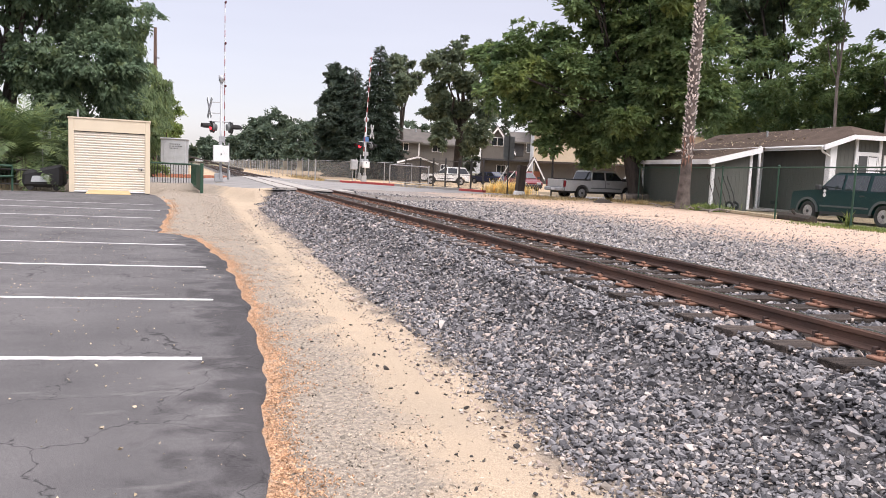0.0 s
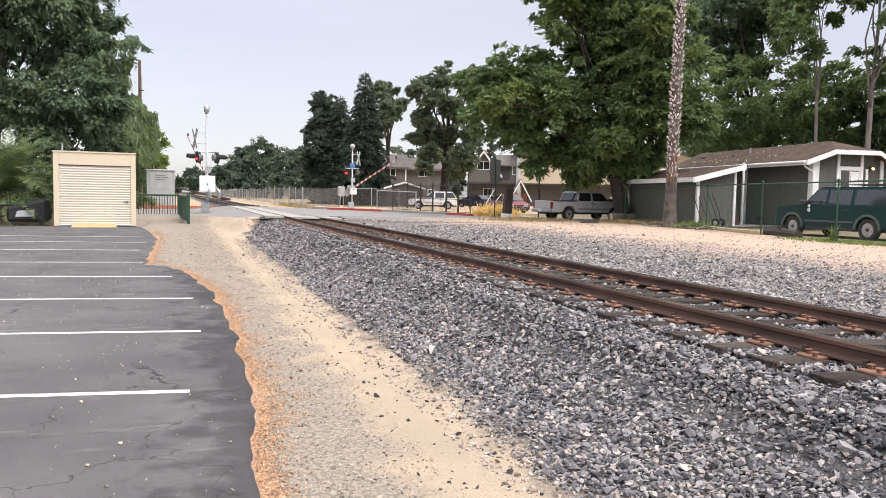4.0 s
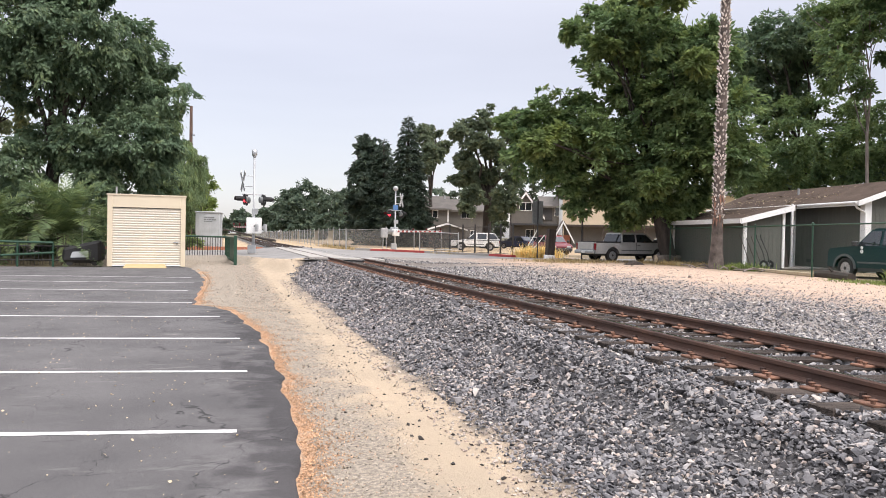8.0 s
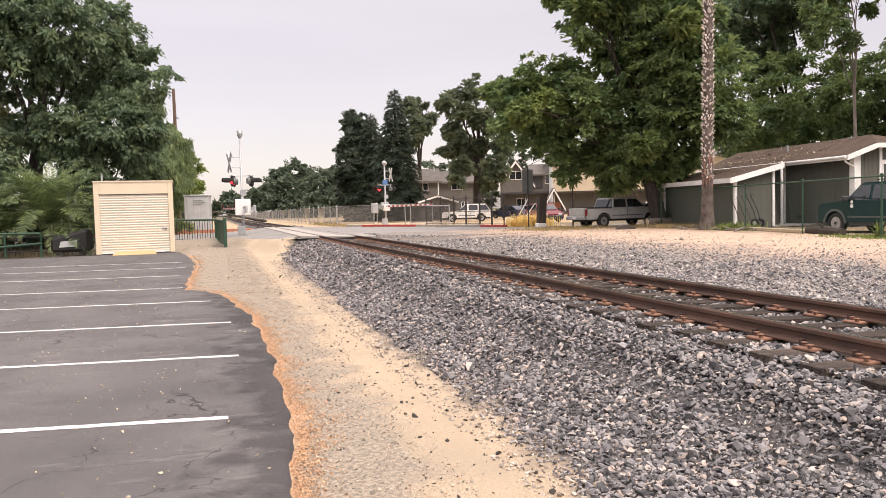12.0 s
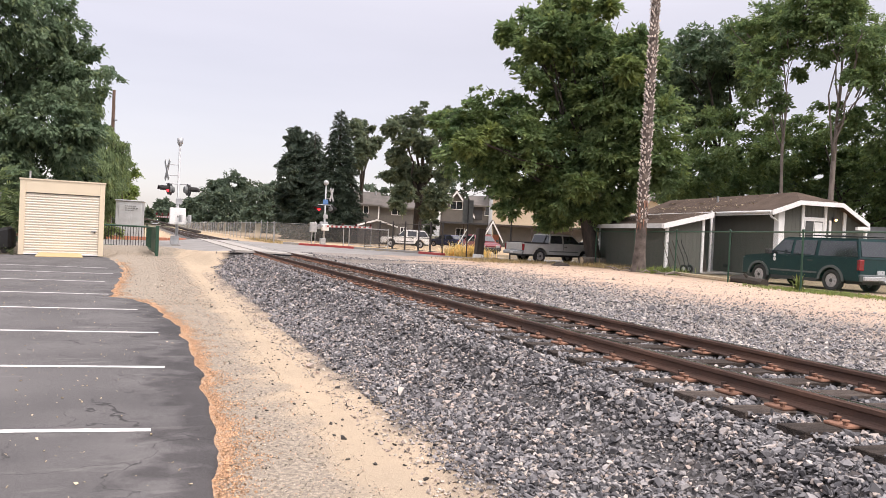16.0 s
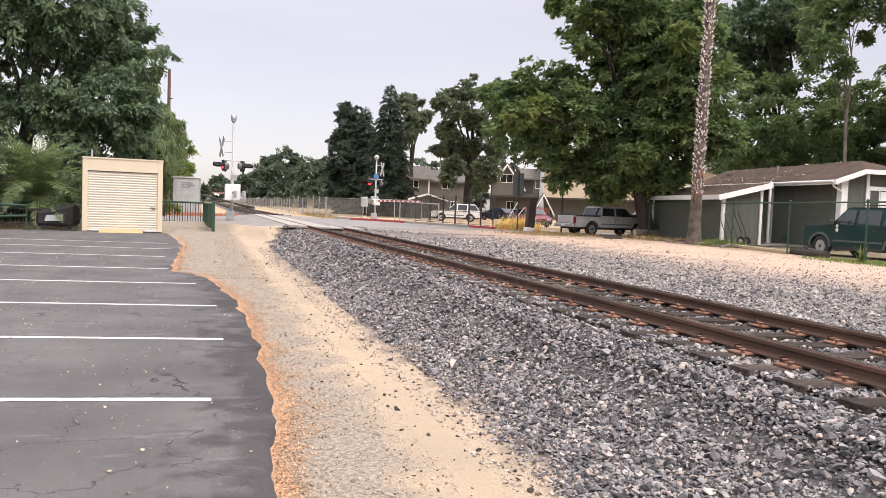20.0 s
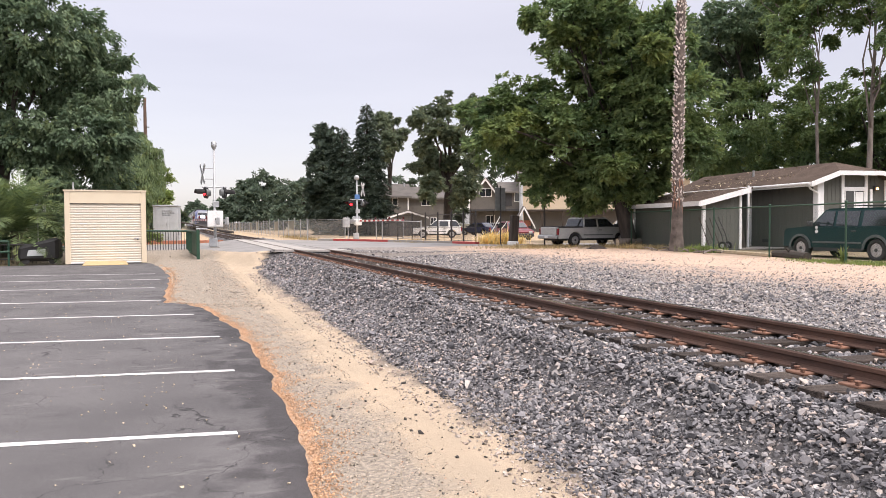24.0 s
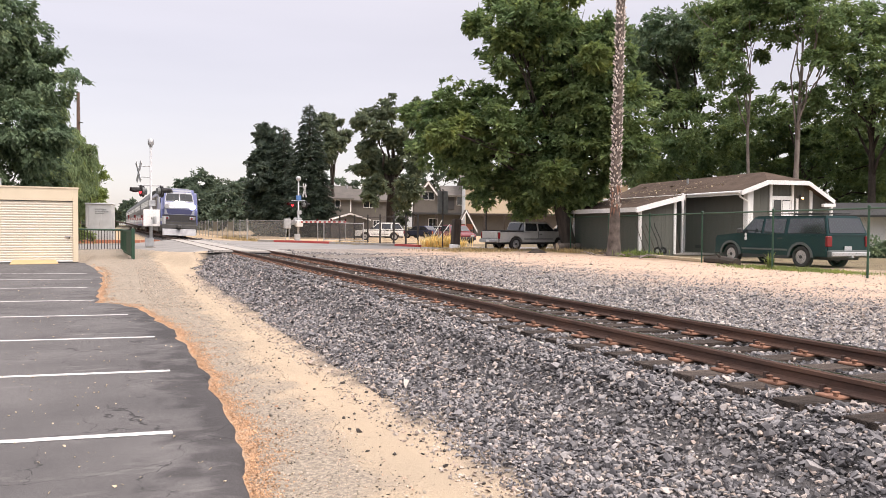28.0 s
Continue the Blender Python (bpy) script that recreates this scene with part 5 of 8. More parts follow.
broad_tree((16.0, 209.0, -0.3), [(13.8, 209.5, 10.7, 3.5), (17.4, 207.6, 12.1, 3.5), (21.4, 215.3, 10.2, 3.5), (11.1, 214.7, 8.5, 2.8), (15.3, 200.9, 6.6, 4.7), (20.7, 215.8, 5.4, 3.9), (11.1, 203.7, 5.1, 3.1), (9.6, 202.0, 2.2, 2.6), (14.0, 199.0, 2.2, 3.0), (18.6, 201.0, 2.2, 3.0)], leaf='leaf_far', label='distant round dark green tree beside the line', count=15200, size=0.561, trunk_r=0.6, seed=31, clump=0.5)
broad_tree((22.3, 178.0, -0.3), [(19.9, 175.2, 8.5, 3.0), (24.4, 183.2, 9.5, 3.0), (26.7, 176.1, 10.6, 3.0), (25.0, 182.5, 5.4, 4.0), (19.6, 173.0, 4.5, 3.0), (29.3, 183.0, 6.8, 3.4), (17.6, 174.0, 2.2, 2.5), (22.0, 172.0, 2.0, 2.6), (26.5, 174.0, 2.2, 2.8), (31.0, 178.0, 2.6, 3.0)], leaf='leaf_far', label='distant green trees beside the fence', count=13300, size=0.495, trunk_r=0.5, seed=32, clump=0.5)
broad_tree((10.6, 259.6, -0.3), [(9.3, 252.1, 7.0, 2.7), (12.0, 251.3, 7.9, 2.7), (7.9, 259.6, 5.3, 2.3), (11.3, 255.8, 4.3, 2.7)], leaf='leaf_far', label='distant dark tree beside the line', count=6650, size=0.594, trunk_r=0.5, seed=33, clump=0.5)
broad_tree((2.3, 299.9, -0.3), [(2.4, 301.1, 7.7, 3.1), (0.9, 310.9, 6.6, 2.2), (4.6, 305.6, 6.1, 2.7), (2.1, 286.6, 4.1, 2.9)], leaf='leaf_far', label='far round tree beyond the street', count=5700, size=0.66, trunk_r=0.5, seed=34, clump=0.5)

def conifer(base, height, radius, label, seed, count):
    """A redwood: straight trunk, tiers of boughs that sweep out and down, thick with needle sprays."""
    rng, rnd = np.random.default_rng(seed), random.Random(seed)
    t = thing("conifer", Matrix.Translation(base), label, "conifer")
    part("trunk", tube([(0, 0, -0.3), (0, 0, height * 0.5), (0, 0, height)], [0.5, 0.3, 0.03], 10), M["bark"], t, smooth=True)
    boughs = []
    z = 0.7
    while z < height - 0.1:
        f = 1 - z / height
        n = int(5 + 9 * f)
        for k in range(n):
            r = (radius * f ** 0.66 + 0.10) * rnd.uniform(0.68, 1.12)
            boughs.append((z + rnd.uniform(-0.2, 0.2), 2 * math.pi * (k + rnd.random()) / n, r))
        z += 0.26 + 0.22 * f
    bz, ba, br = (np.array(q) for q in zip(*boughs))
    k = np.maximum(14, (count * br ** 1.3 / (br ** 1.3).sum()).astype(int))
    bz, ba, br = np.repeat(bz, k), np.repeat(ba, k), np.repeat(br, k)
    n = len(bz)
    q = rng.uniform(0.12, 1.0, n) ** 0.75
    lat = rng.normal(0, 0.19, n) * br * (1.1 - 0.75 * q)
    ca, sa = np.cos(ba), np.sin(ba)
    p = np.stack([ca * br * q - sa * lat, sa * br * q + ca * lat, bz + 0.10 * br * q - 0.36 * br * q ** 2 - 0.25 * np.abs(lat) + rng.normal(0, 0.07, n)], 1)
    ax = np.stack([ca, sa, -0.45 + 0 * ca], 1) + np.stack([-sa, ca, 0 * ca], 1) * np.sign(lat)[:, None] * 0.6 + rng.normal(0, 0.35, (n, 3))
    ax /= np.linalg.norm(ax, axis=1)[:, None]
    sd = np.cross(ax, np.array([0, 0, 1.0]) + rng.normal(0, 0.5, (n, 3)))
    sd /= np.linalg.norm(sd, axis=1)[:, None] + 1e-9
    ln, wd = 0.34 * np.exp(rng.normal(0, 0.3, n))[:, None], 0.055 * np.exp(rng.normal(0, 0.25, n))[:, None]
    v = np.stack([p, p + ax * ln * 0.5 + sd * wd, p + ax * ln, p + ax * ln * 0.5 - sd * wd], 1).reshape(-1, 3)
    part("crown", raw_mesh("crown", v, np.arange(n * 4).reshape(-1, 4), M["leaf_conifer"]), None, t)


conifer((16.4, 85.8, -0.3), 15.4, 3.7, "tall dark pointed redwood beside the apartments", 41, 50000)
conifer((15.2, 94.0, -0.3), 13.6, 4.0, "shorter dark redwood beside the tall one", 42, 40000)


def fan_palm(base):
    """The bare trunk of a tall fan palm, rough with cut frond bases, smoother and flared at its foot."""
    t = thing("palm_trunk", Matrix.Translation(base), "tall bare palm trunk covered in cut frond stubs", "palm tree")
    prof = ((-0.3, 0.44), (0.0, 0.38), (0.25, 0.33), (0.9, 0.27), (2.0, 0.235), (3.2, 0.22), (8, 0.20), (13.2, 0.19), (13.6, 0.15), (19, 0.13))
    lean = lambda z: Vector((0.012 * z, -0.006 * z, z))
    part("trunk", tube([lean(z) for z, _ in prof], [r for _, r in prof], 20), M["palm_bark"], t, smooth=True)
    rng = random.Random(9)
    vs, fs = [], []
    z, k = 2.3, 0
    while z < 13.4:
        r = float(np.interp(z, [a for a, _ in prof], [b for _, b in prof]))
        n = 10
        for i in range(n):
            if rng.random() < 0.34:
                continue
            a = 2 * math.pi * (i + 0.5 * (k % 2) + rng.uniform(-0.45, 0.45)) / n
            d, s = Vector((math.cos(a), math.sin(a), 0)), Vector((-math.sin(a), math.cos(a), 0))
            o = lean(z + rng.uniform(-0.07, 0.07)) + d * (r - 0.03)
            s = (s + Vector((0, 0, rng.uniform(-0.7, 0.7)))).normalized()
            out, w, h = rng.uniform(0.05, 0.13), rng.uniform(0.028, 0.055), rng.uniform(0.04, 0.10)
            b = len(vs)
            vs += [o - s * w, o + s * w, o + d * out + s * w * 0.55 + Vector((0, 0, h)), o + d * out - s * w * 0.55 + Vector((0, 0, h)), o - s * w + d * 0.01 + Vector((0, 0, -0.05)), o + d * (out + 0.03) + Vector((0, 0, h * 0.75)), o + s * w + d * 0.01 + Vector((0, 0, -0.05))]
            fs += [(b, b + 3, b + 5, b + 4), (b + 4, b + 5, b + 6), (b + 6, b + 5, b + 2, b + 1), (b + 3, b + 2, b + 5), (b, b + 1, b + 2, b + 3)]
        z += 0.115
        k += 1
    ob = part("stubble", mesh_of("stubble", vs, fs, M["boot"]), None, t, "pale cut frond stubs")
    ob["kind"] = "stuff"
    # hanging dead skirt above the smooth foot
    vs, fs = [], []
    for i in range(46):
        a, z0 = rng.uniform(0, 6.283), rng.uniform(2.1, 3.3)
        d, s = Vector((math.cos(a), math.sin(a), 0)), Vector((-math.sin(a), math.cos(a), 0))
        o = lean(z0) + d * 0.22
        b = len(vs)
        vs += [o - s * 0.05, o + s * 0.05, o + d * rng.uniform(0.03, 0.13) + s * rng.uniform(-0.05, 0.05) - Vector((0, 0, rng.uniform(0.3, 0.6)))]
        fs.append((b, b + 1, b + 2))
    part("dead_leaf_skirt", mesh_of("dead_leaf_skirt", vs, fs, M["skirt"]), None, t, "reddish brown dead leaf bases")


fan_palm((16.9, 28.9, -0.25))


def frond(length, droop, rnd):
    """A feather frond: arched rib with narrow leaflets on both sides."""
    vs, fs = [], []
    n = 44
    rib = []
    for i in range(n + 1):
        t = i / n
        rib.append(Vector((length * t * (1 - 0.18 * droop * t), 0, length * (0.75 * t - (0.55 + 0.5 * droop) * t * t))))
    for i in range(3, n):
        p, q = rib[i], rib[i + 1]
        d = (q - p).normalized()
        ll = length * 0.19 * math.sin(math.pi * min(1, 0.16 + 0.84 * i / n)) + 0.05
        for sgn in (-1, 1):
            tip = p + d * ll * rnd.uniform(0.45, 0.8) + Vector((0, sgn * ll * rnd.uniform(0.6, 0.85), rnd.uniform(-0.35, 0.3) * ll))
            b = len(vs)
            m_ = p.lerp(tip, 0.4)
            vs += [p, m_ + d * 0.034, tip, m_ - d * 0.034]
            fs.append((b, b + 1, b + 2, b + 3))
    for i in range(n):
        b = len(vs)
        w = 0.025 * (1 - i / n) + 0.004
        vs += [rib[i] + Vector((0, w, 0)), rib[i] - Vector((0, w, 0)), rib[i + 1] - Vector((0, w, 0)), rib[i + 1] + Vector((0, w, 0))]
        fs.append((b, b + 1, b + 2, b + 3))
    return vs, fs


def date_palm(base, height, length, n, seed, label):
    rnd = random.Random(seed)
    t = thing("date_palm", Matrix.Translation(base), label, "palm")
    part("trunk", tube([(0, 0, -0.2), (0, 0, height)], [0.3, 0.24], 12), M["palm_bark"], t)
    kinds = [mesh_of("frond", *frond(length * rnd.uniform(0.85, 1.1), d, rnd), M["frond"]) for d in (0.0, 0.3, 0.6, 0.9)]
    for i in range(n):
        part("frond", kinds[i % 4], None, t, m=Matrix.Translation((0, 0, height)) @ pose(0, 0, 0, 0, -rnd.uniform(-32, 66), rnd.uniform(0, 360)))


date_palm((-11.3, 37.6, -0.55), 1.35, 3.4, 76, 51, "bushy young date palm with arching feather fronds")
date_palm((-14.4, 38.2, -0.55), 0.8, 3.0, 52, 52, "bushy date palm beside the parking lot")
date_palm((-18.2, 39.0, -0.5), 1.0, 2.8, 34, 53, "bushy date palm by the lot fence")
broad_tree((-14.0, 39.0, -0.5), [(-20.5 + 0.85 * i, 39.0 + 0.3 * math.sin(i * 2.1), 0.15 + 0.2 * math.sin(i * 1.3), 0.75) for i in range(13)], leaf="leaf_dark", label="low dark shrubs behind the lot handrail", count=6500, size=0.13, trunk_r=0.06, seed=61, hollow=0.3, name="hedge", category="hedge", limbs=4)

# ---- the grey house behind the green fence ----
BOARDS = {}


def board_wall(H, x0, x1, z0, z1, m, top=None, step=0.2, t=0.04, label=""):
    """A wall along local x, face at y = 0: a backing sheet with single vertical boards on it; top(x): height of a sloping head."""
    hd = top or (lambda x: z1)
    w = part("wall", prism([(x0, z0), (x1, z0), (x1, hd(x1) - 0.01), (x0, hd(x0) - 0.01)], 0.08, "y", None, 0.008), M["siding"], H, label, m)
    x = x0
    while x < x1 - 0.02:
        e = min(x + step, x1)
        h = min(hd(x + 0.01), hd(e - 0.01)) - z0
        key = (round(e - x, 2), round(h, 2))
        if key not in BOARDS:
            bm = box(0.003, e - x - 0.003, 0, 0.03, 0, h, 0.003)
            BOARDS[key] = bpy.data.meshes.new("board")
            bm.to_mesh(BOARDS[key])
            bm.free()
            BOARDS[key].materials.append(M["siding"])
        part("board", BOARDS[key], None, w, m=Matrix.Translation((x, 0, z0)))
        x = e
    return w


def make_house():
    H = thing("house", pose(18.28, 28.8, -0.2, 0, 0, -8), "single-storey grey board house with white trim and brown shingle roof", "house")
    # lean-to: front wall x = 0, y 0..7
    front = Matrix(((0, 1, 0, 0), (1, 0, 0, 0), (0, 0, 1, 0), (0, 0, 0, 1)))
    board_wall(H, 0.0, 7.0, -0.1, 2.22, front)
    board_wall(H, 0.0, 1.9, -0.1, 2.2, Matrix.Identity(4), lambda x: 2.22 + 0.25 * x)
    board_wall(H, 0.1, 2.3, -0.1, 2.26, Matrix.Translation((0, 6.9, 0)), lambda x: 2.22 + 0.25 * x, label="end wall of the lean-to")
    part("corner_board", box(-0.07, 0.07, -0.07, 0.07, 0, 2.26), M["white"], H, "white corner board", Matrix.Translation((0.02, -0.02, 0)))
    part("corner_board", box(-0.06, 0.06, -0.06, 0.06, 0, 2.26), M["white"], H, "", Matrix.Translation((0.0, 7.0, 0)))
    part("corner_board", box(1.84, 1.97, -0.06, 0.08, 0, 2.68), M["white"], H)
    # lean-to roof
    rise = 0.25
    z = lambda x: 2.28 + rise * x
    part("lean_to_roof", slab([(-0.32, -0.30, z(-0.32)), (2.35, -0.30, z(2.35)), (2.35, 7.4, z(2.35)), (-0.32, 7.4, z(-0.32))], 0.09), M["shingle"], H, "brown shingle lean-to roof")
    part("fascia", slab([(-0.36, -0.33, z(-0.32) - 0.20), (-0.36, 7.43, z(-0.32) - 0.20), (-0.36, 7.43, z(-0.32) + 0.02), (-0.36, -0.33, z(-0.32) + 0.02)], 0.04), M["white"], H, "white fascia board")
    part("fascia", prism([(-0.34, z(-0.34) - 0.22), (2.25, z(2.25) - 0.22), (2.25, z(2.25) + 0.03), (-0.34, z(-0.34) + 0.03)], 0.04, "y", None, -0.345), M["white"], H)
    part("floor_slab", box(0, 4.3, 0.05, 6.9, -0.05, 0.04), M["concrete"], H)
    # things in the dim bay: a pale post and a leaning board
    part("bay_post", box(2.9, 3.0, 0.9, 1.0, 0.04, 3.0), M["white"], H)
    part("leaning_board", slab([(2.2, 0.3, 0.04), (2.42, 0.3, 0.04), (2.34, 0.75, 2.2), (2.28, 0.75, 2.2)], 0.03), M["wood"], H)
    # main block: front wall x = 4.3, y -2.2..10
    mw = Matrix.Translation((4.3, 0, 0)) @ front
    board_wall(H, -2.2, 10.0, -0.1, 3.0, mw)
    part("corner_board", box(4.22, 4.36, 2.68, 2.82, 0, 3.0), M["white"], H)
    part("corner_board", box(4.18, 4.52, -2.34, -2.05, 0, 3.02, 0.015), M["white"], H, "broad white corner post")
    part("vent", box(4.26, 4.31, 1.2, 1.75, 0.25, 0.42), M["dark_plastic"], H, "small dark wall vent")
    # end wall y = -2.2 with a clipped gable
    g = lambda x: 2.96 + 0.40 * (x - 3.74) if x < 5.05 else (3.48 if x < 7.32 else 3.48 - 0.46 * (x - 7.32))
    board_wall(H, 4.4, 8.9, -0.1, 3.0, Matrix.Translation((0, -2.2, 0)), lambda x: g(x) - 0.12)
    board_wall(H, -2.2, 10.0, -0.1, 2.7, Matrix.Translation((8.9, 0, 0)) @ front)
    board_wall(H, 4.4, 8.9, -0.1, 2.6, Matrix.Translation((0, 10.0, 0)))
    for x0, x1, w in ((5.48, 5.62, 0), (6.68, 6.82, 0), (7.72, 7.88, 0)):
        part("trim_board", box(x0, x1, -2.26, -2.19, 0, g((x0 + x1) / 2) - 0.14), M["white"], H)
    part("trim_board", box(5.5, 6.8, -2.262, -2.2, 2.62, 2.80), M["white"], H)
    win = part("window", box(5.64, 6.66, -2.235, -2.205, 1.5, 2.62, 0.004), M["glass"], H, "white-framed window with bars")
    for x in (5.66, 6.15, 6.64):
        part("glazing_bar", box(x - 0.025, x + 0.025, -2.25, -2.23, 1.5, 2.62, 0.004), M["white"], win)
    part("curtain", box(6.2, 6.6, -2.2385, -2.2355, 1.55, 2.58, 0.0), M["white"], win, "pale curtain edge")
    part("trim_board", box(6.95, 7.08, -2.26, -2.2, 1.4, 2.7), M["white"], H)
    # porch side
    part("porch_post", box(8.35, 8.47, -2.9, -2.78, 0, 2.45), M["white"], H)
    part("porch_beam", box(7.9, 8.6, -2.92, -2.78, 2.3, 2.45), M["white"], H)
    lampo = part("porch_lamp", box(7.10, 7.24, -2.36, -2.24, 2.62, 2.86, 0.02), M["dark_plastic"], H, "lit wall lantern")
    bm = bmesh.new()
    bmesh.ops.create_uvsphere(bm, u_segments=12, v_segments=8, radius=0.055)
    part("bulb", bm, M["porch_lit"], lampo, "glowing bulb", Matrix.Translation((7.17, -2.42, 2.72)))
    # main roof
    e, rdg, y0, y1 = 3.70, 4.02, -2.62, 10.4
    xr = 6.2
    part("roof", slab([(e, y0, 2.98), (5.05, y0, 3.50), (xr, -0.9, rdg), (xr, y1, rdg), (e, y1, 2.98)], 0.10), M["shingle"], H, "brown shingle roof with fallen leaves")
    part("roof", slab([(8.8, y0, 2.62), (8.8, y1, 2.62), (xr, y1, rdg), (xr, -0.9, rdg), (7.32, y0, 3.50)], 0.10), M["shingle"], H)
    part("roof", slab([(5.05, y0, 3.50), (7.32, y0, 3.50), (xr, -0.9, rdg)], 0.10), M["shingle"], H, "clipped gable end of the roof")
    part("fascia", box(e - 0.05, e - 0.01, y0, y1, 2.80, 3.0), M["white"], H)
    part("fascia", prism([(e - 0.05, 2.78), (5.05, 3.28), (5.05, 3.50), (e - 0.05, 3.0)], 0.04, "y", None, y0 - 0.05), M["white"], H)
    part("fascia", prism([(5.05, 3.30), (7.32, 3.30), (7.32, 3.50), (5.05, 3.50)], 0.04, "y", None, y0 - 0.05), M["white"], H)
    part("fascia", prism([(7.32, 3.30), (8.8, 2.44), (8.8, 2.64), (7.32, 3.50)], 0.04, "y", None, y0 - 0.05), M["white"], H)
    part("gutter", tube([(e - 0.10, y0 + 0.05, 2.93), (e - 0.10, y1, 2.95)], 0.055, 8), M["white"], H)
    part("downpipe", tube([(e - 0.06, y0 + 0.15, 2.9), (e + 0.02, y0 + 0.18, 2.72), (4.2, -2.36, 2.5), (4.2, -2.38, 0.1)], 0.045, 8), M["white"], H)
    part("roof_vent", tube([(5.4, 4.2, 3.6), (5.4, 4.2, 3.98)], 0.06, 8), M["galv"], H)
    # leaves lying on the roof
    rng = np.random.default_rng(61)
    n = 420
    xx, yy = np.where(rng.random(n) < 0.5, rng.uniform(3.8, 6.0, n), rng.uniform(0, 4.2, n)), rng.uniform(0, 9, n)
    pts = []
    for x, y in zip(xx, yy):
        zz = 2.98 + (x - e) * (rdg - 2.98) / (xr - e) + 0.012 if x > 4.3 else z(x) + 0.012
        pts.append((x, y, zz))
    ob = scatter("roof_litter", "dry leaves and twigs lying on the brown roof", M["litter"], np.array(pts), 0.045 * np.exp(rng.normal(0, 0.4, n)), stone_shapes(6, 8, 0.15, 6), 62, "leaf litter")
    ob.matrix_basis = H.matrix_basis


make_house()


def make_dolly():
    d = thing("hand_truck", pose(18.75, 27.75, -0.2, 0, 0, 25), "black two-wheeled hand truck leaning on the grey wall", "hand truck")
    for x in (-0.2, 0.2):
        part("rail", tube([(x, 0, 0.12), (x, 0.15, 0.7), (x - 0.12, 0.4, 1.35), (x - 0.2, 0.38, 1.5)], 0.022, 8), M["black"], d)
        w = part("wheel", disc((x * 1.35, 0.06, 0.19), 0.19, 0.09, "x"), M["tyre"], d)
        part("rim", disc((x * 1.35, 0.06, 0.19), 0.09, 0.10, "x"), M["rim"], w)
    for z in (0.35, 0.65, 1.0):
        part("cross_bar", tube([(-0.2, 0.05 + 0.18 * z, z), (0.2, 0.05 + 0.18 * z, z)], 0.016, 6), M["black"], d)
    part("toe_plate", box(-0.22, 0.22, -0.3, 0.02, 0.03, 0.05), M["black"], d)
    r = thing("garden_tools", pose(18.3, 28.35, -0.2), "bundle of long-handled garden tools leaning on the wall", "tools")
    for i, (x, l) in enumerate(((0.0, 1.5), (0.35, 1.35), (0.6, 1.45))):
        part("handle", tube([(x, -0.05, 0), (x - 0.35, 0.33, l)], 0.018, 6), M["wood"], r)


make_dolly()


# ---- green chain-link fence before the house ----
def chain_fence(name, posts, height, mat_post, label, wire_mat, cell=0.11, wire=0.004, top=True, group=""):
    """Posts, top rail and a woven wire net of real crossing wires between them."""
    f = thing(name, Matrix.Identity(4), label, "fence", group)
    for i, (x, y, z) in enumerate(posts):
        p = part("post", tube([(x, y, z - 0.2), (x, y, z + height + 0.04)], 0.031, 10), mat_post, f)
        bm = bmesh.new()
        bmesh.ops.create_uvsphere(bm, u_segments=8, v_segments=6, radius=0.05)
        part("cap", bm, mat_post, p, "", Matrix.Translation((x, y, z + height + 0.05)))
    for a, b in zip(posts, posts[1:]):
        a, b = Vector(a), Vector(b)
        if top:
            part("top_rail", tube([a + Vector((0, 0, height)), b + Vector((0, 0, height))], 0.026, 8), mat_post, f)
        ln = (b - a).length
        d = (b - a) / ln
        nrm = d.cross(Vector((0, 0, 1))).normalized() * wire * 1.2
        vs, fs = [], []
        n = int((ln + height) / cell)
        for sgn in (-1, 1):
            for i in range(n):
                # a slanting wire, clipped to the panel
                s0 = i * cell - height
                t0, t1 = max(0.0, -s0), min(height, ln - s0)
                if t1 - t0 < 0.03:
                    continue
                p0, p1 = (s0 + t0, t0), (s0 + t1, t1)
                if sgn < 0:
                    p0, p1 = (ln - p0[0], p0[1]), (ln - p1[0], p1[1])
                P0, P1 = a + d * p0[0] + Vector((0, 0, p0[1] + 0.03)), a + d * p1[0] + Vector((0, 0, p1[1] + 0.03))
                u = (P1 - P0).normalized()
                w = u.cross(nrm).normalized() * wire
                k = len(vs)
                vs += [P0 + w, P0 + nrm, P0 - w, P1 + w, P1 + nrm, P1 - w]
                fs += [(k, k + 1, k + 4, k + 3), (k + 1, k + 2, k + 5, k + 4), (k + 2, k, k + 3, k + 5)]
        if vs:
            part("wire_net", mesh_of("wire_net", vs, fs, wire_mat), None, f)
    return f


chain_fence("chain_link_fence", [(18.0, 34.2, -0.22), (17.55, 30.2, -0.22), (17.1, 26.6, -0.2), (16.1, 22.3, -0.2), (15.1, 18.0, -0.2), (14.15, 13.9, -0.2), (13.2, 9.8, -0.2)], 1.82, M["green"], "green chain-link fence with round posts and top rail", M["green"], 0.12, 0.0014)

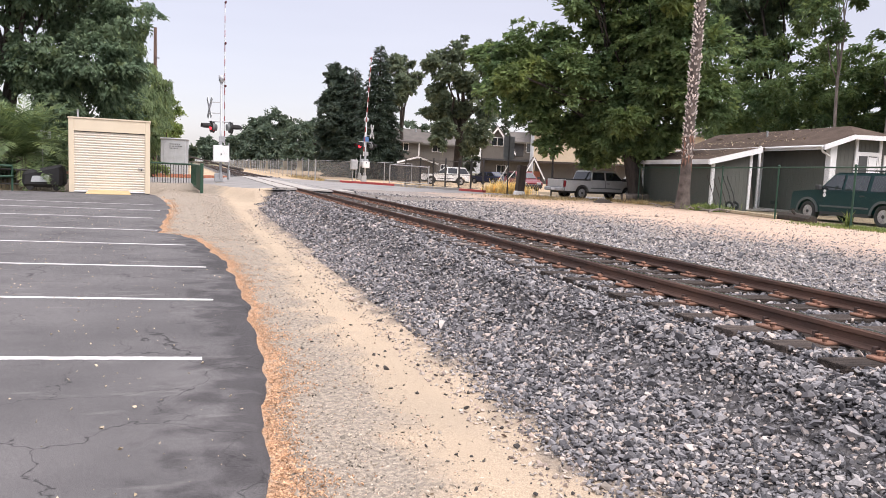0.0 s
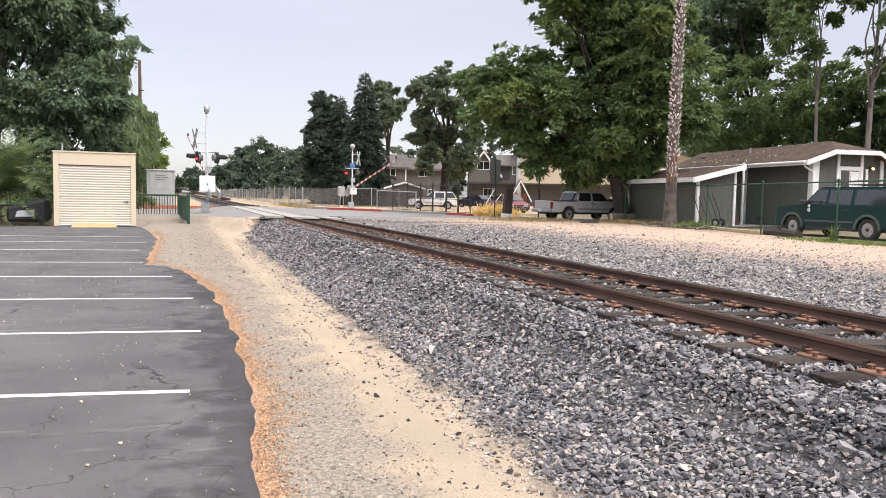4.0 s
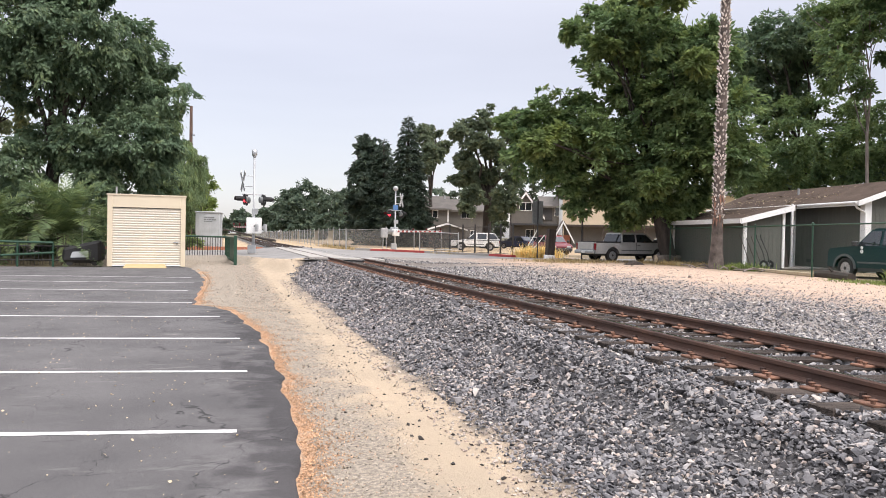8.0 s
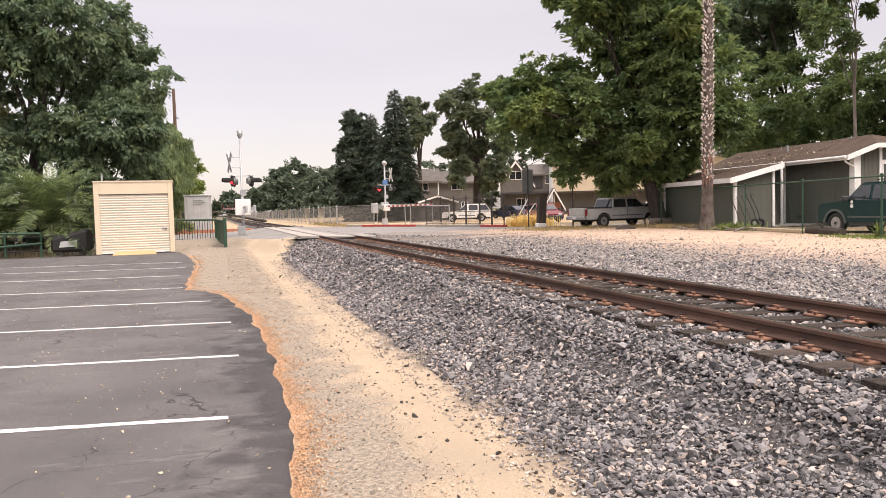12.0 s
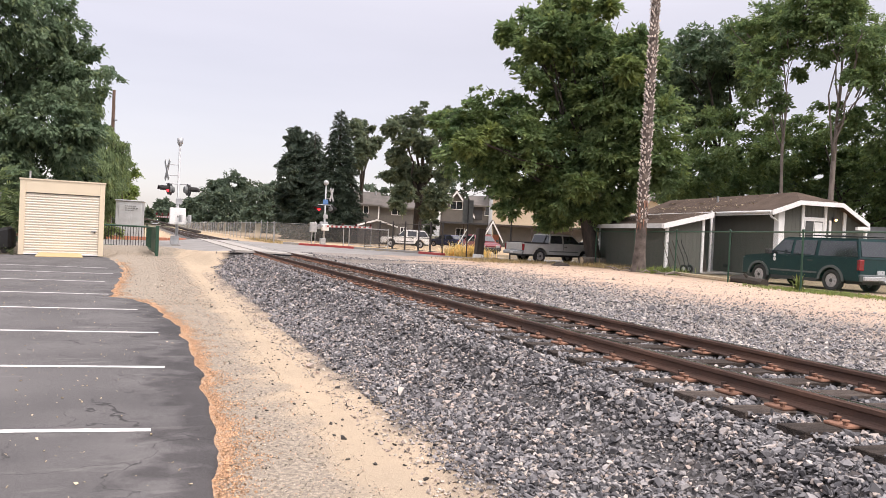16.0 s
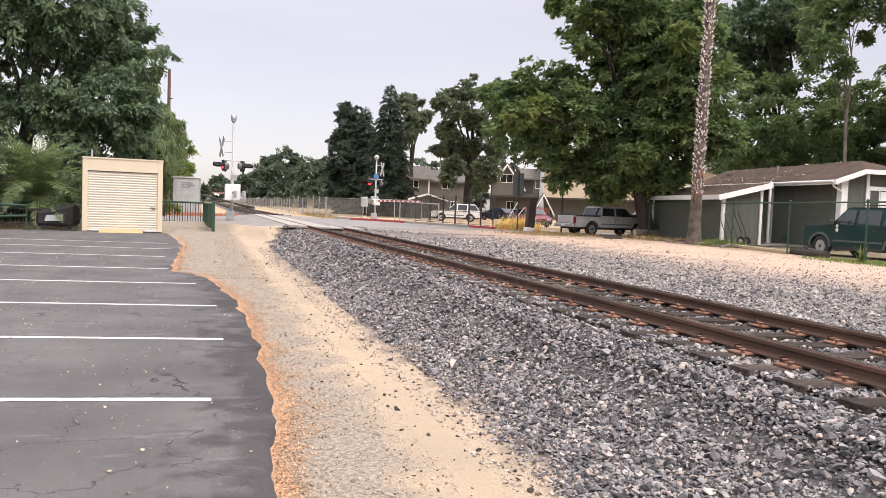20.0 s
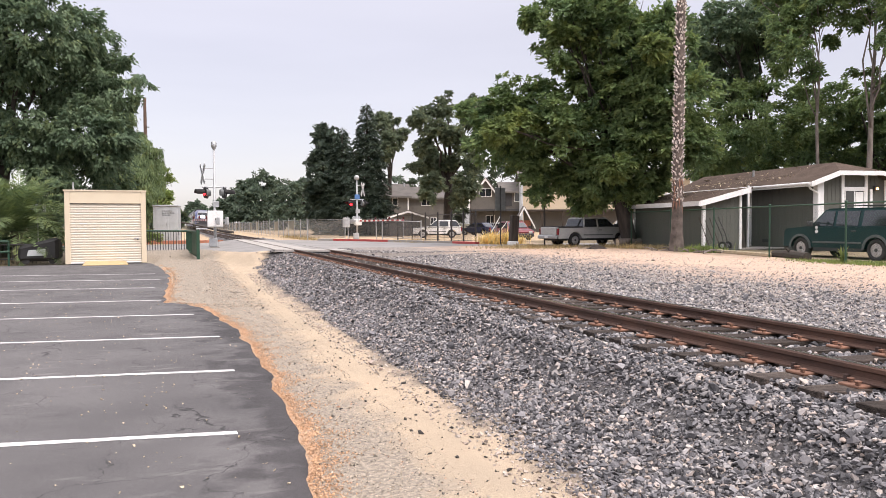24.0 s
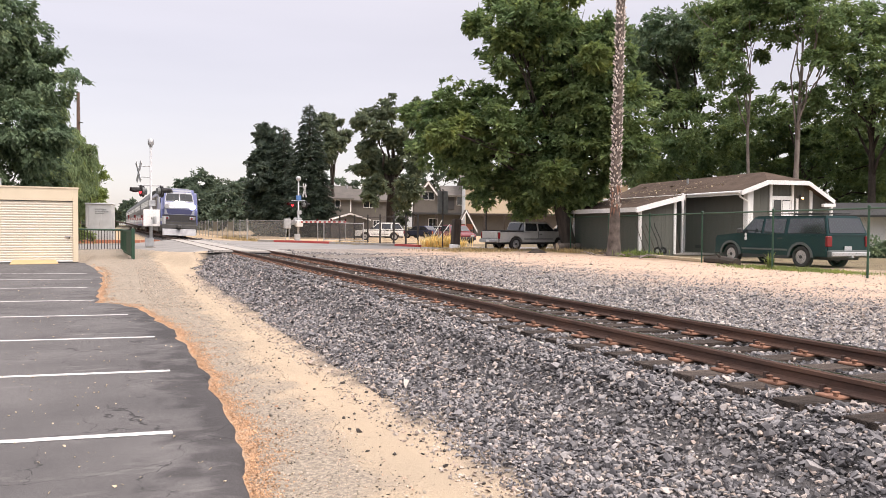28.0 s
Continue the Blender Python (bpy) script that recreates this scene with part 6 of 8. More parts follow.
# ---- storage shed on the lot ----
def make_shed():
    # front runs from (-9.12, 35.1) to (-5.9, 34.3)
    S = thing("storage_shed", pose(-8.99, 34.1, -0.55, 0, 0, 3.7), "cream metal storage shed with a closed roller door", "shed")
    W, Dp, Ht = 3.10, 2.6, 3.06
    part("side_wall", box(0, 0.05, 0.02, Dp, 0.04, Ht - 0.06), M["cream"], S)
    part("side_wall", box(W - 0.05, W, 0.02, Dp, 0.04, Ht - 0.06), M["cream"], S)
    part("back_wall", box(0.05, W - 0.05, Dp - 0.05, Dp, 0.04, Ht - 0.06), M["cream"], S)
    part("roof", slab([(-0.03, -0.03, Ht), (W + 0.03, -0.03, Ht), (W + 0.03, Dp, Ht - 0.1), (-0.03, Dp, Ht - 0.1)], 0.05), M["cream"], S)
    part("jamb", box(0, 0.20, 0, 0.06, 0, Ht - 0.03, 0.012), M["cream"], S)
    part("jamb", box(W - 0.20, W, 0, 0.06, 0, Ht - 0.03, 0.012), M["cream"], S)
    part("lintel", box(0.2, W - 0.2, 0.002, 0.06, Ht - 0.56, Ht - 0.03, 0.01), M["cream"], S)
    door = part("roller_door", box(0.2, W - 0.2, 0.09, 0.10, 0.05, Ht - 0.55, 0), M["cream_door"], S, "closed ribbed roller door")
    n = 24
    h = (Ht - 0.60) / n
    prof = [(0.0, 0.0), (-0.007, 0.25 * h), (-0.019, 0.45 * h), (-0.021, 0.72 * h), (-0.015, 0.9 * h), (0.0, h), (0.012, h), (0.012, 0)]
    me = None
    for i in range(n):
        if me is None:
            bm = prism([(a, b) for a, b in prof], W - 0.40, "x", None, 0.2)
            me = bpy.data.meshes.new("slat")
            bm.to_mesh(me)
            bm.free()
            me.materials.append(M["cream_door"])
        part("slat", me, None, door, m=Matrix.Translation((0, 0.075, 0.05 + i * h)))
    # solid dark bar that draws the lintel's shade on the top slat
    part("header_shadow_gap", box(0.2, W - 0.2, 0.03, 0.09, Ht - 0.585, Ht - 0.56, 0), M["dark_plastic"], S, "dark strip standing in for the shade over the door")
    part("bottom_bar", box(0.2, W - 0.2, 0.03, 0.08, 0.02, 0.075, 0.006), M["white"], S)
    part("latch", box(W - 0.48, W - 0.28, 0.0, 0.035, 1.02, 1.07, 0.008), M["galv"], S, "steel slide latch")
    part("padlock", box(W - 0.36, W - 0.31, -0.02, 0.02, 0.96, 1.03, 0.01), M["black"], S)
    part("vent_pipe", tube([(0.32, 0.5, Ht - 0.1), (0.32, 0.5, Ht + 0.32)], 0.035, 8), M["galv"], S)
    part("skid", box(0.0, W, 0.03, 0.15, -0.06, 0.03, 0.01), M["dark_plastic"], S)
    r = thing("ramp", pose(-8.99, 34.1, -0.56, 0, 0, 3.7), "small yellowish metal ramp before the shed door", "ramp")
    part("plate", slab([(0.66, -1.0, 0.0), (2.36, -1.0, 0.0), (2.28, -0.02, 0.12), (0.74, -0.02, 0.12)], 0.05), M["ramp"], r)
    part("lip", box(0.66, 2.36, -1.04, -0.96, -0.02, 0.012, 0.004), M["ramp"], r)


make_shed()


# ---- green picket rail by the path ----
def make_picket():
    f = thing("picket_fence", Matrix.Identity(4), "green steel rail fence with thin black pickets", "fence")
    a, b, c = Vector((-6.7, 40.7, -0.40)), Vector((-4.2, 39.9, -0.42)), Vector((-3.8, 34.75, -0.56))
    for p in (a, b):
        part("post", tube([p - Vector((0, 0, 0.3)), p + Vector((0, 0, 1.22))], 0.035, 8), M["green"], f)
    part("end_post", box(c.x - 0.07, c.x + 0.07, c.y - 0.07, c.y + 0.07, c.z - 0.2, c.z + 1.40, 0.012), M["green"], f)
    for p, q in ((a, b), (b, c)):
        for h in (0.16, 1.16):
            part("rail", tube([p + Vector((0, 0, h)), q + Vector((0, 0, h + (0.1 if q is c else 0)))], 0.045, 8), M["green"], f)
        n = int((q - p).length / 0.125)
        pk = tube([(0, 0, 0.16), (0, 0, 1.17)], 0.016, 6)
        me = bpy.data.meshes.new("picket")
        pk.to_mesh(me)
        pk.free()
        me.materials.append(M["black"] if q is b else M["green"])
        for i in range(1, n):
            part("picket", me, None, f, m=Matrix.Translation(p.lerp(q, i / n)))
    # solid panel at the end that faces the path
    d = (c - b).normalized()
    bm = slab([c - d * 0.02 + Vector((0, 0, 0.25)), c - d * 2.4 + Vector((0, 0, 0.25)), c - d * 2.4 + Vector((0, 0, 1.25)), c - d * 0.02 + Vector((0, 0, 1.32))], 0.03)
    part("panel", bm, M["green"], f, "solid dark green end panel")


make_picket()


def pipe_rail():
    f = thing("pipe_handrail", Matrix.Identity(4), "green pipe handrail sloping beside the lot", "handrail")
    P = lambda x, y, z: Vector((x, y, z))
    part("rail", tube([P(-20, 34.2, 0.55), P(-11.0, 33.9, 0.42), P(-10.95, 33.9, 0.02), P(-14.5, 33.95, -0.22), P(-20, 34.1, -0.45)], 0.045, 8), M["green"], f)
    part("rail", tube([P(-20, 34.6, 1.15), P(-13.2, 34.4, 0.80), P(-13.1, 34.4, 0.42)], 0.045, 8), M["green"], f)
    for x in (-11.0, -12.3, -13.15, -15.5, -18):
        part("post", tube([P(x, 33.95, -0.75), P(x, 33.95, 0.43 + 0.012 * (-11 - x))], 0.04, 8), M["green"], f)
    g = thing("picket_rail", Matrix.Identity(4), "low black picket fence behind the handrail", "fence")
    for z in (-0.35, 0.25):
        part("rail", tube([P(-22, 35.6, z), P(-9.6, 35.6, z)], 0.03, 8), M["black"], g)
    pk = tube([(0, 0, -0.55), (0, 0, 0.30)], 0.014, 6)
    me = bpy.data.meshes.new("picket")
    pk.to_mesh(me)
    pk.free()
    me.materials.append(M["black"])
    for i in range(84):
        part("picket", me, None, g, m=Matrix.Translation((-9.7 - 0.145 * i, 35.6, 0)))


pipe_rail()


def bin_and_sign():
    b = thing("tarped_cart", pose(-10.15, 36.0, -0.56), "dark tarp over a low cart beside the shed", "cart")
    bm = bmesh.new()
    box(-0.8, 0.75, -0.6, 0.6, 0.12, 0.75, 0.12, bm)
    for v in bm.verts:
        v.co.z += 0.55 * max(0, v.co.x) * (v.co.z > 0.3)
        v.co += Vector((1, 1, 1)) * 0.03 * noise.noise(v.co * 3)
    part("tarp", bm, M["tarp"], b)
    part("placard", slab([(-0.45, -0.63, 0.33), (0.25, -0.66, 0.35), (0.25, -0.64, 0.62), (-0.38, -0.61, 0.58)], 0.02), M["cab_grey"], b, "pale blank placard")
    for x in (-0.5, 0.5):
        part("wheel", disc((x, -0.5, 0.12), 0.14, 0.08, "y"), M["tyre"], b)
    s = thing("small_sign", pose(-10.6, 38.2, -0.5), "small pale sign board among the palm fronds", "sign")
    part("pole", tube([(0, 0, 0), (0, 0, 2.5)], 0.03, 8), M["galv"], s)
    part("board", box(-0.35, 0.35, -0.03, 0.0, 2.1, 2.5), M["cab_grey"], s)
    for i in range(2):
        part("letter_bar", box(-0.26, 0.24 - 0.1 * i, -0.034, -0.031, 2.36 - 0.14 * i, 2.40 - 0.14 * i, 0), M["dark_plastic"], s)


bin_and_sign()


def bungalow():
    """Grey signal enclosure across the street."""
    c = thing("signal_enclosure", pose(-6.25, 58.0, -0.25, 0, 0, -6), "pale grey metal signal enclosure beside the street", "enclosure")
    part("body", box(0, 1.7, 0, 2.0, 0.15, 2.63, 0.03), M["cab_grey"], c)
    part("roof", box(-0.06, 1.76, -0.06, 2.06, 2.63, 2.75, 0.04), M["cab_grey"], c)
    part("base", box(-0.1, 1.8, -0.1, 2.1, -0.2, 0.15, 0.02), M["concrete"], c)
    d = part("door", box(0.2, 1.05, -0.03, 0.0, 0.25, 2.45, 0.01), M["cab_grey"], c)
    part("handle", box(0.92, 0.96, -0.07, -0.03, 1.2, 1.5, 0.008), M["galv"], d)
    for i, (w, n) in enumerate(((0.75, 6), (0.9, 5), (0.6, 6))):
        for k in range(n):
            x = 0.62 + k * w / n
            part("letter_bar", box(x, x + w / n * 0.7, -0.045, -0.032, 2.28 - 0.15 * i, 2.34 - 0.15 * i, 0), M["grey_trim"], c, "dark unreadable lettering" if i == 0 and k == 0 else "")
    lo = thing("planter_wall", pose(-16, 54.3, -0.25), "low orange brick edging across the street", "kerb")
    for i in range(24):
        part("brick", box(i * 0.6, i * 0.6 + 0.58, 0, 0.3, 0, 0.24, 0.02), M["pad_orange"], lo)


bungalow()

# ---- crossing signals ----
def lamp_unit(parent, at, facing, lit):
    """A flasher: round black background, red lens and long hood, aimed along 'facing' (degrees from +x)."""
    m = Matrix.Translation(at) @ pose(0, 0, 0, 0, 0, facing)
    u = part("flasher", disc((0, 0, 0), 0.30, 0.02, "x", 24), M["black"], parent, "round black flasher background", m)
    hood = bmesh.new()
    pts = []
    n = 14
    for i in range(n + 1):
        a = math.pi * (-0.08 + 1.16 * i / n)
        pts.append((math.cos(a) * 0.165, math.sin(a) * 0.165))
    rows = []
    for x in (0.0, 0.50):
        rows.append([hood.verts.new((x, p[0], p[1])) for p in pts])
    for i in range(n):
        hood.faces.new((rows[0][i], rows[0][i + 1], rows[1][i + 1], rows[1][i]))
    bmesh.ops.solidify(hood, geom=hood.faces[:], thickness=0.008)
    part("hood", hood, M["black"], u)
    part("housing", disc((-0.08, 0, 0), 0.17, 0.16, "x", 16), M["grey_trim"], u)
    part("lens", disc((0.02, 0, 0), 0.152, 0.03, "x", 20), M["red_lit"] if lit else M["red_dark"], u, "lit red lens" if lit else "")
    return u


def crossbuck(parent, m):
    for a in (52, -52):
        b = part("crossbuck_board", box(-0.02, 0.02, -0.115, 0.115, -0.62, 0.62, 0.006), M["alu"], parent, "white crossbuck board with worn letters", m @ pose(0.012 if a > 0 else -0.012, 0, 0, a - 90 if a > 90 else a * 0.72, 0, 0))
        for i in range(6):
            z = -0.48 + i * 0.18
            part("letter_bar", box(0.021, 0.024, -0.03, 0.03, z, z + 0.08, 0), M["grey_trim"], b)


def crossing_signal(base, face, arm_turn, label, top, buck_out, buck_face, lamps, box_size, lamp_z=2.95, buck_z=3.95, height=5.2):
    S = thing("crossing_signal", Matrix.Translation(base), label, "crossing signal", "railway crossing signals")
    part("mast", tube([(0, 0, -0.1), (0, 0, 2.1), (0, 0, 2.12), (0, 0, height)], [0.075, 0.075, 0.058, 0.055], 14), M["alu"], S, "silver-painted steel mast", smooth=True)
    part("base", box(-0.24, 0.24, -0.2, 0.2, -0.1, 0.10, 0.02), M["concrete"], S)
    part("junction_base", box(-0.30, 0.12, -0.16, 0.16, 0.1, 0.56, 0.03), M["alu"], S)
    if top == "ball":
        bm = bmesh.new()
        bmesh.ops.create_uvsphere(bm, u_segments=16, v_segments=10, radius=0.20)
        part("finial", bm, M["alu"], S, "round silver finial", Matrix.Translation((0, 0, height + 0.1)), True)
    else:
        part("bell", tube([(0, 0, height), (0, 0, height + 0.08), (0, 0, height + 0.16), (0, 0, height + 0.42), (0, 0, height + 0.46)], [0.05, 0.09, 0.14, 0.15, 0.05], 14), M["galv"], S, "grey crossing bell", smooth=True)
    cs = Matrix.Rotation(radians(face), 4, "Z")
    # crossbuck on two stand-off brackets
    bd = cs @ Vector((buck_out, 0, 0))
    for dz in (-0.28, 0.28):
        part("bracket", tube([(0, 0, buck_z + dz), (bd.x, bd.y, buck_z + dz)], 0.022, 6), M["alu"], S)
    crossbuck(S, Matrix.Translation((bd.x, bd.y, buck_z)) @ Matrix.Rotation(radians(buck_face), 4, "Z"))
    # crossarm with four flashers
    part("crossarm", tube([(-0.62 * math.cos(radians(face)), -0.62 * math.sin(radians(face)), lamp_z + 0.30), (0.62 * math.cos(radians(face)), 0.62 * math.sin(radians(face)), lamp_z + 0.30)], 0.035, 8), M["alu"], S)
    for x, y, f, lit in lamps:
        p = (x, y, lamp_z)
        part("hanger", tube([(x, y, lamp_z + 0.05), (x * 0.9, y * 0.9, lamp_z + 0.30)], 0.025, 6), M["alu"], S)
        lamp_unit(S, p, f, lit)
    part("bell_box", box(-0.1, 0.22, -0.1, 0.1, lamp_z - 0.75, lamp_z - 0.45, 0.02), M["alu"], S)
    # gate mechanism, counterweights, arm
    bw, bd_, bh = box_size
    part("case", box(-bw / 2, bw / 2, -0.30 - bd_, -0.06, 1.15, 1.15 + bh, 0.03), M["white"], S, "white instrument case")
    part("case_latch", box(-0.02, 0.03, -0.315 - bd_, -0.298 - bd_, 1.5, 1.6, 0.004), M["dark_plastic"], S)
    part("gate_motor", box(-0.28, 0.28, 0.06, 0.52, 1.25, 1.85, 0.05), M["alu"], S)
    arm = new("gate_arm")
    arm.parent = S
    arm.empty_display_size = 0.2
    tagged(arm, "red and white striped gate arm")
    # arm along local +x, lifts about local y
    L = 8.0
    n = 20
    x = 0.55
    for k in range(n):
        w = 0.075 - 0.035 * k / n
        part("stripe", box(x, x + (L - 0.55) / n, -0.012, 0.012, -w, w, 0.004), M["red_paint"] if k % 2 else M["white"], arm, "red stripe" if k == 1 else "")
        x += (L - 0.55) / n
    for xx in (3.6, 5.8, 7.9):
        part("arm_lamp", box(xx - 0.06, xx + 0.06, -0.05, 0.05, 0.07, 0.24, 0.02), M["red_dark"], arm, "small red arm lamp")
    part("hub", disc((0, 0, 0), 0.16, 0.3, "y", 14), M["alu"], arm)
    for s in (-0.22, 0.22):
        part("counter_arm", box(-1.15, 0.65, s - 0.02, s + 0.02, -0.07, 0.07, 0.01), M["alu"], arm)
        part("counterweight", box(-1.25, -0.75, s - 0.05, s + 0.05, -0.22, 0.16, 0.02), M["alu"], arm)
    return S, arm


SIGNAL_L, ARM_L = crossing_signal((-2.76, 41.5, -0.22), 180, 0, "silver crossing signal mast with crossbuck, flashers and bell", "bell", 0.58, 194,
                                  ((-0.5, -0.42, 196, True), (-0.36, 0.42, 196, True), (0.42, -0.42, 16, False), (0.56, 0.42, 16, False)), (0.78, 0.35, 0.85))
SIGNAL_R, ARM_R = crossing_signal((8.6, 57.5, -0.2), 20, 0, "silver crossing signal mast with ball finial, flashers and crossbuck", "ball", 0.55, -32,
                                  ((-0.5, -0.2, -142, True), (-0.36, 0.1, 38, False), (0.46, -0.05, 38, False), (0.5, 0.25, -142, False)), (0.5, 0.2, 0.5), 2.85, 3.95, 4.75)
ARM_L_TURN = 98.0
ARM_R_TURN = -78.0
part("sign_plate", box(-0.2, 0.2, -0.10, -0.08, 3.18, 3.55, 0.004), M["blue_sign"], SIGNAL_R, "small blue notice plate")
part("relay_case", box(-1.1, -0.62, -0.25, 0.25, 1.0, 1.75, 0.04), M["alu"], SIGNAL_R)


def arm_pose(turn, lift, z):
    return Matrix.Translation((0, 0.0, z)) @ Matrix.Rotation(radians(turn), 4, "Z") @ Matrix.Translation((0, -0.2, 0)) @ Matrix.Rotation(radians(-lift), 4, "Y")


# ---- red kerb, guard posts ----
def kerbs():
    k = thing("kerb", Matrix.Identity(4), "raised concrete kerb with worn red paint", "kerb", kind="structure")
    line = ((5.0, 54.7), (6.0, 54.0), (7.1, 53.0), (8.1, 51.6), (9.05, 50.2), (10.5, 47.8), (12.0, 45.3), (12.4, 44.2), (12.75, 43.2))
    for i, (a, b) in enumerate(zip(line, line[1:])):
        z = interp(a[0], ROAD_Z)
        d = Vector((b[0] - a[0], b[1] - a[1], 0))
        n = Vector((d.y, -d.x, 0)).normalized() * -0.32
        A, B = Vector((*a, z + 0.14)), Vector((*b, z + 0.14))
        red = i in (1, 2, 3, 6, 7)
        part("kerb_stone", slab([A, A + n, B + n, B] if (B - A).cross(n).z < 0 else [A, B, B + n, A + n], 0.3), M["red_paint"] if red else M["concrete"], k, "red-painted kerb stone" if red else "")
    g = thing("guard_rail", Matrix.Identity(4), "galvanised chain-link fence panel by the pavement", "fence")
    z = -0.2
    pts = [(10.0, 55.2), (13.2, 50.6)]
    part("rail", tube([(10.0, 55.2, z + 1.5), (12.1, 52.1, z + 1.4)], 0.03, 8), M["galv"], g)
    part("rail", tube([(10.0, 55.2, z + 0.2), (12.1, 52.1, z + 0.2)], 0.025, 8), M["galv"], g)
    part("net", slab([(10.02, 55.2, z + 0.22), (12.08, 52.12, z + 0.22), (12.08, 52.12, z + 1.38), (10.02, 55.2, z + 1.48)], 0.01), M["mesh_thin"], g, "sagging grey chain-link net")
    for t in (0.0, 0.95):
        x, y = 10 + 2.2 * t, 55.2 - 3.26 * t
        part("post", tube([(x, y, z - 0.1), (x, y, z + 1.5)], 0.04, 8), M["galv"], g)


kerbs()

# ---- vehicles: local +x is forward, z = 0 the ground ----
def wheel_of(parent, x, y, r, w=0.22, rim="rim"):
    s = 1 if y > 0 else -1
    tyre = bmesh.new()
    prof = [(-0.5, 0.62), (-0.5, 0.93), (-0.38, 1.0), (0.38, 1.0), (0.5, 0.93), (0.5, 0.62)]
    n = 28
    rings = [[tyre.verts.new((math.cos(2 * math.pi * k / n) * r * q, p * w, math.sin(2 * math.pi * k / n) * r * q)) for k in range(n)] for p, q in prof]
    for a, b in zip(rings, rings[1:] + rings[:1]):
        for k in range(n):
            tyre.faces.new((a[k], a[(k + 1) % n], b[(k + 1) % n], b[k]))
    wh = part("wheel", tyre, M["tyre"], parent, "black tyre", Matrix.Translation((x, y, r)), True)
    part("rim", disc((0, s * w * 0.30, 0), r * 0.63, 0.05, "y", 24), M[rim], wh)
    for k in range(6):
        a = 2 * math.pi * k / 6
        part("spoke", box(0.1 * r, 0.58 * r, s * w * 0.38 - 0.02, s * w * 0.38 + 0.02, -0.09 * r, 0.09 * r, 0.008), M[rim], wh, "", Matrix.Rotation(a, 4, "Y"))
    part("hub", disc((0, s * w * 0.42, 0), 0.16 * r, 0.05, "y", 12), M["dark_plastic"], wh)


def car(name, m, label, category, L, W, low, belt, roof, body, axles, r, nose, glass, hood=None, bed=None, trim=None, pillars=(), flare=None, group=""):
    """A road vehicle. low, belt, roof: heights. nose: outline points (x, z) of the lower body from the front sill over the bonnet to the rear. glass: (base front, top front, top rear, base rear) of the cabin."""
    C = thing(name, m, label, category, group)
    # lower body: side outline with wheel arches cut in
    ol = []
    for a in sorted(axles):
        for k in range(9):
            t = math.pi * (1 - k / 8)
            ol.append((a + math.cos(t) * (r + 0.09), max(low, r + math.sin(t) * (r + 0.09))))
    xs = sorted(axles)
    outline = [(nose[-1][0], low)] + ol + [(nose[0][0], low)] + list(nose)
    t = bmesh.new()
    prism(outline, W, "y", t, -W / 2)
    sharp = [e for e in t.edges if abs(abs(e.verts[0].co.y) - W / 2) < 1e-4 and abs(e.verts[0].co.y - e.verts[1].co.y) < 1e-4 and max(e.verts[0].co.z, e.verts[1].co.z) > low + 0.25 and (e.verts[0].co.z > r + 0.55 or e.verts[1].co.z > r + 0.55)]
    bmesh.ops.bevel(t, geom=sharp, offset=0.06, segments=2, affect="EDGES")
    part("body", t, M[body], C)
    # cabin, narrower towards the roof
    f0, f1, r1, r0 = glass
    t = prism([(r0, belt - 0.03), (f0, belt - 0.03), (f1, roof), (r1, roof)], W - 0.06, "y", None, -(W - 0.06) / 2)
    for v in t.verts:
        if v.co.z > belt:
            v.co.y *= 0.84
    top = [e for e in t.edges if min(e.verts[0].co.z, e.verts[1].co.z) > belt + 0.1]
    bmesh.ops.bevel(t, geom=top, offset=0.05, segments=2, affect="EDGES")
    part("cabin", t, M[body], C)
    # side windows between the pillars, set in the leaning sides
    h = roof - belt

    def side_pt(x, z, s, out=0.012):
        k = (z - belt) / h
        return Vector((x, s * ((W - 0.06) / 2 * (1 - 0.16 * k) + out), z))

    def slant(x0, x1, z):
        return x0 + (x1 - x0) * (z - belt) / h
    z0, z1 = belt + 0.02, roof - 0.10
    for s in (-1, 1):
        for a, b in pillars:
            q = [side_pt(max(a, slant(r0, r1, z) + 0.08) if a <= r0 + 0.15 else a, z, s) for z in (z0,)]
            lo_a, hi_a = (max(a, slant(r0, r1, z0) + 0.07), max(a, slant(r0, r1, z1) + 0.07))
            lo_b, hi_b = (min(b, slant(f0, f1, z0) - 0.09), min(b, slant(f0, f1, z1) - 0.09))
            quad = [side_pt(lo_a, z0, s), side_pt(lo_b, z0, s), side_pt(hi_b, z1, s), side_pt(hi_a, z1, s)]
            if s > 0:
                quad = quad[::-1]
            part("side_window", slab(quad, 0.02), M["glass"], C)
        part("mirror", box(f0 - 0.25, f0 - 0.05, s * W / 2 + (0.02 if s > 0 else -0.2), s * W / 2 + (0.2 if s > 0 else -0.02), belt, belt + 0.18, 0.03), M["dark_plastic"], C)
    for a0, a1, nm in ((f0, f1, "windscreen"), (r0, r1, "rear_window")):
        sg = 1 if nm == "windscreen" else -1
        ya, yb = (W - 0.06) / 2 * 0.90, (W - 0.06) / 2 * 0.78
        zz0, zz1 = belt + 0.05, roof - 0.09
        A = [(slant(a0, a1, zz0) + 0.015 * sg, -ya, zz0), (slant(a0, a1, zz0) + 0.015 * sg, ya, zz0), (slant(a0, a1, zz1) + 0.015 * sg, yb, zz1), (slant(a0, a1, zz1) + 0.015 * sg, -yb, zz1)]
        part(nm, slab(A if sg > 0 else A[::-1], 0.02), M["glass"], C)
